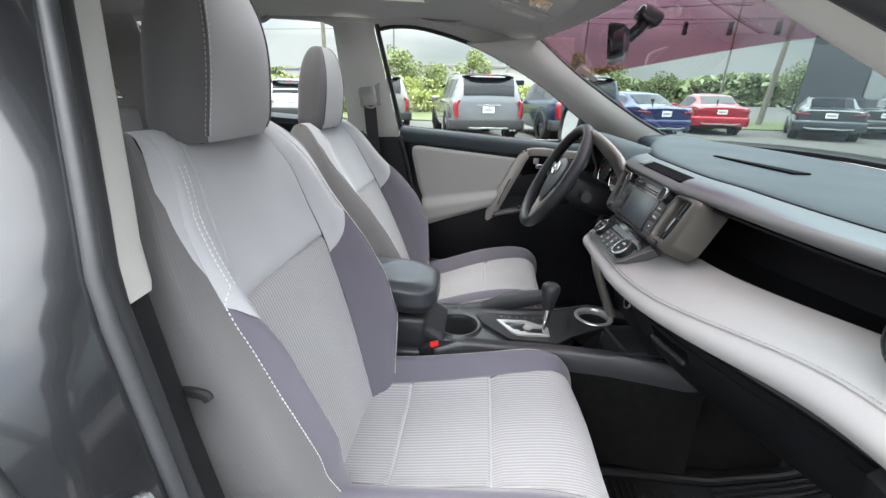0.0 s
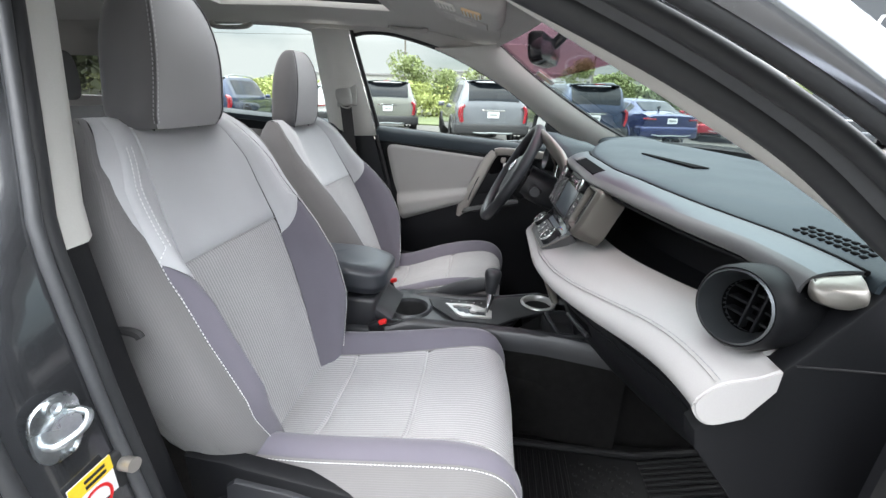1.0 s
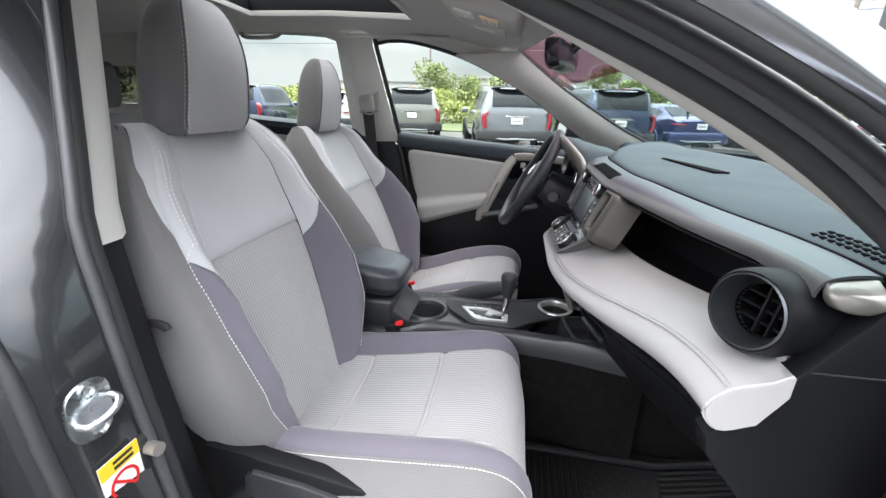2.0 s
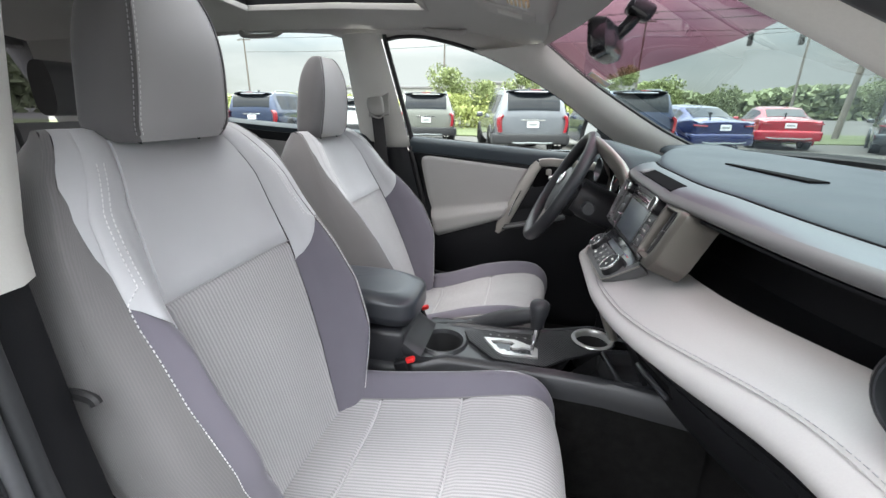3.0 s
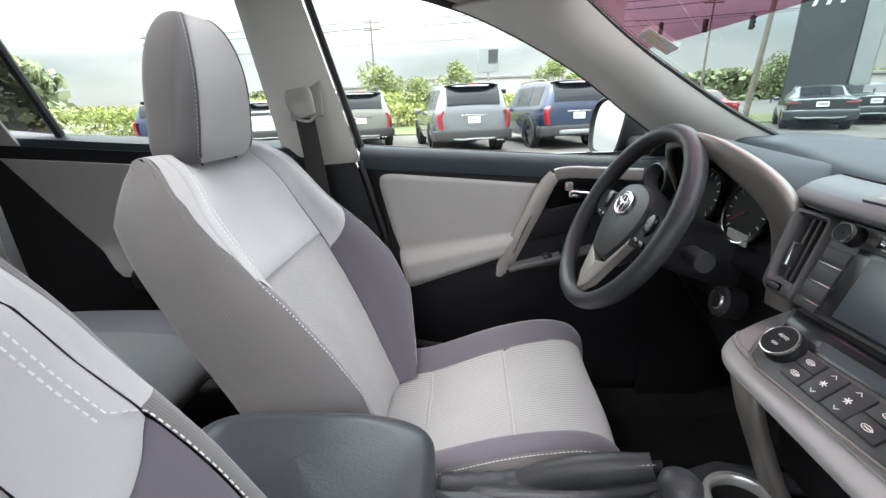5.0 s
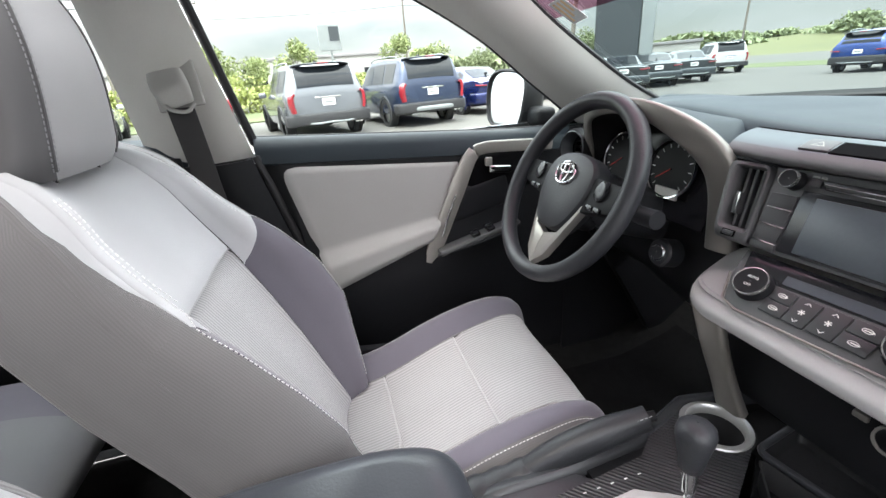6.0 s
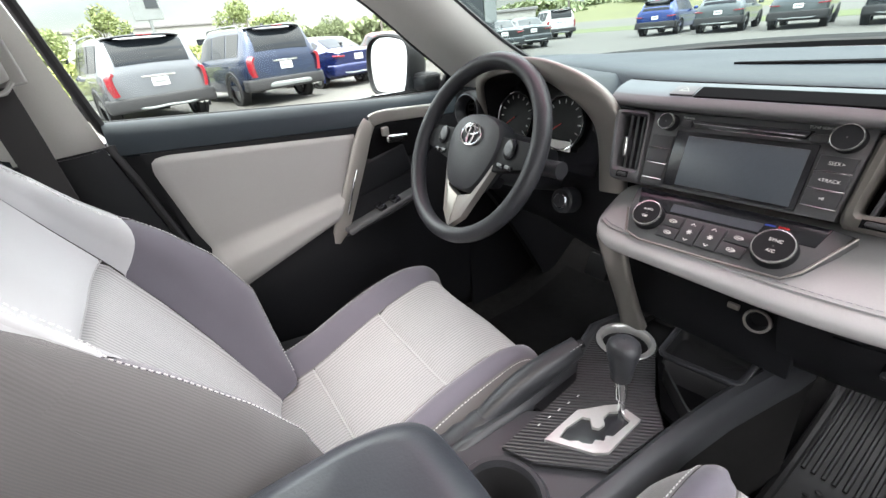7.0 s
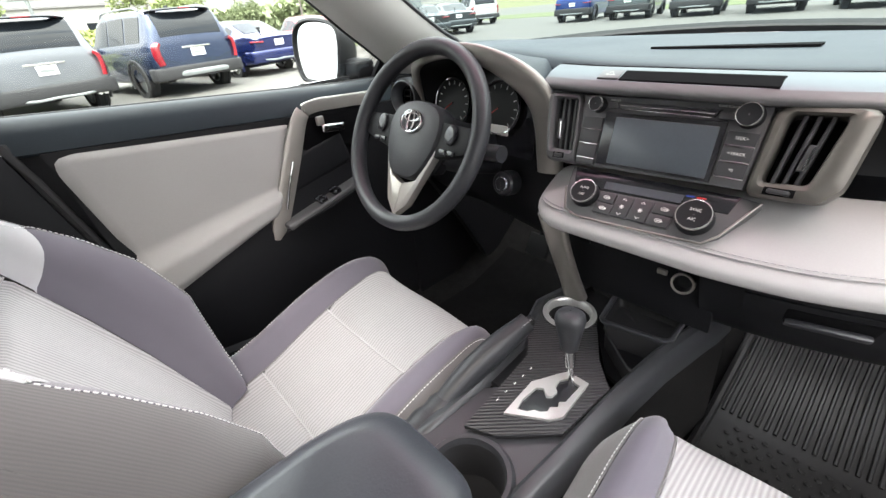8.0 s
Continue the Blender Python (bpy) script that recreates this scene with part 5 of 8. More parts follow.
part("shaft", tube([(-0.1915, 0.000, 0.762), (-0.189, 0.004, 0.776), (-0.1875, 0.007, 0.797)], 0.0100, 18, scale=lambda t: 0.86 + 0.14 * min(1.0, t * 3)), M_CHROME, lev, "chrome shaft")
ax = (Vector((-0.184, 0.012, 0.862)) - Vector((-0.188, 0.006, 0.792))).normalized()
km = basis(Vector((1, 0, 0)) - ax * ax.x, ax.cross(Vector((1, 0, 0))), (-0.188, 0.006, 0.792))
part("knob", lathe([(0.0115, 0.0), (0.0140, 0.003), (0.0175, 0.025), (0.0225, 0.048), (0.0235, 0.056), (0.0220, 0.064), (0.0165, 0.0695), (0.008, 0.0715), (0.001, 0.072)], 36, km, cap=False), M_LEATHER, lev, "black leather knob")
for k in range(5):
    part("position_mark", rbox((0.005, 0.0016, 0.0006), (-0.30 + 0.022 * k, 0.060, PH + 0.0036), 0, 1), M_WHITE, lev, flat=True)
# handbrake
hb = thing("handbrake", "black leather handbrake lever with gaiter beside the console", "handbrake")
hbp = curve_pts([(-0.365, 0.132, 0.705), (-0.30, 0.126, 0.735), (-0.235, 0.114, 0.762), (-0.172, 0.099, 0.784)], 24)
part("grip", sweep(hbp, squircle(0.018, 0.022, 18, 2.6), scale=lambda t: 0.85 + 0.25 * math.sin(math.pi * min(1, t * 1.05))), M_LEATHER, hb, "black leather grip with seam")
part("release_button", tube([(-0.172, 0.101, 0.7835), (-0.160, 0.097, 0.787)], 0.0075, 14), M_BLACK, hb)
part("gaiter", sweep(curve_pts([(-0.47, 0.128, 0.690), (-0.40, 0.132, 0.700), (-0.33, 0.130, 0.722)], 18), squircle(0.026, 0.022, 18, 2.4), scale=lambda t: 1.25 - 0.6 * t + 0.06 * math.sin(t * 26)), M_LEATHER, hb, "creased leather gaiter")
stitches("stitching", hbp + (0, -0.012, 0.016), hb, M_THREADGREY)
# armrest
ar = thing("armrest", "black leather armrest lid on the centre console", "armrest")
rows = []
for k in range(14):
    t = k / 13
    z = 0.803 + 0.077 * t
    q = (0.90 + 0.10 * min(1, t / 0.3)) if t < 0.75 else 1 - 0.22 * ((t - 0.75) / 0.25) ** 2.2
    o = squircle(0.165 * q if t < 0.75 else 0.165 - (1 - q) * 0.16, 0.097 - (1 - q) * 0.12, 56, 4.5)
    dz = np.where(o[:, 0] > 0.05, -(o[:, 0] - 0.05) * 0.12, 0)
    rows.append(np.stack([o[:, 0] - 0.635, o[:, 1] + 0.010, z + dz], 1))
rows = [rows[0] * 0.02 + 0.98 * rows[0].mean(0)] + rows
mid = rows[-1].mean(0) + (0, 0, 0.006)
rows += [mid + (rows[-1] - mid) * k + (0, 0, 0) for k in (0.92, 0.6, 0.02)]
part("lid", grid(rows, closed=True), M_ARM, ar, "padded black leather lid")
part("box", rbox((0.29, 0.175, 0.12), (-0.645, 0.010, 0.725), 0.012, 3, taper=(1.05, 1.02)), M_CONSOLE, ar)
part("neck", sweep(curve_pts([(-0.52, 0.01, 0.76), (-0.49, 0.01, 0.735), (-0.46, 0.01, 0.715)], 8), squircle(0.085, 0.02, 16, 4)), M_CONSOLE, ar)
# silver strut
stt = thing("console_strut", "satin silver strut from dash to console", "strut")
part("strut", sweep(curve_pts([(-0.060, 0.135, 0.945), (-0.048, 0.118, 0.87), (-0.018, 0.110, 0.79), (0.006, 0.108, 0.735)], 16), squircle(0.011, 0.023, 16, 3.5), up=(0.05, -1, 0.1), scale=lambda t: 1.05 - 0.15 * math.sin(math.pi * t)), M_STRUT, stt)
# buckles
for cyb, ob_, lab in ((-0.108, -0.468, "red and black belt buckle beside the passenger seat"), (0.155, -0.50, "red and black belt buckle beside the driver seat")):
    bk = thing("belt_buckle", lab, "belt buckle", "belt buckles")
    tm = Matrix.Rotation(radians(-20), 4, "Y")
    part("body", rbox((0.035, 0.022, 0.075), (ob_ - 0.012, cyb, 0.70), 0.006, 3, tm), M_BLACK, bk)
    part("button", rbox((0.022, 0.016, 0.012), (ob_, cyb, 0.738), 0.004, 2, tm), M_RED, bk, "red release button")
# floor and mats
fl = thing("car_floor", "black carpeted car floor and footwells", "floor", kind="structure")
part("carpet", thick(grid([[(x, y, z) for y in np.linspace(-0.70, 0.76, 12)] for x, z in ((-2.4, 0.40), (-0.9, 0.40), (-0.85, 0.415), (0.25, 0.405), (0.42, 0.46), (0.62, 0.62), (0.66, 1.0))]), 0.01), M_CARPET, fl)
part("tunnel", sweep([(-0.95, 0.015, 0.50), (0.40, 0.015, 0.50)], squircle(0.125, 0.12, 24, 4)), M_CARPET, fl)


def floor_mat(name, y0, y1, x0, x1, label):
    mt = thing(name, label, "floor mat", "floor mats")
    base = lambda x: float(np.interp(x, [-0.2, 0.22, 0.40, 0.60], [0.425, 0.418, 0.465, 0.610]))
    xs = np.linspace(x0, x1, 24)
    part("sheet", thick(grid([[(x, y, base(x)) for y in np.linspace(y0, y1, 8)] for x in xs]), 0.005), M_MAT, mt)
    rimp = [(x, y0, base(x) + 0.008) for x in xs] + [(x1, y, base(x1) + 0.008) for y in np.linspace(y0, y1, 8)[1:]] + [(x, y1, base(x) + 0.008) for x in xs[::-1][1:]] + [(x0, y, base(x0) + 0.008) for y in np.linspace(y1, y0, 8)[1:-1]]
    part("raised_rim", tube(rimp, 0.010, 8, True), M_MAT, mt)
    inner = y0 + 0.16 if name == "passenger_mat" else y0 + 0.1
    k = 0
    y = y0 + 0.02
    while y < y1 - 0.015:
        lo = 0.23 if y < y1 - 0.06 else x0 + 0.03
        part("rib", tube([(x, y, base(x) + 0.004) for x in np.linspace(0.22, x1 - 0.02, 8)], 0.0042, 6), M_MAT, mt)
        y += 0.0165
    bump = lathe([(0.0060, 0.0), (0.005, 0.0022), (0.001, 0.003)], 8, None, cap=False)
    for r in range(7):
        for c in range(int((y1 - y0 - 0.05) / 0.026)):
            o = part("nub", bump, M_MAT, mt)
            o.location = (0.05 + 0.022 * r, y0 + 0.03 + 0.026 * c + (0.013 if r % 2 else 0), base(0.05 + 0.022 * r) + 0.004)
    x = 0.03
    while x > x0 + 0.02:
        part("rib", tube([(x, yy, base(x) + 0.004) for yy in np.linspace(y0 + 0.02, y1 - 0.02, 4)], 0.0042, 6), M_MAT, mt)
        x -= 0.0165
    return mt


floor_mat("passenger_mat", -0.60, -0.150, -0.18, 0.58, "black ribbed rubber mat in the passenger footwell")
dm = thing("driver_mat", "driver footwell mat, its black colour standing in for deep shade", "floor mat", "floor mats")
mat_z = lambda x: float(np.interp(x, [-0.2, 0.22, 0.40, 0.60], [0.425, 0.418, 0.465, 0.610]))
part("sheet", thick(grid([[(x, y, mat_z(x)) for y in np.linspace(0.19, 0.62, 8)] for x in np.linspace(-0.18, 0.42, 20)]), 0.008), M_SHADEMAT, dm)
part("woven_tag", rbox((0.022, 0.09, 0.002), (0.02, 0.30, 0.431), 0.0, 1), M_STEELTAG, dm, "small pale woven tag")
for y, w, z in ((0.42, 0.075, 0.60), (0.28, 0.05, 0.56)):
    pd = thing("pedal", "black rubber pedal in the driver footwell", "pedal", "pedals")
    part("arm", tube(curve_pts([(0.42, y, 0.80), (0.36, y, 0.68), (0.33, y, z)], 8), 0.008, 8), M_BLACK, pd)
    part("pad", rbox((0.015, w, 0.07), (0.325, y, z), 0.005, 2, Matrix.Rotation(radians(25), 4, "Y")), M_RUBBER, pd)


# ---- the car's shell: doors, pillars, roof and glass ----
CY = 0.03


def side_y(z):
    """Half width of the cabin at the window line, from its middle."""
    return 0.775 - 0.44 * (z - 1.15)


def sheet3(A, B, n=8, bulge=None, t=0.004):
    """A sheet between two lines of the same count."""
    A, B = np.asarray(A, float), np.asarray(B, float)
    rows = []
    for k in range(n):
        f = k / (n - 1)
        r = A + (B - A) * f
        if bulge is not None:
            r = r + np.asarray(bulge) * math.sin(math.pi * f)
        rows.append(r)
    me = grid(rows)
    return thick(me, t) if t else me


WIN_TOP = curve_pts([(-0.765, 1.508), (-0.70, 1.518), (-0.60, 1.512), (-0.45, 1.473), (-0.325, 1.422), (-0.19, 1.352), (-0.10, 1.293), (-0.04, 1.250), (0.06, 1.183), (0.15, 1.118)], 40)


def belt_z(x):
    return float(np.interp(x, [-1.8, -1.3, -0.9, -0.70, -0.07, 0.3], [1.250, 1.213, 1.188, 1.165, 1.116, 1.105]))


door = thing("door_1", "closed driver door with light grey insert and silver pull", "door", kind="structure")
xs = np.linspace(-0.712, 0.16, 40)


def rear_cut(z):
    return float(np.interp(z, [0.45, 0.62, 0.79, 1.13, 1.17], [-0.615, -0.62, -0.625, -0.70, -0.715]))


def door_y(x, z):
    return 0.742 - 0.022 * math.exp(-((z - 0.80) / 0.12) ** 2) + 0.0 * x


rows = []
for z in np.linspace(0.45, 1.0, 16):
    zz = z
    rows.append([(x0_, door_y(x0_, zz) + 0.004, zz + (belt_z(x0_) - 1.02 - 0.028) * smooth01((z - 0.8) / 0.2)) for x0_ in np.linspace(rear_cut(zz), 0.16, 30)])
part("panel", thick(grid(rows), 0.006), M_BLACK, door, "black lower panel")
cap = []
for x in xs:
    b = belt_z(x)
    xx = max(x, rear_cut(b))
    cap.append([(xx, 0.800, b + 0.002), (xx, 0.790, b + 0.010), (xx, 0.765, b + 0.006), (xx, 0.746, b - 0.012), (xx, 0.742, b - 0.046), (xx, 0.752, b - 0.052)])
part("top_cap", grid(cap), M_SOFTTOP, door, "soft black window ledge")
part("window_seal", tube([(x, 0.803, belt_z(x) + 0.006) for x in xs], 0.006, 6), M_RUBBER, door)


def insert_pt(u, v):
    """u from rear to front, v from bottom to top."""
    top = np.array((-0.668, 1.108)) * (1 - u) + np.array((-0.238, 1.066)) * u
    bot = np.array((-0.592, 0.775)) * (1 - u) + np.array((-0.335, 0.868)) * u
    # rounded upper rear corner and lower corners
    p = bot + (top - bot) * v
    k = 0.5 * (1 - smooth01(u / 0.10)) * smooth01((v - 0.88) / 0.12)
    p = p + np.array((0.016, -0.012)) * k
    crease = 0.30
    out = 0.737 - 0.012 * math.sin(math.pi * min(1, max(0, v)))
    shelf = smooth01((crease - v) / 0.16 + 0.5)
    y = out - 0.030 * shelf + 0.018 * smooth01((0.10 - v) / 0.10)
    edge_in = 0.006 * max(0, 1 - min(u, 1 - u, v, 1 - v) / 0.02)
    return (p[0], y + edge_in, p[1])


part("insert", thick(grid([[insert_pt(u, v) for u in np.linspace(0, 1, 40)] for v in np.linspace(0, 1, 40)]), 0.004), M_DOORPAD, door, "light grey cloth insert with armrest")
arch_d = curve_pts([(0.02, 0.726, 1.086), (-0.10, 0.724, 1.094), (-0.175, 0.720, 1.097), (-0.214, 0.718, 1.078), (-0.262, 0.716, 0.985), (-0.305, 0.716, 0.895), (-0.345, 0.720, 0.812)], 40)
pull = part("pull_trim", sweep(arch_d, squircle(0.005, 0.021, 16, 3.5), scale=lambda t: (0.72 + 0.33 * smooth01((t - 0.35) / 0.3)) * (1 - 0.6 * smooth01((t - 0.93) / 0.07)), up=lambda t: (0.9 * smooth01((t - 0.25) / 0.25), 0.0, 1.0 - 0.6 * smooth01((t - 0.25) / 0.25))), M_SATIN, door, "satin silver pull trim")
# solid dark block in place of the shaded hollow behind the handle
rc = part("handle_recess", rbox((0.20, 0.03, 0.10), (-0.12, 0.742, 1.030), 0.012, 3), M_SHADEVOID, door)
part("door_handle", rbox((0.062, 0.012, 0.020), (-0.135, 0.716, 1.040), 0.005, 3, Matrix.Rotation(radians(6), 4, "Y")), M_CHROME, rc, "chrome inner door handle")
part("lock_lever", rbox((0.020, 0.010, 0.022), (-0.165, 0.718, 1.062), 0.004, 2), M_SATIN, rc)
part("pocket", rbox((0.19, 0.028, 0.085), (-0.195, 0.738, 0.965), 0.012, 3, Matrix.Rotation(radians(-12), 4, "Y")), M_BLACK, door)
swp = part("switch_panel", rbox((0.235, 0.058, 0.016), (-0.205, 0.715, 0.868), 0.006, 3, Matrix.Rotation(radians(-13), 4, "Y")), M_UNIT, door, "dark grey switch panel")
for k in range(4):
    part("window_switch", rbox((0.022, 0.020, 0.012), (-0.215 + 0.03 * (k // 2) * 1.4, 0.700 + 0.024 * (k % 2), 0.878 + 0.0047 * (k // 2) * 1.4 * 1.5), 0.003, 2, Matrix.Rotation(radians(-13), 4, "Y")), M_GLOSSBLACK, swp)
part("switch_edge", tube(curve_pts([(-0.325, 0.692, 0.838), (-0.20, 0.686, 0.860), (-0.09, 0.688, 0.888)], 10), 0.004, 8), M_BLACK, door)
part("pull_edge", tube(curve_pts([(-0.262, 0.706, 0.99), (-0.285, 0.704, 0.94), (-0.305, 0.706, 0.885)], 10), 0.0028, 8), M_CHROME, door, "bright edge of the pull cup")

part("skin", thick(grid([[(x, 0.90 - 0.03 * abs(z - 0.75) / 0.4, z) for z in np.linspace(0.32, 1.13, 8)] for x in np.linspace(-0.75, 0.45, 10)]), 0.01), M_PAINT, door, "dark grey metallic skin")
part("kick_panel", thick(grid([[(x, 0.745, z) for z in np.linspace(0.30, 1.12, 8)] for x in np.linspace(0.08, 0.70, 8)]), 0.01), M_BLACK, door)
part("hinge_gap_cover", thick(grid([[(x, 0.775, z) for z in np.linspace(0.40, 1.12, 8)] for x in np.linspace(-0.90, 0.12, 8)]), 0.01), M_BLACK, door)

# window frames and glass of the driver's side
low_x = np.array([max(-0.715, min(0.15, x)) for x in WIN_TOP[:, 0]])
bot = np.array([(x if i else -0.712, CY + side_y(belt_z(x)), belt_z(x)) for i, x in enumerate(low_x)])
topl = np.array([(x, CY + side_y(z), z) for x, z in WIN_TOP])
win = thing("window_1", "clear driver door window with black seal", "window", kind="structure")
part("pane", sheet3(topl, bot, 6, t=0), G_CLEAR, win).visible_shadow = False
wl_line = np.vstack([[(-0.712, CY + side_y(1.165), 1.165)], topl])
part("seal", tube(wl_line - (0, 0.012, 0), 0.008, 8), M_RUBBER, win, "black rubber seal")

# windscreen and its edges
WS_TOP = [(-0.212, 1.482), (-0.09, 1.393), (0.04, 1.312), (0.18, 1.232), (0.30, 1.175), (0.34, 1.157)]
WSL = np.array([(x, CY + 0.545 + 0.30 * (1.49 - z), z) for x, z in curve_pts(WS_TOP, 30)])
WSR = WSL * (1, -1, 1) + (0, 2 * CY, 0)
ws = thing("window_2", "sloping windscreen with pink shade band along the top", "windscreen", kind="structure")
band = 8
part("pane", sheet3(WSL[band:], WSR[band:], 14, (0.13, 0, 0.03), 0), G_SCREEN, ws).visible_shadow = False
part("shade_band", sheet3(WSL[:band + 1], WSR[:band + 1], 14, (0.13, 0, 0.03), 0), G_PINK, ws, "pink tinted shade band").visible_shadow = False
for W in (WSL, WSR):
    part("edge_seal", tube(W - (0.0, 0, 0.004), 0.006, 6), M_RUBBER, ws)
part("lower_edge", tube(sheet3(WSL[-1:], WSR[-1:], 14, (0.13, 0, 0.03), 0).vertices and [tuple(v.co) for v in sheet3(WSL[-1:], WSR[-1:], 14, (0.13, 0, 0.03), 0).vertices] or [], 0.012, 6), M_RUBBER, ws)

# pillar trims on the driver's side
pil = thing("pillar_trim", "pale grey windscreen pillar trim", "pillar trim", "pillar trims", kind="structure")
n = len(WSL)
wt = np.array([np.interp(np.linspace(0, 1, n), np.linspace(0, 1, len(topl) - 12), topl[12:, c]) for c in range(3)]).T
part("trim", sheet3(wt - (0, 0.02, 0.0), WSL, 8, (-0.022, -0.022, -0.006), 0.006), M_PILLAR, pil)
bp = thing("pillar_trim", "pale grey centre pillar trim with belt guide", "pillar trim", "pillar trims", kind="structure")
zz = np.linspace(1.135, 1.525, 14)


def bfront(z):
    return np.interp(z, [1.135, 1.505], [-0.722, -0.775])


def brear(z):
    return np.interp(z, [1.135, 1.525], [-0.925, -0.912])


A = np.array([(bfront(z), CY + side_y(z) - 0.025, z) for z in zz])
B = np.array([(brear(z), CY + side_y(z) - 0.025, z) for z in zz])
part("upper_trim", sheet3(A, B, 10, (0, -0.035, 0), 0.006), M_PILLAR, bp)
A2 = np.array([(float(np.interp(z, [0.45, 0.8, 1.135], [-0.63, -0.640, -0.722])), 0.735, z) for z in np.linspace(0.45, 1.135, 12)])
B2 = A2 + np.array([(-0.13 - 0.10 * (1 - k / 11), 0.0, 0) for k in range(12)])
part("lower_trim", sheet3(A2, B2, 8, (0, -0.03, 0), 0.006), M_BLACK, bp)
part("door_seal", tube(np.array([(a[0] + 0.012, a[1] + 0.01, a[2]) for a in np.vstack([A2, A])]), 0.009, 8), M_RUBBER, bp)
part("pillar_core", rbox((0.17, 0.02, 0.36), (-0.825, 0.800, 1.05), 0.004, 1), M_BLACK, bp)
part("slider_plate", rbox((0.080, 0.008, 0.20), (-0.812, CY + side_y(1.34) - 0.0385, 1.345), 0.010, 3, Matrix.Rotation(radians(-23), 4, "X") @ Matrix.Rotation(radians(-7), 4, "Y")), M_GUIDESHADED, bp)
bg = thing("belt_guide", "grey seat belt guide on the centre pillar", "belt guide")
part("cover", sweep(curve_pts([(-0.812, 0.637, 1.318), (-0.808, 0.631, 1.292), (-0.802, 0.640, 1.262)], 12), squircle(0.027, 0.012, 18, 3), up=(0, -1, 0.3), scale=lambda t: 0.72 + 0.45 * math.sin(math.pi * min(1, 0.25 + 0.6 * t))), M_GUIDESHADED, bg)
part("slot", tube(curve_pts([(-0.826, 0.630, 1.268), (-0.815, 0.624, 1.254), (-0.790, 0.626, 1.249), (-0.776, 0.634, 1.262)], 16), 0.0035, 8), M_GUIDESHADED, bg)
sb = thing("seat_belt", "dark seat belt webbing hanging from its guide", "seat belt", "seat belts")
part("webbing", sweep(curve_pts([(-0.801, 0.630, 1.256), (-0.798, 0.648, 1.13), (-0.796, 0.68, 0.90), (-0.80, 0.70, 0.60)], 20), [(-0.023, -0.0008), (0.023, -0.0008), (0.023, 0.0008), (-0.023, 0.0008)], up=(0.0, -1, -0.2)), M_BELT, sb)

fw = thing("firewall", "black bulkhead ahead of the footwells", "bulkhead", kind="structure")
part("panel", thick(grid([[(0.68, y, z) for y in np.linspace(-0.72, 0.76, 8)] for z in np.linspace(0.40, 1.14, 8)]), 0.02), M_CARPET, fw)
part("kick_panel", thick(grid([[(x, -0.685, z) for z in np.linspace(0.40, 1.12, 8)] for x in np.linspace(0.20, 0.70, 8)]), 0.01), M_BLACK, fw)

# rear side, driver's side
rd = thing("door_2", "closed rear door with light grey insert", "door", kind="structure")
rows = [[(x, 0.745 + 0.0 * z, 0.45 + (belt_z(x) - 0.03 - 0.45) * k) for x in np.linspace(-1.78, -0.86, 16)] for k in np.linspace(0, 1, 8) for z in (0,)]
part("panel", thick(grid(rows), 0.006), M_BLACK, rd)
part("top_cap", grid([[(x, 0.80, belt_z(x) + 0.004), (x, 0.775, belt_z(x) + 0.006), (x, 0.748, belt_z(x) - 0.010), (x, 0.744, belt_z(x) - 0.05)] for x in np.linspace(-1.75, -0.85, 20)]), M_SOFTTOP, rd)
part("insert", thick(grid([[(x + 0.06 * (1 - v), 0.737 - 0.025 * smooth01((0.25 - v) / 0.2), 0.83 + (belt_z(x) - 0.065 - 0.83) * v) for x in np.linspace(-1.50 - 0.22 * v, -0.90, 20)] for v in np.linspace(0, 1, 16)]), 0.005), M_DOORPAD, rd, "light grey cloth insert")
part("pull", rbox((0.10, 0.02, 0.05), (-1.05, 0.72, 0.90), 0.01, 3), M_SATIN, rd)
part("skin", thick(grid([[(x, 0.90 - 0.03 * abs(z - 0.75) / 0.4, z) for z in np.linspace(0.32, 1.16, 8)] for x in np.linspace(-2.45, -0.76, 10)]), 0.01), M_PAINT, rd)
part("armrest", rbox((0.36, 0.06, 0.06), (-1.22, 0.705, 0.83), 0.02, 3), M_BLACK, rd)
RT = curve_pts([(-0.915, 1.515), (-0.96, 1.530), (-1.22, 1.540), (-1.54, 1.528)], 16)
rt3 = np.array([(x, CY + side_y(z), z) for x, z in RT])
rb3 = np.array([(x, CY + side_y(belt_z(x)), belt_z(x)) for x in np.linspace(-0.928, -1.555, len(RT))])
w3 = thing("window_3", "clear rear door window", "window", kind="structure")
part("pane", sheet3(rt3, rb3, 4, t=0), G_CLEAR, w3).visible_shadow = False
part("divider", tube([rt3[-1], rb3[-1]], 0.012, 8), M_RUBBER, w3, "black divider bar")
q0 = np.array([(-1.555, CY + side_y(1.526), 1.526), (-1.646, CY + side_y(1.520), 1.520)])
q1 = np.array([(-1.565, CY + side_y(1.236), 1.236), (-1.765, CY + side_y(1.262), 1.262)])
w4 = thing("window_4", "dark tinted quarter window", "window", kind="structure")
part("pane", sheet3(q0, q1, 4, t=0), G_PRIV, w4).visible_shadow = False
part("frame", tube([q0[1], q1[1]], 0.02, 8), M_RUBBER, w4)
cp = thing("pillar_trim", "pale grey rear pillar and cargo side trim", "pillar trim", "pillar trims", kind="structure")
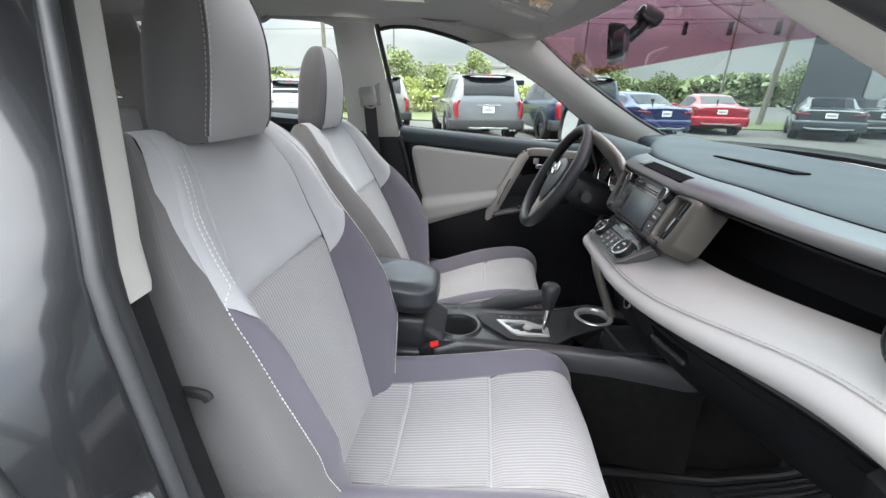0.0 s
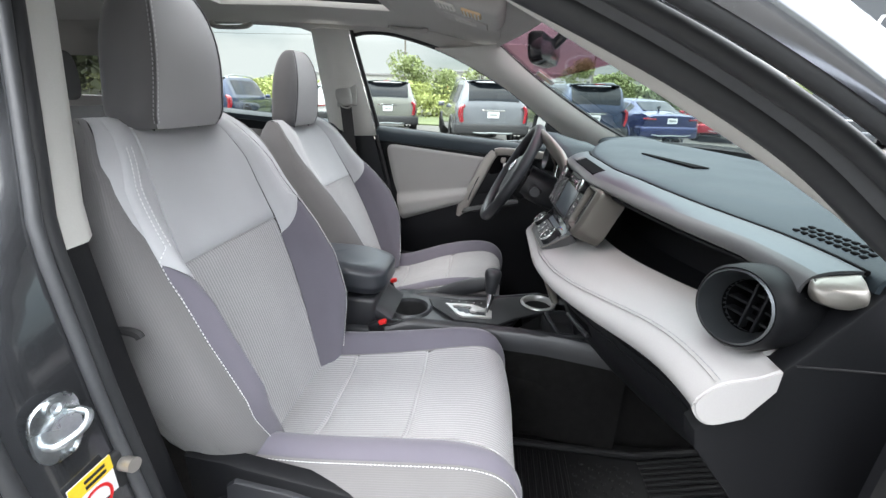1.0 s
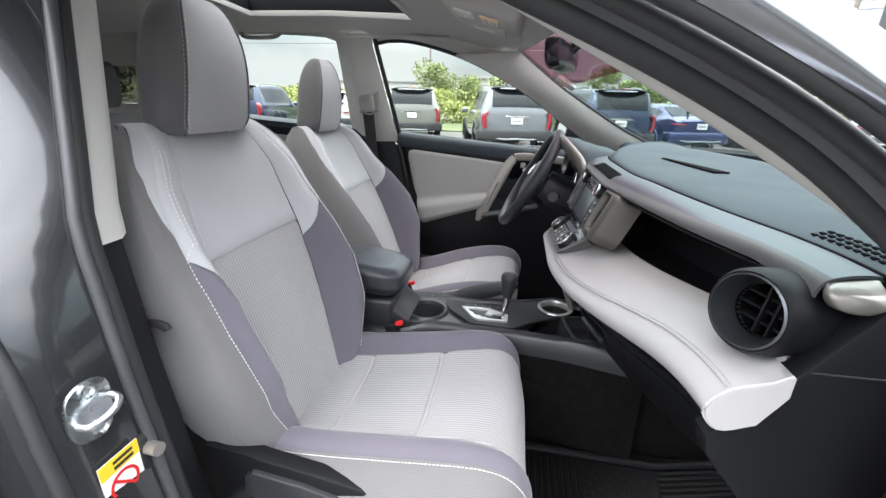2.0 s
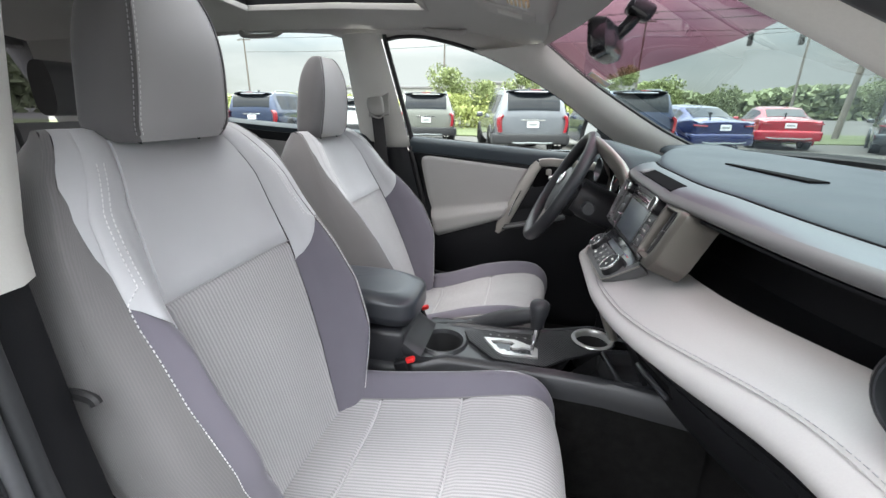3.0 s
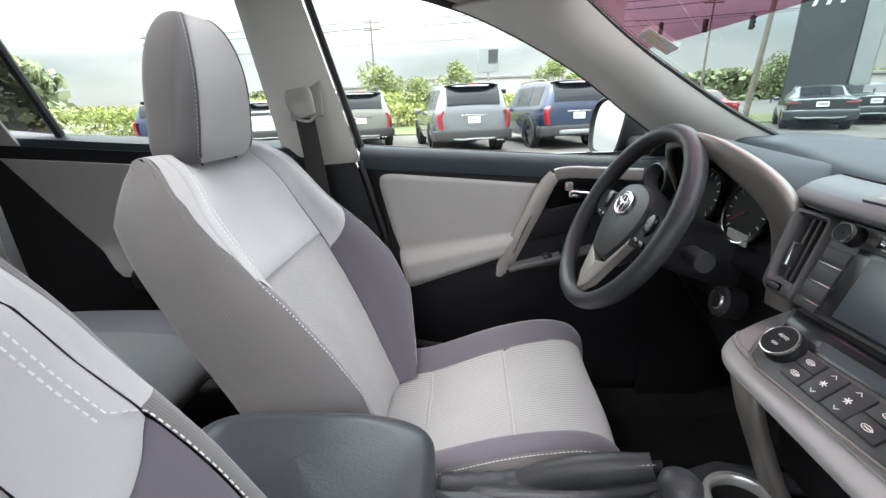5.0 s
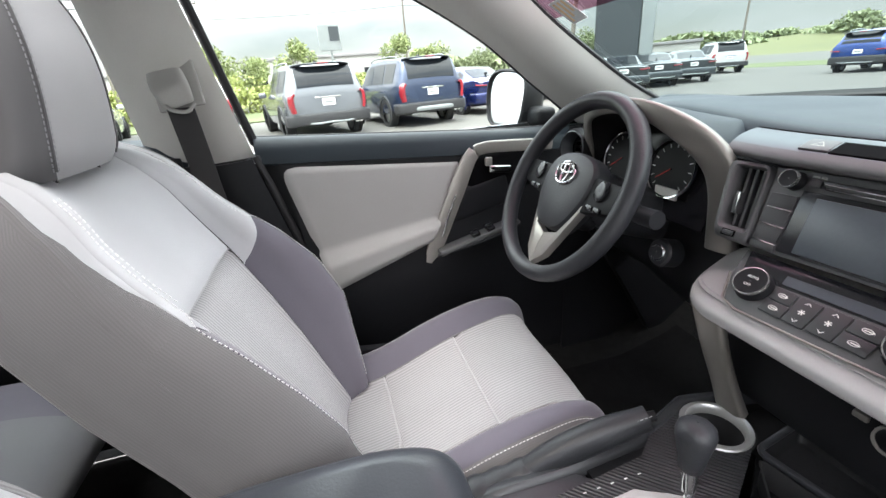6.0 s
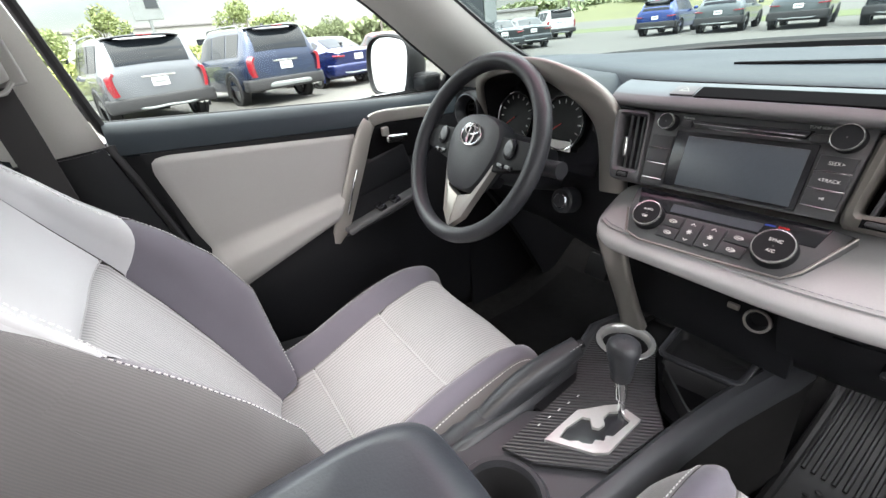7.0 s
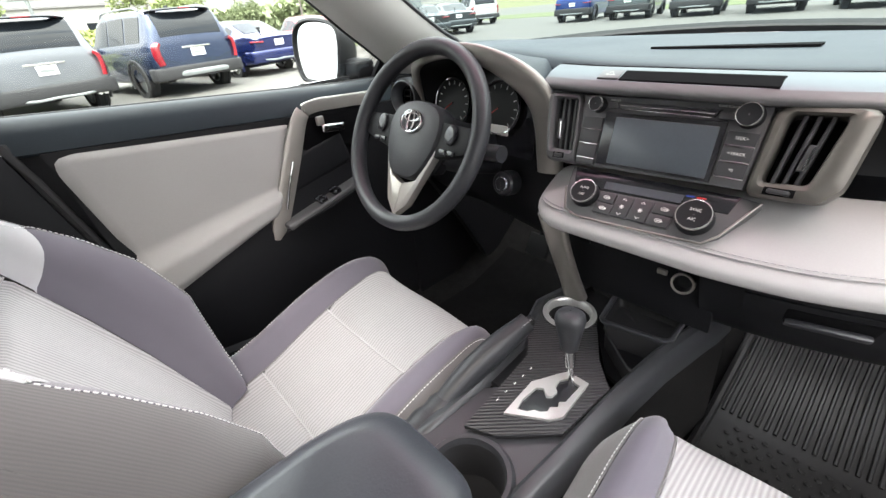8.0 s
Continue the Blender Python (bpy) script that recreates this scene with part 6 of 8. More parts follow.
for sgn in (1, -1):
    g = [[(x, CY + sgn * (side_y(z) - 0.03), z) for z in np.linspace(0.9, 1.52, 10)] for x in (-1.66, -1.72, -1.78, -1.86)]
    part("trim", thick(grid(g), 0.006), M_LINER, cp)
    g = [[(x, CY + sgn * (min(0.74, side_y(z) - 0.03)), z) for z in np.linspace(0.4, 1.262, 10)] for x in (-1.86, -2.1, -2.45)]
    part("cargo_side", thick(grid(g), 0.006), M_LINER, cp)
    g = [[(x, CY + sgn * (side_y(z) - 0.03), z) for z in np.linspace(1.42, 1.60, 5)] for x in (-1.64, -2.1, -2.45)]
    part("cargo_top", thick(grid(g), 0.006), M_LINER, cp)
    part("cargo_end", thick(grid([[(x, CY + sgn * (side_y(z) - 0.03), z) for z in np.linspace(1.19, 1.44, 6)] for x in (-2.25, -2.45)]), 0.006), M_LINER, cp)
    qp = np.array([(-1.86, CY + sgn * (side_y(1.42) + 0.0), 1.42), (-2.25, CY + sgn * side_y(1.42), 1.42)])
    qb = np.array([(-1.86, CY + sgn * side_y(1.20), 1.20), (-2.25, CY + sgn * side_y(1.26), 1.26)])
    wq = thing("window_5" if sgn > 0 else "window_6", "dark tinted cargo side window", "window", kind="structure")
    part("pane", sheet3(qp, qb, 4, t=0), G_PRIV, wq).visible_shadow = False
part("rear_header", rbox((0.10, 1.30, 0.14), (-2.38, CY, 1.575), 0.02, 2), M_LINER, cp)
tg = thing("tailgate", "tailgate with dark tinted rear window", "tailgate", kind="structure")
part("panel", thick(grid([[(-2.48, y, z) for y in np.linspace(-0.68, 0.74, 6)] for z in np.linspace(0.4, 1.14, 5)]), 0.02), M_LINER, tg)
part("pane", sheet3([(-2.48, y, 1.14) for y in np.linspace(-0.66, 0.72, 6)], [(-2.30, y, 1.54) for y in np.linspace(-0.58, 0.64, 6)], 4, t=0), G_PRIV, tg).visible_shadow = False

# roof lining with the sunroof opening
roof = thing("headliner", "grey cloth roof lining with open sunroof shade", "ceiling", kind="structure")


def roof_z(x, y):
    f = np.interp(x, [-2.4, -1.6, -0.9, -0.45, -0.21], [1.545, 1.565, 1.565, 1.545, 1.497])
    return float(f + 0.028 - 0.030 * ((y - CY) / 0.62) ** 2 * (1.0 + 0.4 * ((y - CY) / 0.62) ** 2))


def roof_half(x):
    z = float(np.interp(x, [-2.4, -1.45, -0.60, -0.48, -0.35, -0.21], [1.50, 1.515, 1.53, 1.515, 1.49, 1.470]))
    return side_y(z) - 0.015


def roof_patch(x0, x1, f0, f1, nx=16, ny=16):
    rows = []
    for x in np.linspace(x0, x1, nx):
        h = roof_half(x)
        a = CY - h if f0 is None else f0
        b = CY + h if f1 is None else f1
        rows.append([(x, y, roof_z(x, y)) for y in np.linspace(a, b, ny)])
    return rows


SX0, SX1, SY0, SY1 = -1.15, -0.56, -0.37, 0.43
liner_m = joined(thick(grid(roof_patch(SX1, -0.21, None, None, 12, 24)), 0.012), thick(grid(roof_patch(-2.4, SX0, None, None, 12, 24)), 0.012), thick(grid(roof_patch(SX0, SX1, None, SY0, 12, 8)), 0.012), thick(grid(roof_patch(SX0, SX1, SY1, None, 12, 8)), 0.012))
part("lining", liner_m, M_LINER, roof)
sr_line = [(x, y, roof_z(x, y) - 0.003) for x, y in [(SX1, SY0), (SX1, CY), (SX1, SY1), (-0.85, SY1), (SX0, SY1), (SX0, CY), (SX0, SY0), (-0.85, SY0)]]
part("sunroof_trim", sweep(np.array([p for k in range(8) for p in np.linspace(sr_line[k], sr_line[(k + 1) % 8], 5)[:-1]]), squircle(0.012, 0.010, 10, 3), closed=True), M_LINER, roof)
sf = part("sunroof_frame", joined(rbox((0.02, 0.84, 0.05), (SX1 + 0.01, CY, 1.60), 0.004, 2), rbox((0.02, 0.84, 0.05), (SX0 - 0.01, CY, 1.61), 0.004, 2), rbox((0.60, 0.02, 0.05), (-0.855, SY1 + 0.01, 1.60), 0.004, 2), rbox((0.60, 0.02, 0.05), (-0.855, SY0 - 0.01, 1.60), 0.004, 2)), M_BLACK, roof)
part("sunroof_glass", rbox((0.66, 0.88, 0.006), (-0.855, CY, 1.635), 0.002, 2), G_PRIV, roof, "dark sunroof glass").visible_shadow = False
part("wind_deflector", rbox((0.015, 0.70, 0.025), (SX1 - 0.03, CY, 1.605), 0.004, 2), M_BLACK, roof)
part("roof_skin", thick(grid([[(x, y, roof_z(x, y) + 0.045) for y in np.linspace(CY - 0.62, CY + 0.62, 8)] for x in np.linspace(SX1 + 0.03, -0.20, 4)]), 0.004), M_PAINT, roof)
part("roof_skin", thick(grid([[(x, y, roof_z(x, y) + 0.045) for y in np.linspace(CY - 0.62, CY + 0.62, 8)] for x in np.linspace(-2.4, SX0 - 0.03, 6)]), 0.004), M_PAINT, roof)
# rails between the roof lining and the windows, and the header over the windscreen
cr_x = np.concatenate([np.linspace(-1.66, -0.915, 16), np.linspace(-0.90, -0.77, 4), WIN_TOP[1:26, 0]])
lowz = np.concatenate([np.interp(np.linspace(1.66, 0.915, 16), -RT[:, 0][::1], RT[:, 1]), np.full(4, 1.512), WIN_TOP[1:26, 1]])
lo_l = np.array([(x, CY + side_y(z) - 0.012, z - 0.002) for x, z in zip(cr_x, lowz)])
hi_l = np.array([(x, CY + roof_half(min(x, -0.215)) - 0.004, roof_z(min(x, -0.215), CY + roof_half(min(x, -0.215))) + 0.004) for x in cr_x])
part("cant_rail", sheet3(lo_l, hi_l, 5, (0, -0.010, 0.0), 0.005), M_LINER, roof)
part("cant_rail", sheet3((lo_l * (1, -1, 1) + (0, 2 * CY, 0))[:18], (hi_l * (1, -1, 1) + (0, 2 * CY, 0))[:18], 5, (0, 0.010, 0.0), 0.005), M_LINER, roof)
hd_y = np.linspace(CY + 0.55, CY - 0.55, 14)
hd_b = np.array([(-0.225, y, roof_z(-0.225, y) + 0.002) for y in hd_y])
hd_f = np.array([(-0.212 + 0.13 * math.sin(math.pi * k / 13) - 0.004, y, 1.482 + 0.03 * math.sin(math.pi * k / 13) - 0.008) for k, y in enumerate(hd_y)])
part("header_trim", sheet3(hd_b, hd_f, 5, (0, 0, 0.004), 0.006), M_LINER, roof)
# overhead console, grab handle, mirror, visors
oh = thing("overhead_console", "grey overhead console with two map lamps", "overhead console")
omx = Matrix.Rotation(radians(15), 4, "Y")
part("body", rbox((0.18, 0.25, 0.045), (-0.295, 0.060, 1.506), 0.018, 4, omx, (1.06, 1.06)), M_LINER, oh)
for dx, dz, m_ in ((-0.278, 1.4795, M_AMBER), (-0.338, 1.4955, M_LENS)):
    lens = part("map_lamp", rbox((0.046, 0.066, 0.012), (dx, -0.004, dz), 0.005, 3, omx), m_, oh, "ribbed lamp lens")
    for k in range(5):
        part("lens_rib", rbox((0.002, 0.058, 0.003), (dx - 0.016 + 0.008 * k, -0.004, dz - 0.0065 - 0.0021 * (k - 2)), 0.0, 1, omx), M_PILLAR, lens)
part("compartment_lid", rbox((0.115, 0.095, 0.008), (-0.300, 0.125, 1.484), 0.006, 3, omx), M_LINER, oh)
part("label_plate", rbox((0.055, 0.040, 0.003), (-0.300, 0.122, 1.4795), 0.001, 1, omx), M_PILLAR, oh)
gh = thing("grab_handle", "grey folding grab handle above the driver window", "grab handle", "grab handles")
part("grip", sweep(curve_pts([(-0.605, 0.600, 1.538), (-0.585, 0.588, 1.525), (-0.54, 0.586, 1.521), (-0.495, 0.588, 1.518), (-0.475, 0.600, 1.525)], 20), squircle(0.010, 0.008, 12, 2.5)), M_LINER, gh)
for x in (-0.60, -0.48):
    part("mount", rbox((0.035, 0.03, 0.022), (x, 0.602, 1.538), 0.006, 2), M_LINER, gh)
gh2 = thing("grab_handle", "grey folding grab handle above the rear window", "grab handle", "grab handles")
part("grip", sweep(curve_pts([(-1.30, 0.600, 1.538), (-1.28, 0.586, 1.525), (-1.22, 0.584, 1.522), (-1.16, 0.586, 1.525), (-1.14, 0.600, 1.538)], 20), squircle(0.010, 0.008, 12, 2.5)), M_LINER, gh2)
mr = thing("rear_view_mirror", "black rear-view mirror on the windscreen", "mirror")
mm_ = basis((-0.30, -1, 0), (-0.10, 0, 1), (-0.110, 0.045, 1.410))
sh = squircle(0.118, 0.034, 40, 4)
part("housing", grid([np.hstack([sh * k, np.full((40, 1), z)]) for k, z in ((0.03, -0.03), (0.6, -0.028), (0.92, -0.018), (1.0, 0.0), (1.0, 0.006), (0.97, 0.010))], closed=True), M_GLOSSBLACK, mr).matrix_local = mm_
part("glass", slab(sh * 0.965, 0.002, Matrix.Translation((0, 0, 0.0085))), M_MIRROR, mr, "mirror glass").matrix_local = mm_
part("arm", tube(curve_pts([(-0.095, 0.042, 1.415), (-0.070, 0.03, 1.440), (-0.055, 0.03, 1.462)], 10), 0.012, 10), M_GLOSSBLACK, mr)
part("mount", rbox((0.05, 0.05, 0.03), (-0.055, 0.03, 1.462), 0.01, 3, Matrix.Rotation(radians(28), 4, "Y")), M_GLOSSBLACK, mr)
# driver's outside mirror
om = thing("side_mirror", "dark grey outside mirror on the driver door", "mirror")
om_m = basis((0.20, -1, 0), (0.20, 0, 1), (-0.005, 0.955, 1.190))
sh = curve_pts([(-0.105, 0.0), (-0.10, 0.062), (-0.05, 0.085), (0.04, 0.078), (0.085, 0.05), (0.09, -0.02), (0.075, -0.070), (0.0, -0.078), (-0.075, -0.068)], 60, True)
part("housing", grid([np.hstack([sh * k, np.full((len(sh), 1), z)]) for k, z in ((0.02, -0.11), (0.55, -0.10), (0.88, -0.065), (1.02, -0.02), (1.03, 0.004), (0.96, 0.008), (0.94, -0.004))], closed=True), M_BLACK, om).matrix_local = om_m
part("glass", slab(sh * 0.915, 0.003, Matrix.Translation((0, 0, -0.001))), M_MIRROR, om, "mirror glass reflecting the sky").matrix_local = om_m
part("foot", rbox((0.06, 0.12, 0.05), (0.05, 0.865, 1.145), 0.015, 3), M_BLACK, om)
part("sail", slab([(0.0, 0.0), (0.16, 0.0), (0.05, 0.115)], 0.012, basis((1, 0, 0), (0, -0.42, 1), (0.06, 0.80, 1.118))), M_BLACK, om)

# ---- passenger side: open door frame ----
AP = curve_pts([(-0.76, 1.488), (-0.60, 1.498), (-0.45, 1.480), (-0.30, 1.437), (-0.18, 1.388), (-0.057, 1.332), (0.043, 1.276), (0.121, 1.216), (0.20, 1.150), (0.26, 1.06), (0.28, 0.90)], 60)
frm = thing("door_frame", "dark grey painted door frame with rubber seals", "door frame", kind="structure")


def rail(y, dz=0.0, dx=0.0):
    return np.array([(x + dx, y - 0.10 * max(0, (1.3 - z)) * 0.5, z + dz) for x, z in AP])


part("pillar_trim", sheet3(np.array([np.interp(np.linspace(0, 1, 60), np.linspace(0, 1, len(WSR)), WSR[:, c]) for c in range(3)]).T[:46], np.array([np.interp(np.linspace(0.30, 0.86, 60), np.linspace(0, 1, len(AP)), rail(-0.648, -0.004)[:, c]) for c in range(3)]).T[:46], 8, (-0.015, 0.0, -0.020), 0.006), M_PILLAR, frm, "pale grey inner pillar trim")
part("head_trim", sheet3(rail(-0.648, -0.004)[:26], np.array([(p[0], CY - roof_half(min(-0.21, p[0])), roof_z(min(-0.21, p[0]), CY - roof_half(min(-0.21, p[0])))) for p in rail(-0.648)[:26]]), 6, (0, 0, -0.006), 0.005), M_LINER, frm)
part("inner_seal", tube(rail(-0.662, -0.006), 0.014, 12), M_SEAL, frm, "black rubber seal")
part("rubber_strip", sheet3(rail(-0.674, 0.0), rail(-0.702, 0.008), 6, (0, 0, 0.008), 0.003), M_RUBSTRIP, frm, "dark grey rubber strip")
part("groove_seal", tube(rail(-0.709, 0.006), 0.008, 10), M_SEAL, frm)
ff = np.clip((AP[:, 1] - 1.345) / 0.15, -0.6, 1.0)
fl_lo, fl_hi = rail(-0.727, 0.0085), rail(-0.730, 0.0165)
fl_lo[:, 2] -= 0.0055 * ff
fl_hi[:, 2] += 0.005 * ff
part("flange", sheet3(fl_lo, fl_hi, 7, (0, -0.003, 0), 0.003), M_PAINT, frm, "dark grey metallic flange")
part("second_groove_seal", tube(rail(-0.748, 0.012), 0.008, 10), M_SEAL, frm)
skin_top = rail(-0.763, 0.036)
skin_top[:, 2] += 0.022 * np.clip((AP[:, 1] - 1.345) / 0.15, -0.6, 1.0)
part("outer_skin", sheet3(rail(-0.757, 0.012), skin_top, 8, (0, -0.006, 0.0), 0.003), M_PAINT, frm, "outer pillar skin")
part("roof_edge", sheet3(skin_top, rail(-0.715, 0.066), 6, (0, -0.006, 0.008), 0.003), M_PAINT, frm)


def bsec(z):
    """Plan of the centre pillar at a height: from the cabin out to the rear door's skin."""
    k = (z - 0.9)
    sx = float(np.interp(z, [0.45, 0.7, 0.95, 1.2, 1.5], [0.075, 0.040, 0.0, -0.045, -0.105]))
    sy = float(np.interp(z, [0.45, 0.95, 1.15, 1.5], [-0.01, 0.0, 0.015, 0.125]))
    tw = float(smooth01((z - 1.0) / 0.25))
    return [(-0.80 + sx, -0.665 + sy), (-0.72 + sx, -0.620 + sy), (-0.685 + sx, -0.625 + sy), (-0.668 + sx, -0.650 + sy), (-0.660 + sx, -0.690 + sy), (-0.648 + sx, -0.700 + sy), (-0.645 + sx - 0.050 * tw, -0.800 + sy), (-0.660 + sx - 0.052 * tw, -0.818 + sy), (-0.70 + sx - 0.045 * tw, -0.822 + sy), (-0.715 + sx - 0.045 * tw, -0.83 + sy)]


zs = np.linspace(0.45, 1.50, 26)
# pillar face takes the body paint with its shade painted in
part("centre_pillar", grid([[(*p, z) for p in bsec(z)[4:]] for z in zs]), M_PAINTSHADED, frm, "grey painted pillar face with shade in its colour")
part("pillar_inner", thick(grid([[(-0.905, CY - side_y(z) + 0.030, z), (-0.87, CY - side_y(z) + 0.060, z), (bsec(z)[1][0], bsec(z)[1][1] + 0.002, z), (bsec(z)[2][0] + 0.004, bsec(z)[2][1] + 0.006, z), (bsec(z)[3][0] + 0.004, bsec(z)[3][1] + 0.010, z), (*bsec(z)[4], z)] for z in zs if z > 1.12]), 0.004), M_PILLAR, frm, "pale grey inner pillar trim")
part("pillar_strip", tube([(bsec(z)[5][0] + 0.004, bsec(z)[5][1] - 0.004, z) for z in zs], 0.007, 12), M_RUBSTRIP, frm, "dark grey rubber strip")
part("pillar_inner_lower", thick(grid([[(*p, z) for p in bsec(z)[:5]] for z in zs if z < 1.14]), 0.004), M_BLACK, frm)
part("pillar_seal", tube([(bsec(z)[4][0] + 0.004, bsec(z)[4][1] + 0.006, z) for z in zs], 0.011, 12), M_SEAL, frm, "black rubber seal")
part("pillar_second_seal", tube([(bsec(z)[6][0] - 0.004, bsec(z)[6][1] - 0.004, z) for z in zs], 0.008, 10), M_SEAL, frm)
part("sill", sweep([(-0.62, -0.76, 0.43), (0.30, -0.76, 0.43)], squircle(0.09, 0.05, 20, 4)), M_PAINT, frm)
part("sill_plate", rbox((0.90, 0.07, 0.006), (-0.16, -0.715, 0.482), 0.002, 1), M_BLACK, frm)
st = thing("door_striker", "zinc-plated door striker on the centre pillar", "door striker")
sm_ = basis((0, 1, 0), (0, 0, 1), (-0.643, -0.757, 0.965))
part("plate", slab(curve_pts([(-0.026, -0.016), (-0.022, 0.024), (0.0, 0.036), (0.022, 0.028), (0.026, 0.004), (0.016, -0.034), (-0.012, -0.036)], 40, True), 0.004, sm_ @ Matrix.Translation((0, 0, 0.005)), 0.001), M_ZINC, st)
part("loop", tube(curve_pts([sm_ @ Vector(v) for v in ((-0.016, -0.010, 0.0), (-0.015, -0.008, 0.018), (0.004, -0.002, 0.027), (0.019, 0.004, 0.022), (0.020, 0.008, 0.010), (0.012, 0.012, 0.004))], 30), 0.0042, 10), M_ZINC, st)
for v in ((0.0, 0.026), (0.004, -0.026)):
    part("screw", lathe([(0.009, 0.0), (0.009, 0.004), (0.006, 0.005), (0.004, 0.002), (0.001, 0.002)], 18, sm_ @ Matrix.Translation((*v, 0.005)), cap=False), M_ZINC, st)
sw = thing("door_switch", "black door contact switch on the centre pillar", "switch")
part("base", rbox((0.012, 0.030, 0.055), (-0.636, -0.712, 0.862), 0.005, 3), M_RUBBER, sw)
part("plunger", tube([(-0.635, -0.712, 0.870), (-0.612, -0.714, 0.872)], 0.009, 14), M_SATIN, sw)
lb = thing("warning_label", "white and yellow warning label on the centre pillar", "label")
lbm = basis((0, 0.82, 0), (0, 0, 0.82), (-0.632, -0.750, 0.858)) @ Matrix.Diagonal((0.85, 0.85, 1, 1))
part("paper", slab([(-0.030, -0.075), (0.030, -0.075), (0.030, 0.045), (-0.030, 0.045)], 0.001, lbm @ Matrix.Translation((0, 0, 0.0015))), M_WHITE, lb, flat=True)
part("band", slab([(-0.030, 0.022), (0.030, 0.022), (0.030, 0.045), (-0.030, 0.045)], 0.0008, lbm @ Matrix.Translation((0, 0, 0.0024))), M_YELLOW, lb, "yellow band", flat=True)
for k in range(2):
    part("text_bar", slab([(-0.010, -0.003), (0.020, -0.003), (0.020, 0.002), (-0.010, 0.002)], 0.0003, lbm @ Matrix.Translation((0, 0.038 - 0.009 * k, 0.0029))), M_RUBBER, lb, flat=True)
a40 = np.linspace(0, 2 * np.pi, 36, endpoint=False)
part("ban_sign", ringplate(np.stack([0.022 * np.cos(a40), 0.022 * np.sin(a40)], 1), np.stack([0.018 * np.cos(a40), 0.018 * np.sin(a40)], 1), 0.0006, lbm @ Matrix.Translation((0, -0.005, 0.0026))), M_RED, lb, "red prohibition ring", flat=True)
part("ban_bar", slab([(-0.019, -0.002), (0.019, -0.002), (0.019, 0.002), (-0.019, 0.002)], 0.0005, lbm @ Matrix.Translation((0, -0.005, 0.0026)) @ Matrix.Rotation(radians(-45), 4, "Z")), M_RED, lb, flat=True)
# rear door on the passenger side, and the belt beside the seat
rd2 = thing("door_3", "closed dark grey rear door", "door", kind="structure")
skin = []
for z in np.linspace(0.40, 1.14, 14):
    yb = -0.858 - 0.045 * math.sin(math.pi * np.clip((z - 0.35) / 0.85, 0, 1)) + 0.045 * max(0.0, (z - 0.90) / 0.24) ** 2
    sx = float(np.interp(z, [0.45, 0.7, 0.95, 1.2], [0.075, 0.04, 0.0, -0.04]))
    skin.append([(-0.715 + sx, yb + 0.045, z), (-0.700 + sx, yb + 0.020, z), (-0.703 + sx, yb + 0.004, z), (-0.725 + sx, yb, z), (-1.1, yb - 0.008, z), (-1.70, yb, z)])
part("skin", grid(skin), M_PAINT, rd2, "dark grey metallic skin")
part("frame", sheet3([(float(np.interp(z, [1.14, 1.5], [-0.75, -0.82])), CY - side_y(z) - 0.06, z) for z in np.linspace(1.14, 1.52, 8)], [(float(np.interp(z, [1.14, 1.5], [-0.84, -0.90])), CY - side_y(z) - 0.065, z) for z in np.linspace(1.14, 1.52, 8)], 5, None, 0.01), M_GLOSSBLACK, rd2, "gloss black window frame")
part("pane", sheet3([(x, CY - side_y(1.50) - 0.05, 1.50) for x in np.linspace(-0.90, -1.45, 6)], [(x, CY - side_y(1.16) - 0.05, 1.16) for x in np.linspace(-0.84, -1.55, 6)], 4, t=0), G_PRIV, rd2).visible_shadow = False
part("inner_panel", thick(grid([[(x, -0.69, z) for x in np.linspace(-1.72, -0.82, 8)] for z in np.linspace(0.45, 1.18, 6)]), 0.01), M_BLACK, rd2)
part("upper_frame", thick(grid([[(x, CY - side_y(z), z) for x in (-0.86, -1.3, -1.8)] for z in (1.50, 1.54, 1.57)]), 0.008), M_PAINT, rd2)
sb2 = thing("seat_belt", "dark seat belt webbing hanging beside the passenger seat", "seat belt", "seat belts")
part("webbing", sweep(curve_pts([(-0.80, -0.56, 1.30), (-0.775, -0.60, 1.10), (-0.74, -0.64, 0.85), (-0.70, -0.655, 0.55)], 20), [(-0.024, -0.0008), (0.024, -0.0008), (0.024, 0.0008), (-0.024, 0.0008)], up=(0.0, 1, -0.2)), M_BELT, sb2)
part("hook", tube(curve_pts([(-0.72, -0.61, 0.985), (-0.690, -0.612, 0.989), (-0.672, -0.612, 0.986), (-0.668, -0.612, 0.980)], 12), 0.006, 8), M_RUBBER, sb2)
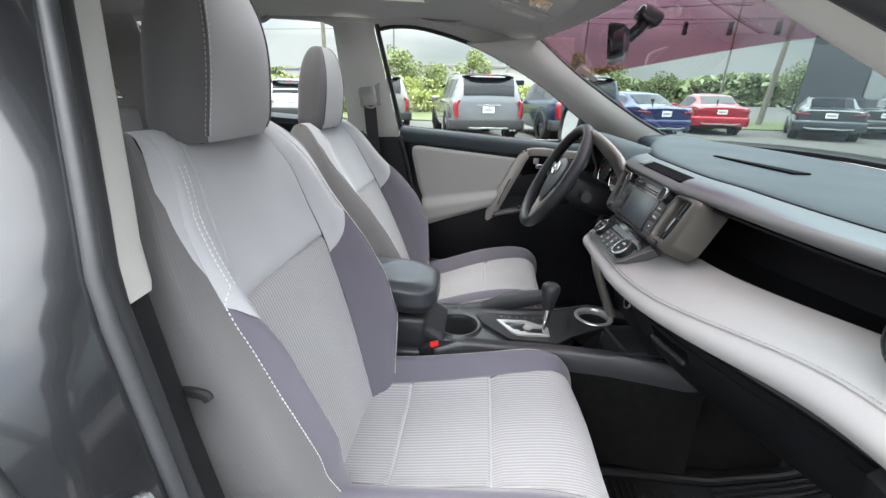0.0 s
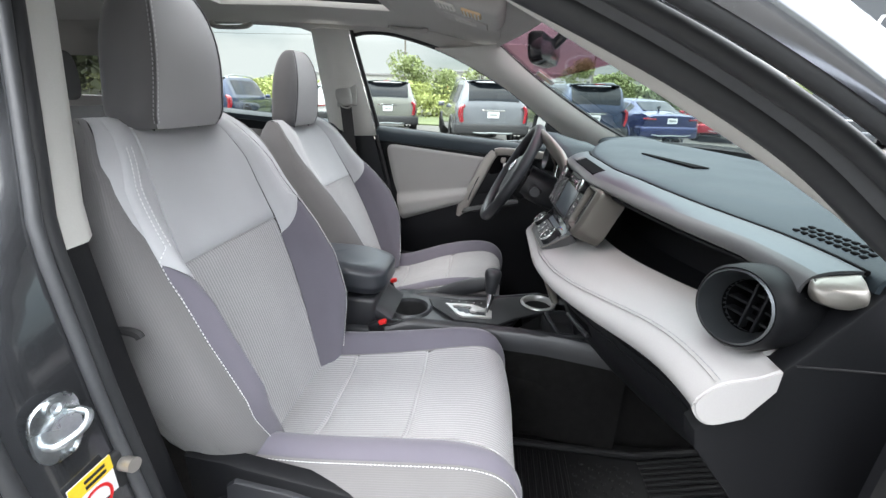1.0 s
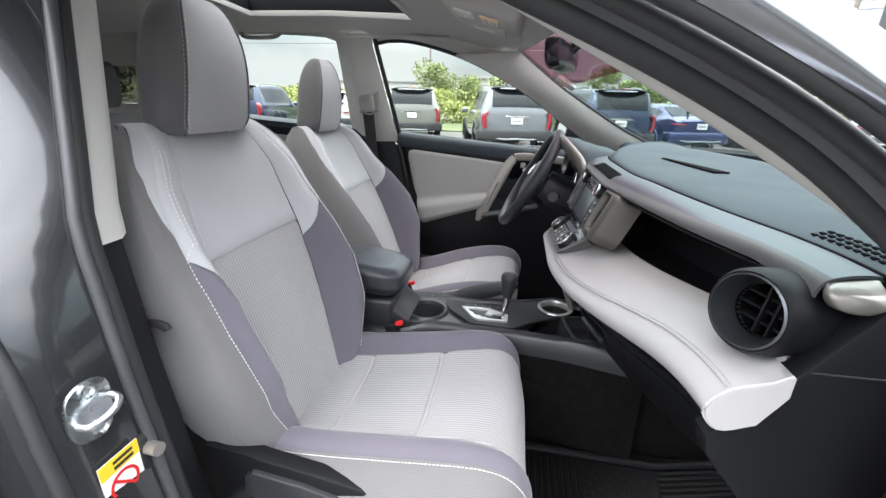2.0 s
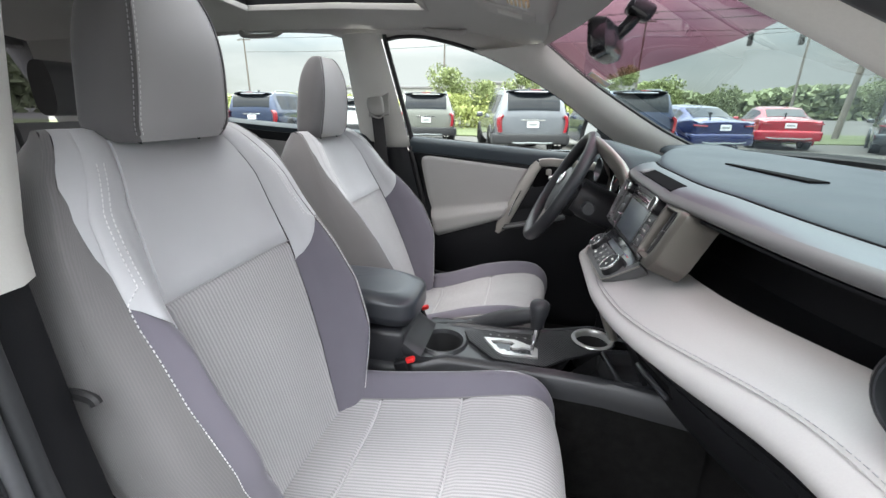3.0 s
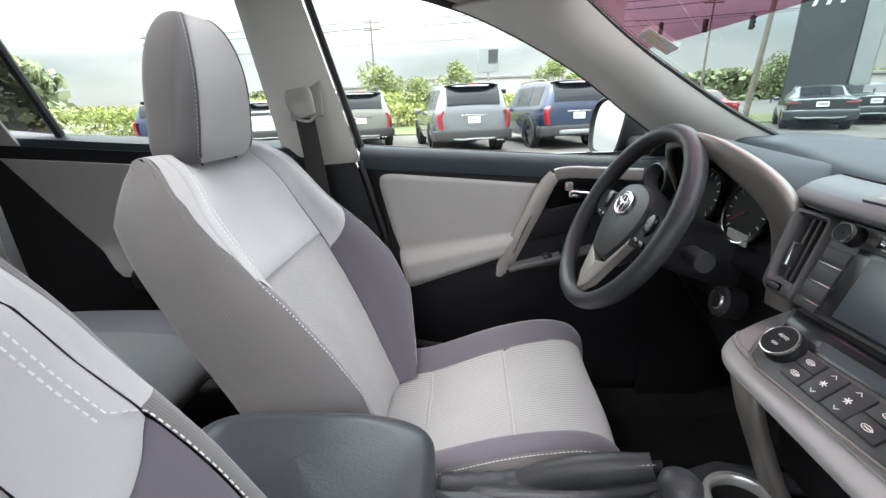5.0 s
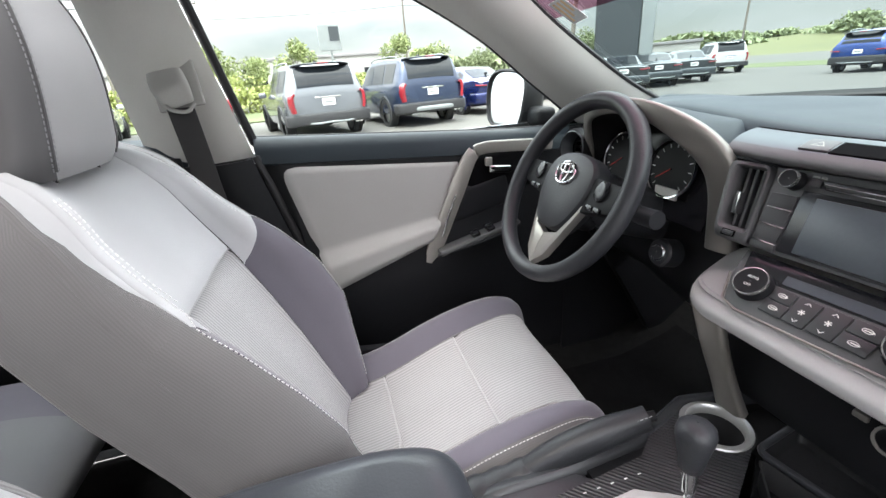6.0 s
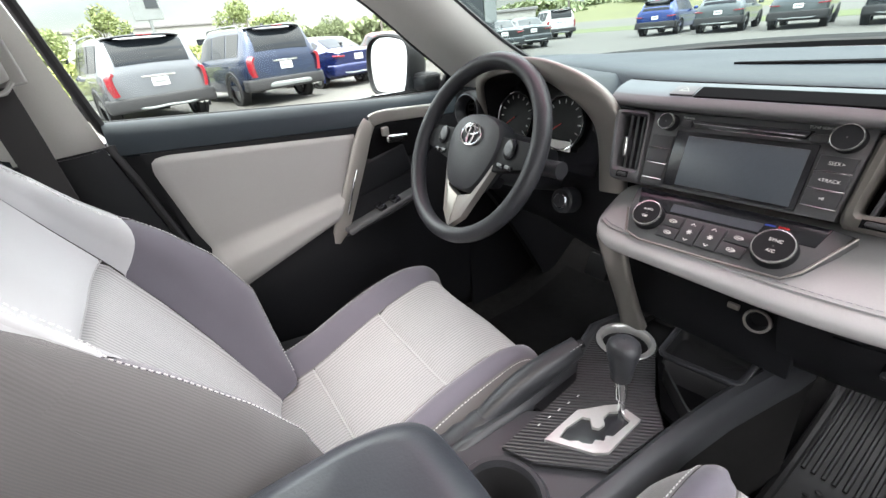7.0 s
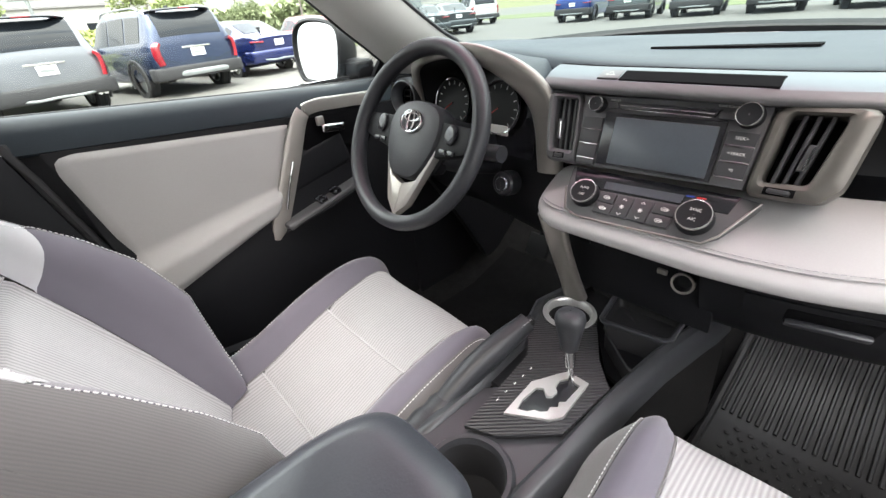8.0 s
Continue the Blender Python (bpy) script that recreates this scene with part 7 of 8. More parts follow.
# rear bench
rs = thing("rear_bench", "grey cloth rear bench seat", "seat")
for a, b in ((-0.58, 0.10), (0.115, 0.66)):
    part("bench_back", sweep([(-1.80, a, 0.90), (-1.80, b, 0.90)], curve_pts([(0.10, -0.33), (0.14, 0.0), (0.07, 0.29), (0.0, 0.31), (-0.05, 0.27), (-0.02, -0.33)], 40, True) * (-1, 1), up=(0, 0, 1)), M_MID, rs)
    part("bench_cushion", sweep([(-1.42, a, 0.66), (-1.42, b, 0.66)], squircle(0.32, 0.085, 36, 3.2), up=(0, 0, 1)), M_DARK, rs)
    lo_y, hi_y = (a + 0.13, b - 0.004) if a < 0 else (a + 0.004, b - 0.13)
    part("cushion_insert", sweep([(-1.418, lo_y, 0.664), (-1.418, hi_y, 0.664)], squircle(0.32, 0.086, 36, 3.2), up=(0, 0, 1)), M_BENCH, rs, "grey cloth insert")
    part("back_insert", sweep([(-1.794, lo_y, 0.90), (-1.794, hi_y, 0.90)], curve_pts([(0.10, -0.33), (0.14, 0.0), (0.07, 0.29), (0.0, 0.305), (-0.03, 0.25), (-0.02, -0.33)], 40, True) * (-1, 1), up=(0, 0, 1)), M_BENCH, rs, "grey cloth insert")
for y in (-0.34, 0.40, 0.05):
    rh = part("rear_headrest", sweep([(-1.87, y - 0.105, 1.335), (-1.87, y + 0.105, 1.335)], squircle(0.05, 0.090, 24, 2.8)), M_HEADSIDE, rs, "grey cloth rear headrest")
fa = thing("fold_armrest", "grey folded-down rear armrest", "armrest")
part("pad", sweep([(-1.52, 0.055, 0.845), (-1.10, 0.055, 0.835)], squircle(0.10, 0.045, 28, 3.2)), M_MID, fa)

# the passenger door, swung open about its front hinge
dr = thing("door_4", "open dark grey passenger door with light grey insert", "door", kind="structure", at=(0.30, -0.80, 0.0))
part("skin", thick(grid([[(x, -0.06 - 0.03 * math.sin(math.pi * (z - 0.3) / 0.9), z) for x in np.linspace(0.0, 1.05, 10)] for z in np.linspace(0.36, 1.12, 8)]), 0.01), M_PAINT, dr, "dark grey metallic skin")
part("panel", rbox((1.05, 0.05, 0.74), (0.525, 0.0, 0.74), 0.02, 3), M_BLACK, dr, "black lower panel")
part("insert", rbox((0.60, 0.02, 0.28), (0.62, 0.028, 0.93), 0.009, 3), M_DOORPAD, dr, "light grey cloth insert")
part("window_frame", tube(curve_pts([(0.02, 0.0, 1.11), (0.20, 0.03, 1.25), (0.50, 0.09, 1.42), (0.85, 0.12, 1.47), (1.02, 0.11, 1.42), (1.05, 0.0, 1.11)], 40), 0.022, 8), M_SEAL, dr)
part("pane", sheet3([(x, -0.01, 1.11) for x in (0.05, 0.3, 0.6, 0.9, 1.03)], [(0.10, 0.01, 1.16), (0.32, 0.05, 1.32), (0.6, 0.10, 1.43), (0.9, 0.12, 1.46), (1.0, 0.11, 1.42)], 4, t=0), G_CLEAR, dr).visible_shadow = False
dr.rotation_euler = (0, 0, radians(180 + 72))

# inspection sticker inside the windscreen's upper corner
sk = thing("windscreen_sticker", "white and orange paper sticker inside the windscreen", "sticker")
skm = basis((0.062, 0.003, -0.037), (-0.009, 0.038, -0.006), (-0.046, 0.562, 1.3735))
part("paper", slab([(-0.036, -0.020), (0.036, -0.020), (0.036, 0.020), (-0.036, 0.020)], 0.0006, skm), M_WHITE, sk, flat=True)
for k in range(3):
    part("text_bar", slab([(-0.030, -0.0025), (0.030 - 0.012 * k, -0.0025), (0.030 - 0.012 * k, 0.0025), (-0.030, 0.0025)], 0.0018, skm @ Matrix.Translation((0, 0.011 - 0.011 * k, 0.0006))), M_AMBER, sk, "faded orange bar", flat=True)


# ---- the lot outside ----
M_ASPHALT = mat("worn_asphalt", (0.100, 0.095, 0.087), 0.9, var=0.22, vscale=0.35, grain=45, bump=0.6, depth=0.008)
M_LINE = mat("white_road_paint", (0.62, 0.62, 0.60), 0.8, var=0.2, vscale=3, grain=60, bump=0.2)
M_GRASS = mat("mown_grass", (0.10, 0.12, 0.05), 0.95, var=0.35, vscale=0.5, grain=30, bump=1.0, depth=0.03)
M_FIELD = mat("meadow_hill", (0.115, 0.118, 0.048), 0.97, var=0.3, vscale=0.03, grain=0.8, bump=0.6, depth=0.2)
M_LEAF = mat("green_leaves", (0.23, 0.27, 0.115), 0.85, var=0.5, vscale=0.6, grain=5, bump=0)
M_LEAF2 = mat("dark_green_leaves", (0.19, 0.225, 0.115), 0.85, var=0.5, vscale=0.4, grain=4, bump=0)
# leaf green made paler, so the haze of distance lies in the colour
M_HAZELEAF = mat("hazed_distant_leaves", (0.27, 0.31, 0.18), 0.9, var=0.35, vscale=0.05, grain=0.6, bump=0)
M_HEDGE = mat("yellow_green_leaves", (0.29, 0.32, 0.11), 0.85, var=0.4, vscale=0.8, grain=6, bump=0)
M_BARK = mat("brown_bark", (0.10, 0.08, 0.06), 0.95, var=0.4, vscale=4, grain=40, bump=0.8, depth=0.02)
M_POLE = mat("weathered_pole_wood", (0.17, 0.15, 0.13), 0.9, var=0.25, vscale=3, grain=60, bump=0.5)
M_STEEL = mat("galvanised_pole", (0.30, 0.32, 0.32), 0.5, metal=0.6, var=0.12, vscale=2, grain=40, bump=0.1)
M_WALL = mat("pale_building_wall", (0.42, 0.41, 0.385), 0.85, var=0.1, vscale=0.6, grain=10, bump=0.2)
M_ROOFM = mat("grey_roofing", (0.25, 0.24, 0.24), 0.8, var=0.15, vscale=0.5, grain=10, bump=0.2)
M_PYLON = mat("charcoal_sign_panel", (0.045, 0.052, 0.058), 0.45, var=0.08, vscale=1, grain=30, bump=0)
M_GLASSDK = mat("dark_car_glass", (0.012, 0.015, 0.019), 0.06, var=0.1, bump=0, rvar=0.03, spec=0.35)
M_TAIL = mat("red_tail_lamp", (0.26, 0.008, 0.016), 0.15, var=0.2, vscale=8, bump=0, coat=1.0)
M_TYRE = mat("tyre_rubber", (0.020, 0.020, 0.020), 0.8, var=0.2, bump=0.3)
M_RIM = mat("alloy_rim", (0.45, 0.46, 0.47), 0.35, metal=0.9, var=0.1, bump=0)
M_CLAD = mat("black_body_cladding", (0.025, 0.025, 0.027), 0.6, var=0.15, bump=0.2)

ground = tagged(new("ground", thick(grid([[(x, y, 0.0) for y in (-400, -30, 60, 900)] for x in (-400, -30, 60, 900)]), 0.05)), "worn grey asphalt car lot reaching far out", "ground", kind="structure")
ground.data.materials.append(M_ASPHALT)


def paint(color, name, rough=0.25):
    return mat(name, color, rough, metal=0.5, var=0.05, vscale=0.7, grain=900, bump=0, coat=1.0, rvar=0.03)


wheel_cache = {}


def wheel_meshes(r, dark):
    if (r, dark) not in wheel_cache:
        tyre = lathe([(r * 0.66, -0.11), (r * 0.92, -0.12), (r, -0.09), (r, 0.09), (r * 0.92, 0.12), (r * 0.66, 0.11)], 28, Matrix.Rotation(radians(90), 4, "X"), cap=False)
        pieces = [lathe([(r * 0.68, -0.10), (r * 0.66, -0.112), (r * 0.61, -0.09), (r * 0.60, 0.05), (0.001, 0.05)], 28, Matrix.Rotation(radians(90), 4, "X"), cap=False)]
        for k in range(5):
            for dk in (-0.12, 0.12):
                m = Matrix.Rotation(radians(90), 4, "X") @ Matrix.Rotation(k * 2 * math.pi / 5 + dk, 4, "Z")
                b = rbox((r * 0.58, 0.030, 0.03), (r * 0.33, 0, -0.095), 0.006, 1)
                b.transform(m)
                pieces.append(b)
        hubc = lathe([(r * 0.14, -0.115), (0.001, -0.12)], 16, Matrix.Rotation(radians(90), 4, "X"), cap=False)
        wheel_cache[(r, dark)] = (tyre, joined(*pieces, hubc))
    return wheel_cache[(r, dark)]


SUV = dict(L=4.98, hw=0.985, st=[(0.0, 0.90, 0.50, 1.02, 1.03, 0.70), (0.06, 0.955, 0.46, 1.06, 1.40, 0.70), (0.20, 0.975, 0.42, 1.09, 1.66, 0.70), (0.42, 0.985, 0.36, 1.10, 1.735, 0.70), (1.4, 0.99, 0.32, 1.08, 1.765, 0.71), (2.4, 0.99, 0.32, 1.06, 1.745, 0.70), (2.95, 0.99, 0.32, 1.05, 1.60, 0.67), (3.50, 0.985, 0.32, 1.04, 1.08, 0.66), (4.3, 0.965, 0.34, 1.00, 1.03, 0.6), (4.8, 0.90, 0.40, 0.88, 0.90, 0.5), (4.98, 0.70, 0.48, 0.72, 0.73, 0.4)], wx=(1.03, 3.93), wr=0.385)
SEDAN = dict(L=4.65, hw=0.90, st=[(0.0, 0.80, 0.48, 0.96, 0.97, 0.66), (0.06, 0.86, 0.40, 1.0, 1.015, 0.66), (0.35, 0.89, 0.30, 1.01, 1.04, 0.62), (0.62, 0.90, 0.26, 1.0, 1.10, 0.58), (1.25, 0.90, 0.24, 0.97, 1.385, 0.55), (2.0, 0.90, 0.24, 0.95, 1.44, 0.56), (2.55, 0.90, 0.24, 0.94, 1.40, 0.55), (3.25, 0.895, 0.24, 0.93, 0.965, 0.6), (4.1, 0.87, 0.26, 0.86, 0.89, 0.55), (4.5, 0.80, 0.34, 0.72, 0.74, 0.45), (4.65, 0.62, 0.42, 0.60, 0.61, 0.4)], wx=(0.98, 3.68), wr=0.335)
SMALLSUV = dict(L=4.4, hw=0.92, st=[(0.0, 0.84, 0.48, 0.98, 0.99, 0.64), (0.06, 0.89, 0.44, 1.02, 1.28, 0.62), (0.28, 0.91, 0.38, 1.04, 1.52, 0.62), (0.55, 0.92, 0.32, 1.04, 1.60, 0.62), (1.3, 0.92, 0.28, 1.02, 1.64, 0.63), (2.1, 0.92, 0.28, 1.0, 1.62, 0.62), (2.6, 0.92, 0.28, 0.99, 1.50, 0.60), (3.15, 0.915, 0.28, 0.98, 1.02, 0.62), (3.9, 0.89, 0.30, 0.92, 0.95, 0.55), (4.25, 0.83, 0.36, 0.80, 0.82, 0.45), (4.4, 0.64, 0.44, 0.66, 0.67, 0.4)], wx=(0.90, 3.50), wr=0.35)


def vehicle(name, spec, body_m, at, heading, label, category, front_lamps=False, silver_bumper=False, cladding=True, rails=True):
    """A parked vehicle: local x runs from its tail to its nose. heading: degrees of its nose from +x."""
    v = thing(name, label, category, "parked vehicles")
    st_ = np.array(spec["st"])
    xs_ = np.unique(np.concatenate([np.linspace(0, 0.5, 9), np.linspace(0.5, spec["L"], 34)]))
    S = lambda x: [np.interp(x, st_[:, 0], st_[:, k]) for k in range(1, 6)]

    def belt_point(x, f, s, off=0.0):
        hw, zb, zbelt, zr, rh = S(x)
        p0, p1 = np.array((hw * 0.965, zbelt)), np.array((rh + 0.03, zr - 0.03))
        q = p0 + (p1 - p0) * f
        return np.array((x, s * (q[0] + off), q[1]))

    rows = []
    for x in xs_:
        hw, zb, zbelt, zr, rh = S(x)
        h = zr - zbelt
        pts = [(0.0, zb), (hw * 0.80, zb), (hw * 0.95, zb + 0.06), (hw * 0.985, zb + 0.20), (hw, 0.5 * (zb + zbelt) + 0.04), (hw * 0.985, zbelt - 0.06), (hw * 0.965, zbelt), (rh + 0.03 + (hw * 0.965 - rh - 0.03) * 0.5, zbelt + (h - 0.03) * 0.5), (rh + 0.03, zr - 0.03), (rh - 0.05, zr), (0.0, zr + 0.018)]
        pts = np.array(pts)
        rows.append([(x, y, z) for y, z in pts] + [(x, -y, z) for y, z in pts[-2:0:-1]])
    body = part("body", grid(rows, closed=True, cap=True), body_m, v)
    roof0 = 0.42 if spec is SUV else (0.62 if spec is SEDAN else 0.5)
    tail_x = [x for x in np.linspace(0.030 if spec is not SEDAN else 0.60, 0.235 if spec is SUV else (0.30 if spec is SMALLSUV else 1.15), 6)]
    # rear window lies on the tail's slope
    rw = []
    for x in tail_x:
        hw, zb, zbelt, zr, rh = S(x)
        rw.append([(x - 0.008, y, zr + 0.018 * (1 - (y / rh) ** 2) + 0.006) for y in np.linspace(-(rh - 0.03), rh - 0.03, 10)])
    part("rear_window", thick(grid(rw), 0.006), M_GLASSDK, v, "dark rear window")
    fx = [x for x in np.linspace(*( (2.55, 3.40) if spec is SUV else (2.62, 3.18) if spec is SEDAN else (2.2, 3.05)), 6)]
    part("windscreen", thick(grid([[(x, y, S(x)[3] + 0.018 * (1 - (y / S(x)[4]) ** 2) + 0.006) for y in np.linspace(-(S(x)[4] - 0.04), S(x)[4] - 0.04, 8)] for x in fx]), 0.006), M_GLASSDK, v, "dark windscreen")
    spans = {id(SUV): ((0.45, 1.12), (1.20, 2.02), (2.10, 2.95)), id(SEDAN): ((1.0, 1.28), (1.34, 1.95), (2.03, 2.75)), id(SMALLSUV): ((0.52, 1.0), (1.08, 1.72), (1.80, 2.6))}[id(spec)]
    for s in (-1, 1):
        for a, b in spans:
            part("side_window", thick(grid([[belt_point(x, f, s, 0.008) for f in np.linspace(0.10, 0.86, 5)] for x in np.linspace(a, b, 8)]), 0.004), M_GLASSDK, v, "dark side window")
        tl = []
        hw, zb, zbelt, zr, rh = S(0.04)
        zt = 1.12 if spec is SUV else 0.98
        zl = 0.70 if spec is SUV else 0.80
        if spec is SUV:
            me = sweep(curve_pts([(0.010, s * 0.80, 1.11), (-0.012, s * 0.865, 1.04), (-0.008, s * 0.872, 0.86), (0.0, s * 0.845, 0.70)], 16), squircle(0.040, 0.085, 12, 4), up=(1, s * 0.5, 0))
        else:
            me = sweep(curve_pts([(0.0, s * (hw - 0.30), zt - 0.10), (-0.006, s * (hw - 0.12), zt - 0.09), (0.09, s * (hw + 0.012), zt - 0.08)], 12), squircle(0.06, 0.025, 12, 3), up=(0, 0, 1))
        part("tail_lamp", me, M_TAIL, v, "red tail lamp")
        if front_lamps or True:
            L = spec["L"]
            part("head_lamp", rbox((0.18, 0.30, 0.10), (L - 0.30, s * (S(L - 0.3)[0] - 0.17), S(L - 0.3)[2] - 0.10), 0.04, 3), M_LENS, v, "clear head lamp")
        part("wing_mirror", rbox((0.12, 0.20, 0.14), ((3.0 if spec is SUV else 2.75 if spec is SEDAN else 2.6), s * (spec["hw"] + 0.09), 1.10 if spec is not SEDAN else 1.0), 0.04, 3), body_m, v)
        for x in spec["wx"]:
            ty, rm = wheel_meshes(spec["wr"], 0)
            w = part("wheel", ty, M_TYRE, v)
            w.matrix_local = Matrix.Translation((x, s * (spec["hw"] - 0.115), spec["wr"])) @ (Matrix.Identity(4) if s < 0 else Matrix.Rotation(math.pi, 4, "Z"))
            part("rim", rm, M_RIM, w, "alloy rim")
            ring_a = np.linspace(-0.35, math.pi + 0.35, 24)
            arch_p = np.stack([x + (spec["wr"] + 0.045) * np.cos(ring_a), np.full(24, s * (spec["hw"] + 0.002)), spec["wr"] + (spec["wr"] + 0.045) * np.sin(ring_a)], 1)
            part("wheel_arch", sweep(arch_p, squircle(0.035, 0.022, 8, 3), up=(0, 1, 0)), M_CLAD if cladding else body_m, v)
            part("arch_shade", lathe([(spec["wr"] + 0.035, 0.0), (spec["wr"] + 0.035, 0.05), (0.001, 0.05)], 24, Matrix.Translation((x, s * (spec["hw"] - 0.04), spec["wr"])) @ Matrix.Rotation(radians(90 * s), 4, "X"), cap=False), M_RUBBER, v)
        if rails:
            part("roof_rail", tube(curve_pts([(0.55, s * (S(0.6)[4] - 0.01), S(0.6)[3] - 0.01), (0.75, s * (S(0.8)[4] - 0.01), S(0.8)[3] + 0.045), (1.6, s * (S(1.6)[4] - 0.01), S(1.6)[3] + 0.045), (2.4, s * (S(2.4)[4] - 0.01), S(2.4)[3] + 0.04), (2.6, s * (S(2.6)[4] - 0.01), S(2.6)[3] - 0.01)], 20), 0.018, 8), M_STEEL, v)
        part("rear_reflector", rbox((0.03, 0.06, 0.16), (0.012 if spec is SUV else 0.02, s * (spec["hw"] - 0.17), 0.56), 0.01, 2), M_TAIL, v)
        if spec is SUV:
            for q in range(2):
                part("exhaust_tip", tube([(0.10, -0.62 - 0.10 * q, 0.40), (-0.035, -0.62 - 0.10 * q, 0.40)], 0.038, 14), M_CHROME, v) if s < 0 else None
            part("badge_bar", rbox((0.006, 0.62, 0.03), (-0.006, 0, 1.0), 0.002, 1), M_CHROME, v) if s > 0 else None
    part("rear_bumper", sweep(curve_pts([(0.30, spec["hw"] + 0.0, 0.52), (0.06, spec["hw"] - 0.04, 0.52), (-0.035, spec["hw"] * 0.62, 0.53), (-0.05, 0, 0.53), (-0.035, -spec["hw"] * 0.62, 0.53), (0.06, -spec["hw"] + 0.04, 0.52), (0.30, -spec["hw"], 0.52)], 40), squircle(0.045, 0.13 if spec is SUV else 0.15, 14, 3.5)), M_CLAD if cladding else body_m, v, "lower bumper")
    if silver_bumper:
        part("skid_plate", sweep(curve_pts([(-0.02, 0.80, 0.50), (-0.085, 0.4, 0.50), (-0.09, 0, 0.50), (-0.085, -0.4, 0.50), (-0.02, -0.80, 0.50)], 24), squircle(0.02, 0.055, 10, 3)), M_STEEL, v, "silver skid plate")
    else:
        part("skid_trim", sweep(curve_pts([(-0.06, 0.62, 0.46), (-0.092, 0.35, 0.43), (-0.095, 0, 0.44), (-0.092, -0.35, 0.43), (-0.06, -0.62, 0.46)], 24), squircle(0.012, 0.022, 10, 3)), M_STEEL, v)
    pz = 0.89 if spec is SUV else 0.84
    pl = part("number_plate", rbox((0.012, 0.31, 0.155), (-0.012, 0, pz), 0.004, 1), M_WHITE, v, "white plate with a grey bar")
    part("bar", rbox((0.003, 0.22, 0.05), (-0.0195, 0, pz), 0, 1), M_STEEL, pl, flat=True)
    if spec is not SEDAN:
        hz = S(0.42)[3]
        part("roof_spoiler", sweep(curve_pts([(0.34, 0.64, hz - 0.035), (0.12, 0.40, hz - 0.012), (0.09, 0, hz - 0.005), (0.12, -0.40, hz - 0.012), (0.34, -0.64, hz - 0.035)], 20), squircle(0.10, 0.022, 10, 3), up=(0, 0, 1)), M_GLASSDK, v, "black roof spoiler")
        part("brake_lamp", rbox((0.02, 0.26, 0.022), (0.0, 0, hz - 0.005), 0.004, 2), M_TAIL, v)
        part("rear_wiper", tube([(0.02, 0.0, 1.115), (0.055, -0.30, 1.19)], 0.010, 6), M_RUBBER, v)
    part("fin_aerial", rbox((0.16, 0.03, 0.06), (0.75, 0, S(0.75)[3] + 0.045), 0.012, 2), M_CLAD, v)
    v.matrix_basis = pose(*at, 0, 0, heading)
    return v


C_SILVER = paint((0.17, 0.18, 0.20), "silver_blue_paint")
C_BLUE = paint((0.018, 0.034, 0.078), "steel_blue_paint")
C_NAVY = paint((0.012, 0.022, 0.11), "deep_blue_paint")
C_BEIGE = paint((0.20, 0.205, 0.18), "pale_champagne_paint")
C_WHITE = mat("white_car_paint", (0.52, 0.52, 0.515), 0.25, var=0.03, bump=0, coat=1.0)
C_RED = paint((0.42, 0.012, 0.03), "red_paint")
C_DKGREY = paint((0.045, 0.055, 0.062), "charcoal_paint")
C_MIDBLUE = paint((0.015, 0.05, 0.22), "bright_blue_paint")
C_GREY = paint((0.12, 0.14, 0.15), "mid_grey_paint")

vehicle("parked_suv", SUV, C_SILVER, (-0.28, 10.50, 0), 103, "silver-blue parked SUV seen from behind", "car")
vehicle("parked_suv", SUV, C_BLUE, (2.40, 10.95, 0), 102, "steel-blue parked SUV with silver rear bumper", "car", silver_bumper=True)
vehicle("parked_suv", SUV, C_BEIGE, (-3.75, 13.0, 0), 105, "pale champagne parked SUV", "car")
vehicle("parked_suv", SMALLSUV, C_WHITE, (-7.1, 13.8, 0), 105, "white parked SUV behind the window", "car")
vehicle("parked_suv", SUV, C_BLUE, (-10.2, 13.0, 0), 98, "blue parked SUV beyond the rear window", "car")
vehicle("parked_sedan", SEDAN, C_NAVY, (4.85, 12.2, 0), 105, "deep blue parked sedan beside an SUV", "car", cladding=False, rails=False)
vehicle("parked_sedan", SEDAN, C_RED, (7.9, 15.2, 0), 80, "red parked sedan seen through the windscreen", "car", cladding=False, rails=False)
vehicle("parked_sedan", SEDAN, C_DKGREY, (10.6, 14.0, 0), 60, "charcoal parked sedan seen from behind", "car", cladding=False, rails=False)
vehicle("parked_sedan", SEDAN, C_DKGREY, (13.4, 15.4, 0), 60, "charcoal parked sedan seen from behind", "car", cladding=False, rails=False)
vehicle("parked_sedan", SEDAN, C_DKGREY, (15.8, 16.0, 0), 60, "charcoal parked sedan seen from behind", "car", cladding=False, rails=False)
vehicle("parked_suv", SUV, C_WHITE, (22.8, 20.5, 0), 60, "white parked SUV near the grass", "car")
for k, (c, lab) in enumerate(((C_MIDBLUE, "bright blue parked small SUV"), (C_GREY, "grey parked small SUV"), (C_GREY, "grey parked small SUV"), (C_DKGREY, "charcoal parked small SUV"), (C_GREY, "grey parked small SUV"), (C_WHITE, "white parked small SUV"))):
    vehicle("parked_suv", SMALLSUV, c, (20.6, 12.8 - 2.85 * k, 0), 12, lab + " in a row", "car")
for x, y0, y1 in ((0.85, 10.8, 16), (3.65, 10.8, 16), (-2.2, 10.8, 16), (-5.5, 12, 17), (6.4, 12, 17)):
    ln = tagged(new("road_marking", rbox((0.10, y1 - y0, 0.008), (x, 0.5 * (y0 + y1), 0.005), 0, 1)), "worn white parking line on the asphalt", "road marking", "parking lines", "structure")
    ln.data.materials.append(M_LINE)
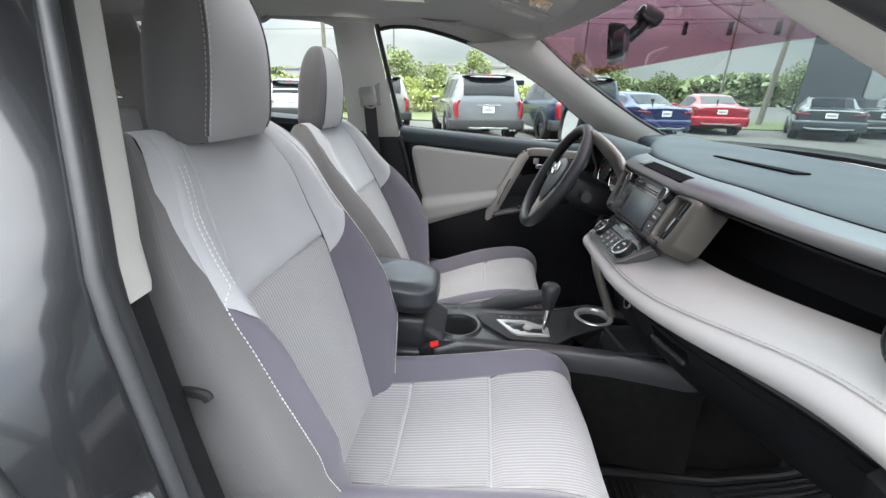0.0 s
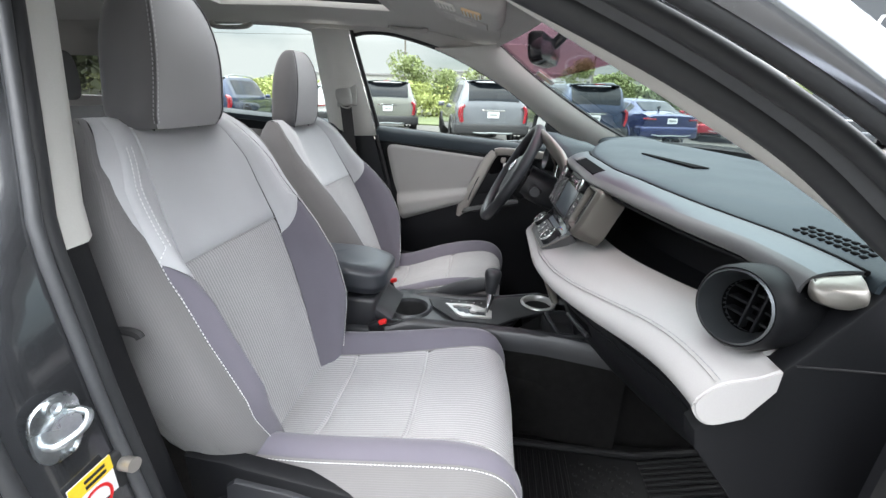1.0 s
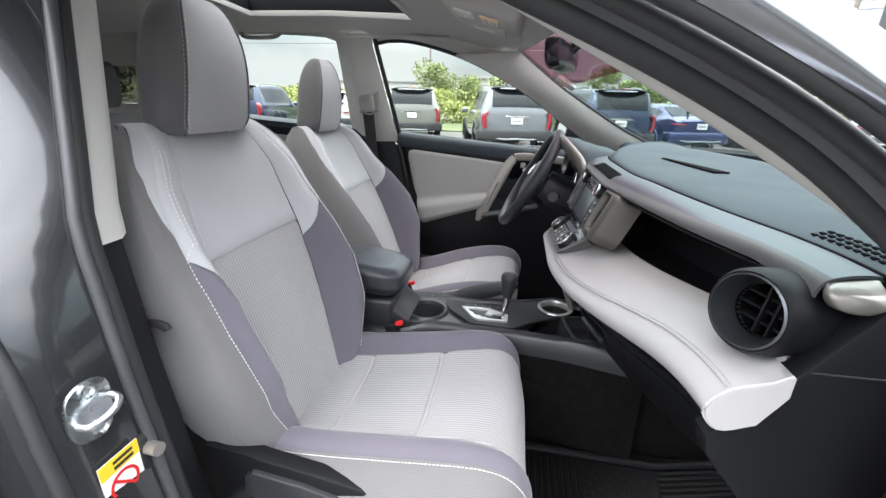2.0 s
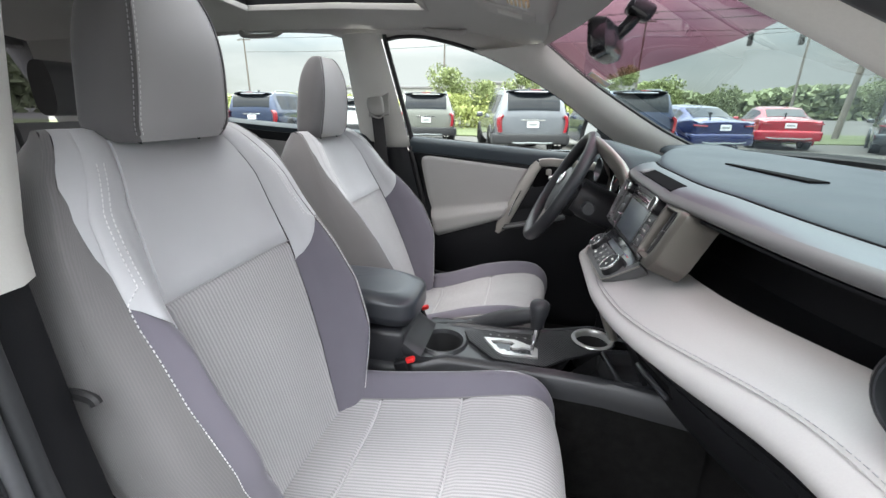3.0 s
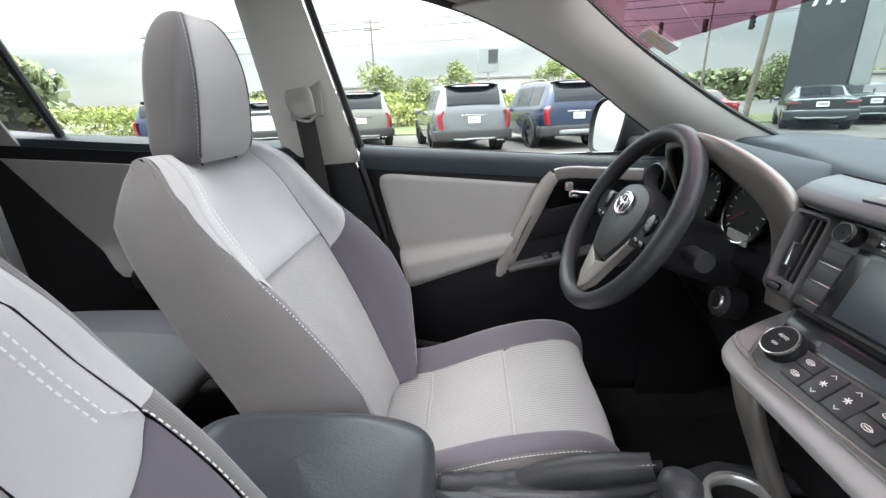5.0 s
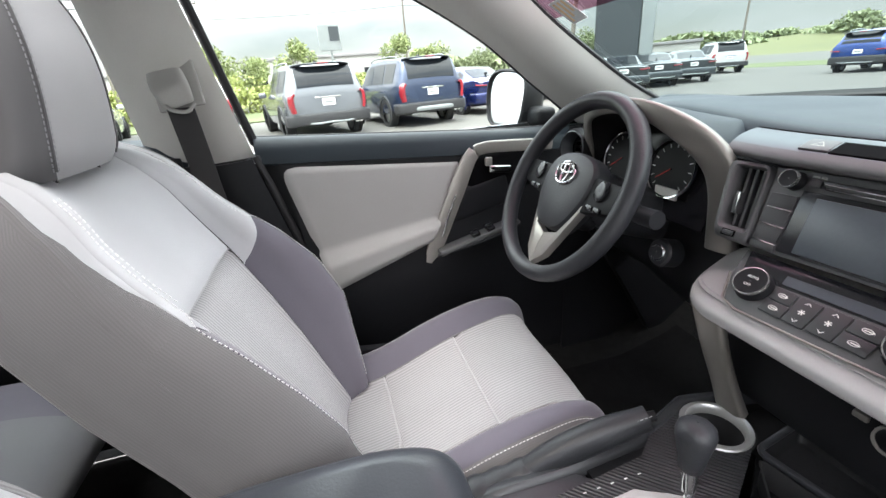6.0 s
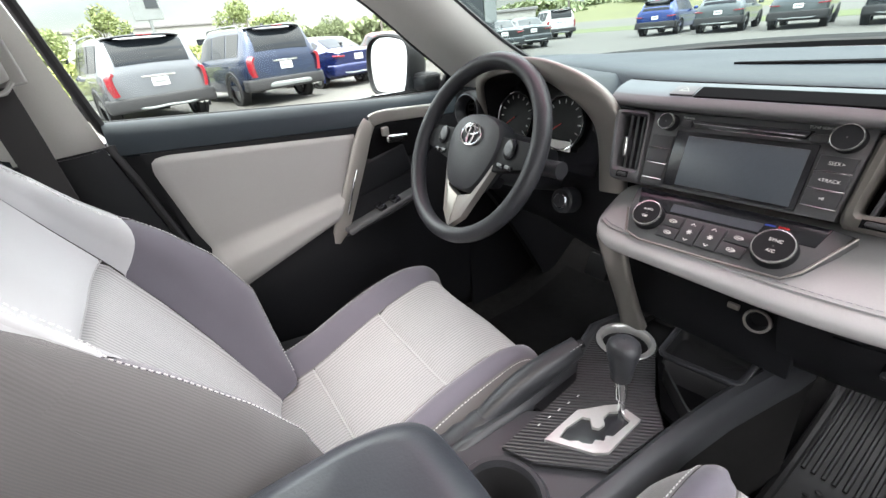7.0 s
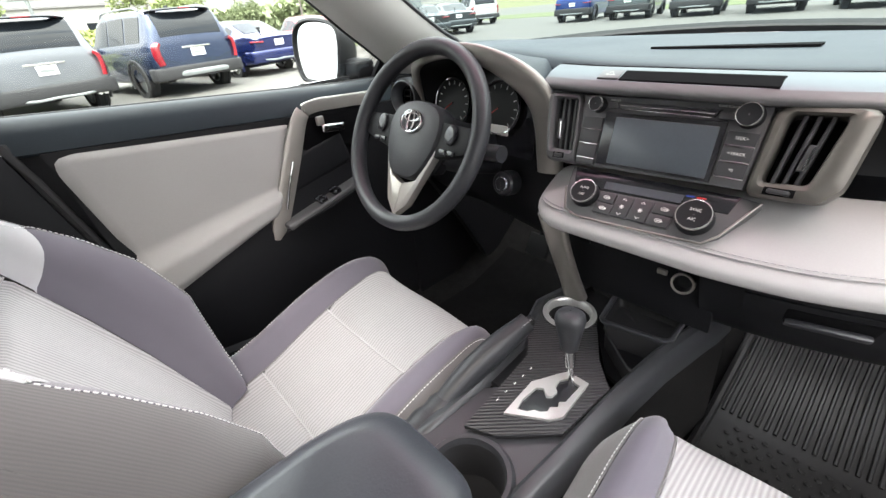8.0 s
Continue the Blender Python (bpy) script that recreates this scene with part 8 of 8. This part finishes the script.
for k in range(7):
    ln = tagged(new("road_marking", rbox((5.0, 0.10, 0.008), (22.5, 14.2 - 2.85 * k, 0.005), 0, 1)), "worn white parking line on the asphalt", "road marking", "parking lines", "structure")
    ln.data.materials.append(M_LINE)
verge = tagged(new("grass_verge", thick(grid([[(x, y, 0.05 + 0.02 * math.sin(x)) for y in np.linspace(18.5, 26, 5)] for x in np.linspace(-60, 18, 40)]), 0.05)), "strip of mown grass behind the parked cars", "grass", kind="structure")
verge.data.materials.append(M_GRASS)
verge2 = tagged(new("grass_verge", thick(grid([[(x, y, 0.06) for y in np.linspace(-40, 40, 20)] for x in (29, 33, 37)]), 0.05)), "strip of mown grass beside the far road", "grass", kind="structure")
verge2.data.materials.append(M_GRASS)
hill = tagged(new("hill", grid([[(x, y, -0.5 + 9.5 * smooth01((x - 60) / 130) * (0.8 + 0.2 * math.sin(y / 37))) for y in np.linspace(-260, 130, 30)] for x in np.linspace(55, 320, 20)])), "gentle green meadow hill in the distance", "hill", kind="structure")
hill.data.materials.append(M_FIELD)
hill.data.shade_smooth()


def leaf_cloud(count, place, size, rng):
    """Many small bent leaf clumps; place(k) gives the middle of each."""
    c = np.array([place(k) for k in range(count)])
    a = rng.normal(size=(count, 3))
    a /= np.linalg.norm(a, axis=1)[:, None]
    b = np.cross(a, rng.normal(size=(count, 3)))
    b /= np.linalg.norm(b, axis=1)[:, None]
    s = size * rng.uniform(0.5, 1.3, (count, 1))
    n = np.cross(a, b)
    V = np.stack([c - s * a, c - 0.2 * s * a + 0.6 * s * b + 0.2 * s * n, c + s * a, c + 0.1 * s * a - 0.6 * s * b - 0.2 * s * n], 1).reshape(-1, 3)
    F = [(4 * k, 4 * k + 1, 4 * k + 2, 4 * k + 3) for k in range(count)]
    return mesh(V, F)


def tree(at, height, width, material, seed, label="small leafy tree behind the parked cars"):
    rng = np.random.default_rng(seed)
    t = thing("tree", label, "tree", "trees", at=at)
    part("trunk", tube(curve_pts([(0, 0, 0), (0.05, 0.03, height * 0.3), (0.0, 0.05, height * 0.75)], 8), 0.035 * height * 0.5, 8, scale=lambda q: 1 - 0.7 * q), M_BARK, t)
    for k in range(5):
        an = k * 1.3 + rng.uniform(0, 1)
        part("limb", tube(curve_pts([(0, 0, height * (0.25 + 0.08 * k)), (math.cos(an) * width * 0.2, math.sin(an) * width * 0.2, height * (0.4 + 0.08 * k)), (math.cos(an) * width * 0.36, math.sin(an) * width * 0.36, height * (0.5 + 0.08 * k))], 6), 0.012 * height * 0.5, 6, scale=lambda q: 1 - 0.7 * q), M_BARK, t)
    blobs = [(rng.uniform(-0.30, 0.30) * width, rng.uniform(-0.30, 0.30) * width, height * rng.uniform(0.35, 0.88), rng.uniform(0.16, 0.30) * width) for _ in range(13)]

    def place(k):
        bx, by, bz, br = blobs[k % len(blobs)]
        d = rng.normal(size=3)
        d /= np.linalg.norm(d)
        return np.array((bx, by, bz)) + d * br * rng.uniform(0.5, 1.05) * (1, 1, 0.85)
    part("crown", leaf_cloud(5200, place, 0.028 * width, rng), material, t, flat=True)
    return t


tree((-1.4, 30, 0), 4.2, 3.0, M_LEAF, 3)
tree((-6.5, 31, 0), 4.0, 3.4, M_LEAF, 4)
tree((-4.0, 28, 0), 3.0, 2.6, M_LEAF, 7)
tree((4.2, 27, 0), 3.8, 2.4, M_LEAF, 5)
tree((9.0, 38, 0), 3.6, 4.0, M_LEAF, 6)
tree((18, 48, 0), 4.0, 4.4, M_LEAF2, 8)
tree((34, 52, 0), 5.0, 5.0, M_LEAF2, 9)
rng0 = np.random.default_rng(11)


def hedge(name, n, xy, size, material, label, base=0.0):
    """xy(t): a line on the ground and the height of growth there; base: the height of the ground."""
    def place(k):
        x, y, hh = xy(rng0.uniform(0, 1))
        return np.array((x + rng0.normal() * 0.8, y + rng0.normal() * 1.4, base + max(0.1, hh * (1 - rng0.uniform(0, 1) ** 2.2))))
    ob = tagged(new(name, leaf_cloud(n, place, size, rng0)), label, "trees", kind="stuff")
    ob.data.materials.append(material)
    return ob


hedge("hedge", 30000, lambda t: (-26 + 30 * t, 27 + 2 * math.sin(9 * t), 1.5 + 0.35 * math.sin(31 * t) + 0.3 * math.sin(77 * t)), 0.11, M_HEDGE, "overgrown yellow-green hedge behind the lot")
hedge("far_woods", 40000, lambda t: (-140 + 200 * t, 88 + 12 * math.sin(5 * t), 3.3 + 1.0 * math.sin(17 * t) + 1.2 * math.sin(43 * t)), 0.60, M_HAZELEAF, "distant green treeline")
hedge("far_woods", 16000, lambda t: (60 + 190 * t, 120 - 100 * t, 4.0 + 1.2 * math.sin(13 * t) + 1.2 * math.sin(37 * t)), 1.0, M_HAZELEAF, "distant dark treeline")
hedge("far_woods", 12000, lambda t: (250 + 20 * math.sin(7 * t), 130 - 310 * t, 3.4 + 1.4 * math.sin(13 * t) + 1.2 * math.sin(37 * t)), 1.2, M_HAZELEAF, "distant dark treeline on the hill", 8.2)
hedge("far_bushes", 5000, lambda t: (118 + 8 * math.sin(9 * t), 112 - 95 * t, 1.2 + 1.3 * math.sin(19 * t) + 1.0 * math.sin(47 * t)), 0.6, M_HAZELEAF, "scattered green bushes on the meadow", 3.2)
hedge("far_woods", 9000, lambda t: (-60 - 50 * t, 60 - 90 * t, 6.5 + 1.6 * math.sin(13 * t) + 2.0 * math.sin(37 * t)), 1.0, M_HAZELEAF, "distant dark treeline")


def building(at, size, heading, label, bays):
    b = thing("building", label, "building", "buildings")
    w, d, h = size
    part("wall", rbox((w, d, h), (0, 0, h / 2), 0.03, 1), M_WALL, b)
    part("roof", rbox((w + 0.5, d + 0.5, 0.35), (0, 0, h + 0.17), 0.05, 1), M_ROOFM, b)
    for k in range(bays):
        x = (k + 0.5) / bays * w - w / 2
        wi = part("window", rbox((w / bays * 0.55, 0.12, h * 0.4), (x, -d / 2 - 0.01, h * 0.45), 0.02, 1), M_GLASSDK, b)
        part("sill", rbox((w / bays * 0.6, 0.2, 0.08), (x, -d / 2 - 0.05, h * 0.45 - h * 0.21), 0.01, 1), M_WALL, wi)
    b.matrix_basis = pose(*at, 0, 0, heading)
    return b


building((2, 78, 0), (34, 12, 5.0), 4, "long pale low building beyond the trees", 8)
building((-26, 80, 0), (18, 12, 4.4), -4, "pale low building beyond the hedge", 5)
building((46, 50, 0), (6, 5, 2.6), -42, "small white roadside store building", 1)


def pole(name, at, h, r, lean, material, label, arms=0, sag=None):
    p = thing(name, label, "pole", "poles", at=at)
    part("shaft", tube([(0, 0, 0), (lean[0] * 0.5, lean[1] * 0.5, h * 0.5), (lean[0], lean[1], h)], r, 10, scale=lambda q: 1 - 0.35 * q), material, p)
    for k in range(arms):
        part("crossarm", rbox((1.9, 0.10, 0.12), (lean[0], lean[1], h - 0.5 - 0.7 * k), 0.01, 1), material, p)
        for dx in (-0.85, -0.4, 0.4, 0.85):
            part("insulator", lathe([(0.03, 0), (0.05, 0.05), (0.03, 0.14), (0.001, 0.15)], 8, Matrix.Translation((lean[0] + dx, lean[1], h - 0.44 - 0.7 * k)), cap=False), M_STEEL, p)
    return p


poles = [(-38, 52, 10.5), (-11, 50, 10.5), (10, 50, 11.0), (24, 48, 11.0), (46, 40, 11.5), (66, 22, 11.5)]
for x, y, h in poles:
    pole("utility_pole", (x, y, 0), h, 0.13, (0.1, 0.0), M_POLE, "wooden utility pole with crossarms", 2)
wires = thing("overhead_wires", "thin dark overhead wires between the utility poles", "wires")
for (xa, ya, ha), (xb, yb, hb_) in zip(poles[:-1], poles[1:]):
    for lv, dx in ((-0.3, -0.85), (-0.3, 0.85), (-1.0, -0.4), (-1.0, 0.85), (-2.6, 0.0)):
        pts = [(xa + dx + (xb - xa) * t, ya + (yb - ya) * t, ha + lv + (hb_ - ha) * t - 3.0 * 0.28 * t * (1 - t)) for t in np.linspace(0, 1, 12)]
        part("wire", tube(pts, 0.022, 4), M_RUBBER, wires)
pole("light_pole", (13.2, 22, 0), 10.5, 0.14, (0.9, 0.3), M_POLE, "tall leaning grey-brown pole by the lot")
pole("light_pole", (21.5, 26, 0), 12.5, 0.24, (1.2, 0.2), M_STEEL, "tall galvanised pole by the road")
pole("light_pole", (-9.5, 24.0, 0), 11.5, 0.13, (0.0, 0.0), M_POLE, "tall brown pole behind the parked cars")
# span-wire traffic signals
sig = thing("signal_wire", "span wire across the road", "wires")
LIGHTS = ((17.5, 43.8, 7.9), (20.5, 41.9, 7.7), (23.5, 40.3, 7.55), (30, 37.4, 7.45), (36, 34.6, 7.5), (39, 33.2, 7.75))
part("wire", tube([(10, 50.0, 8.9), *LIGHTS, (46, 40, 8.4)], 0.03, 5), M_RUBBER, sig)
for k, (x, y, z) in enumerate(LIGHTS):
    tl = thing("traffic_light", "dark traffic light hanging from the span wire", "traffic light", "traffic lights", at=(x, y, z))
    part("housing", rbox((0.34, 0.30, 1.05), (0, 0, -0.75), 0.05, 2), M_CLAD, tl)
    part("hanger", tube([(0, 0, 0), (0, 0, -0.25)], 0.03, 6), M_CLAD, tl)
    for q in range(3):
        part("visor", lathe([(0.12, 0.0), (0.12, 0.18), (0.10, 0.18), (0.10, 0.0)], 14, Matrix.Translation((0, -0.14, -0.42 - 0.33 * q)) @ Matrix.Rotation(radians(90), 4, "X"), cap=False), M_CLAD, tl)
# sign pylon of the dealer
py = thing("sign_pylon", "charcoal sign pylon with pale edge column", "sign")
part("slab", rbox((2.0, 0.5, 7.2), (0, 0, 3.6), 0.03, 1), M_PYLON, py, "charcoal panel")
part("edge_column", rbox((0.62, 0.55, 7.2), (1.32, 0, 3.6), 0.03, 1), M_STEEL, py, "pale silver column")
for k in range(3):
    part("sign_mark", slab([(-0.10, -0.16), (0.02, -0.16), (0.12, 0.16), (0.0, 0.16)], 0.03, basis((1, 0, 0), (0, 0, 1), (-0.55 + 0.42 * k, -0.26, 4.55))), M_WHITE, py, "plain white shape")
py.matrix_basis = pose(13.9, 19.0, 0, 0, 0, -34)
sg_ = thing("sign_board", "grey roadside sign board on a post", "sign", at=(1.6, 44, 0))
part("post", tube([(0, 0, 0), (0, 0, 4.2)], 0.12, 8), M_STEEL, sg_)
part("board", rbox((2.0, 0.3, 2.2), (0, 0, 5.2), 0.03, 1), M_STEEL, sg_)
part("panel", rbox((0.9, 0.06, 1.2), (0.45, -0.17, 5.5), 0.01, 1), M_PYLON, sg_)
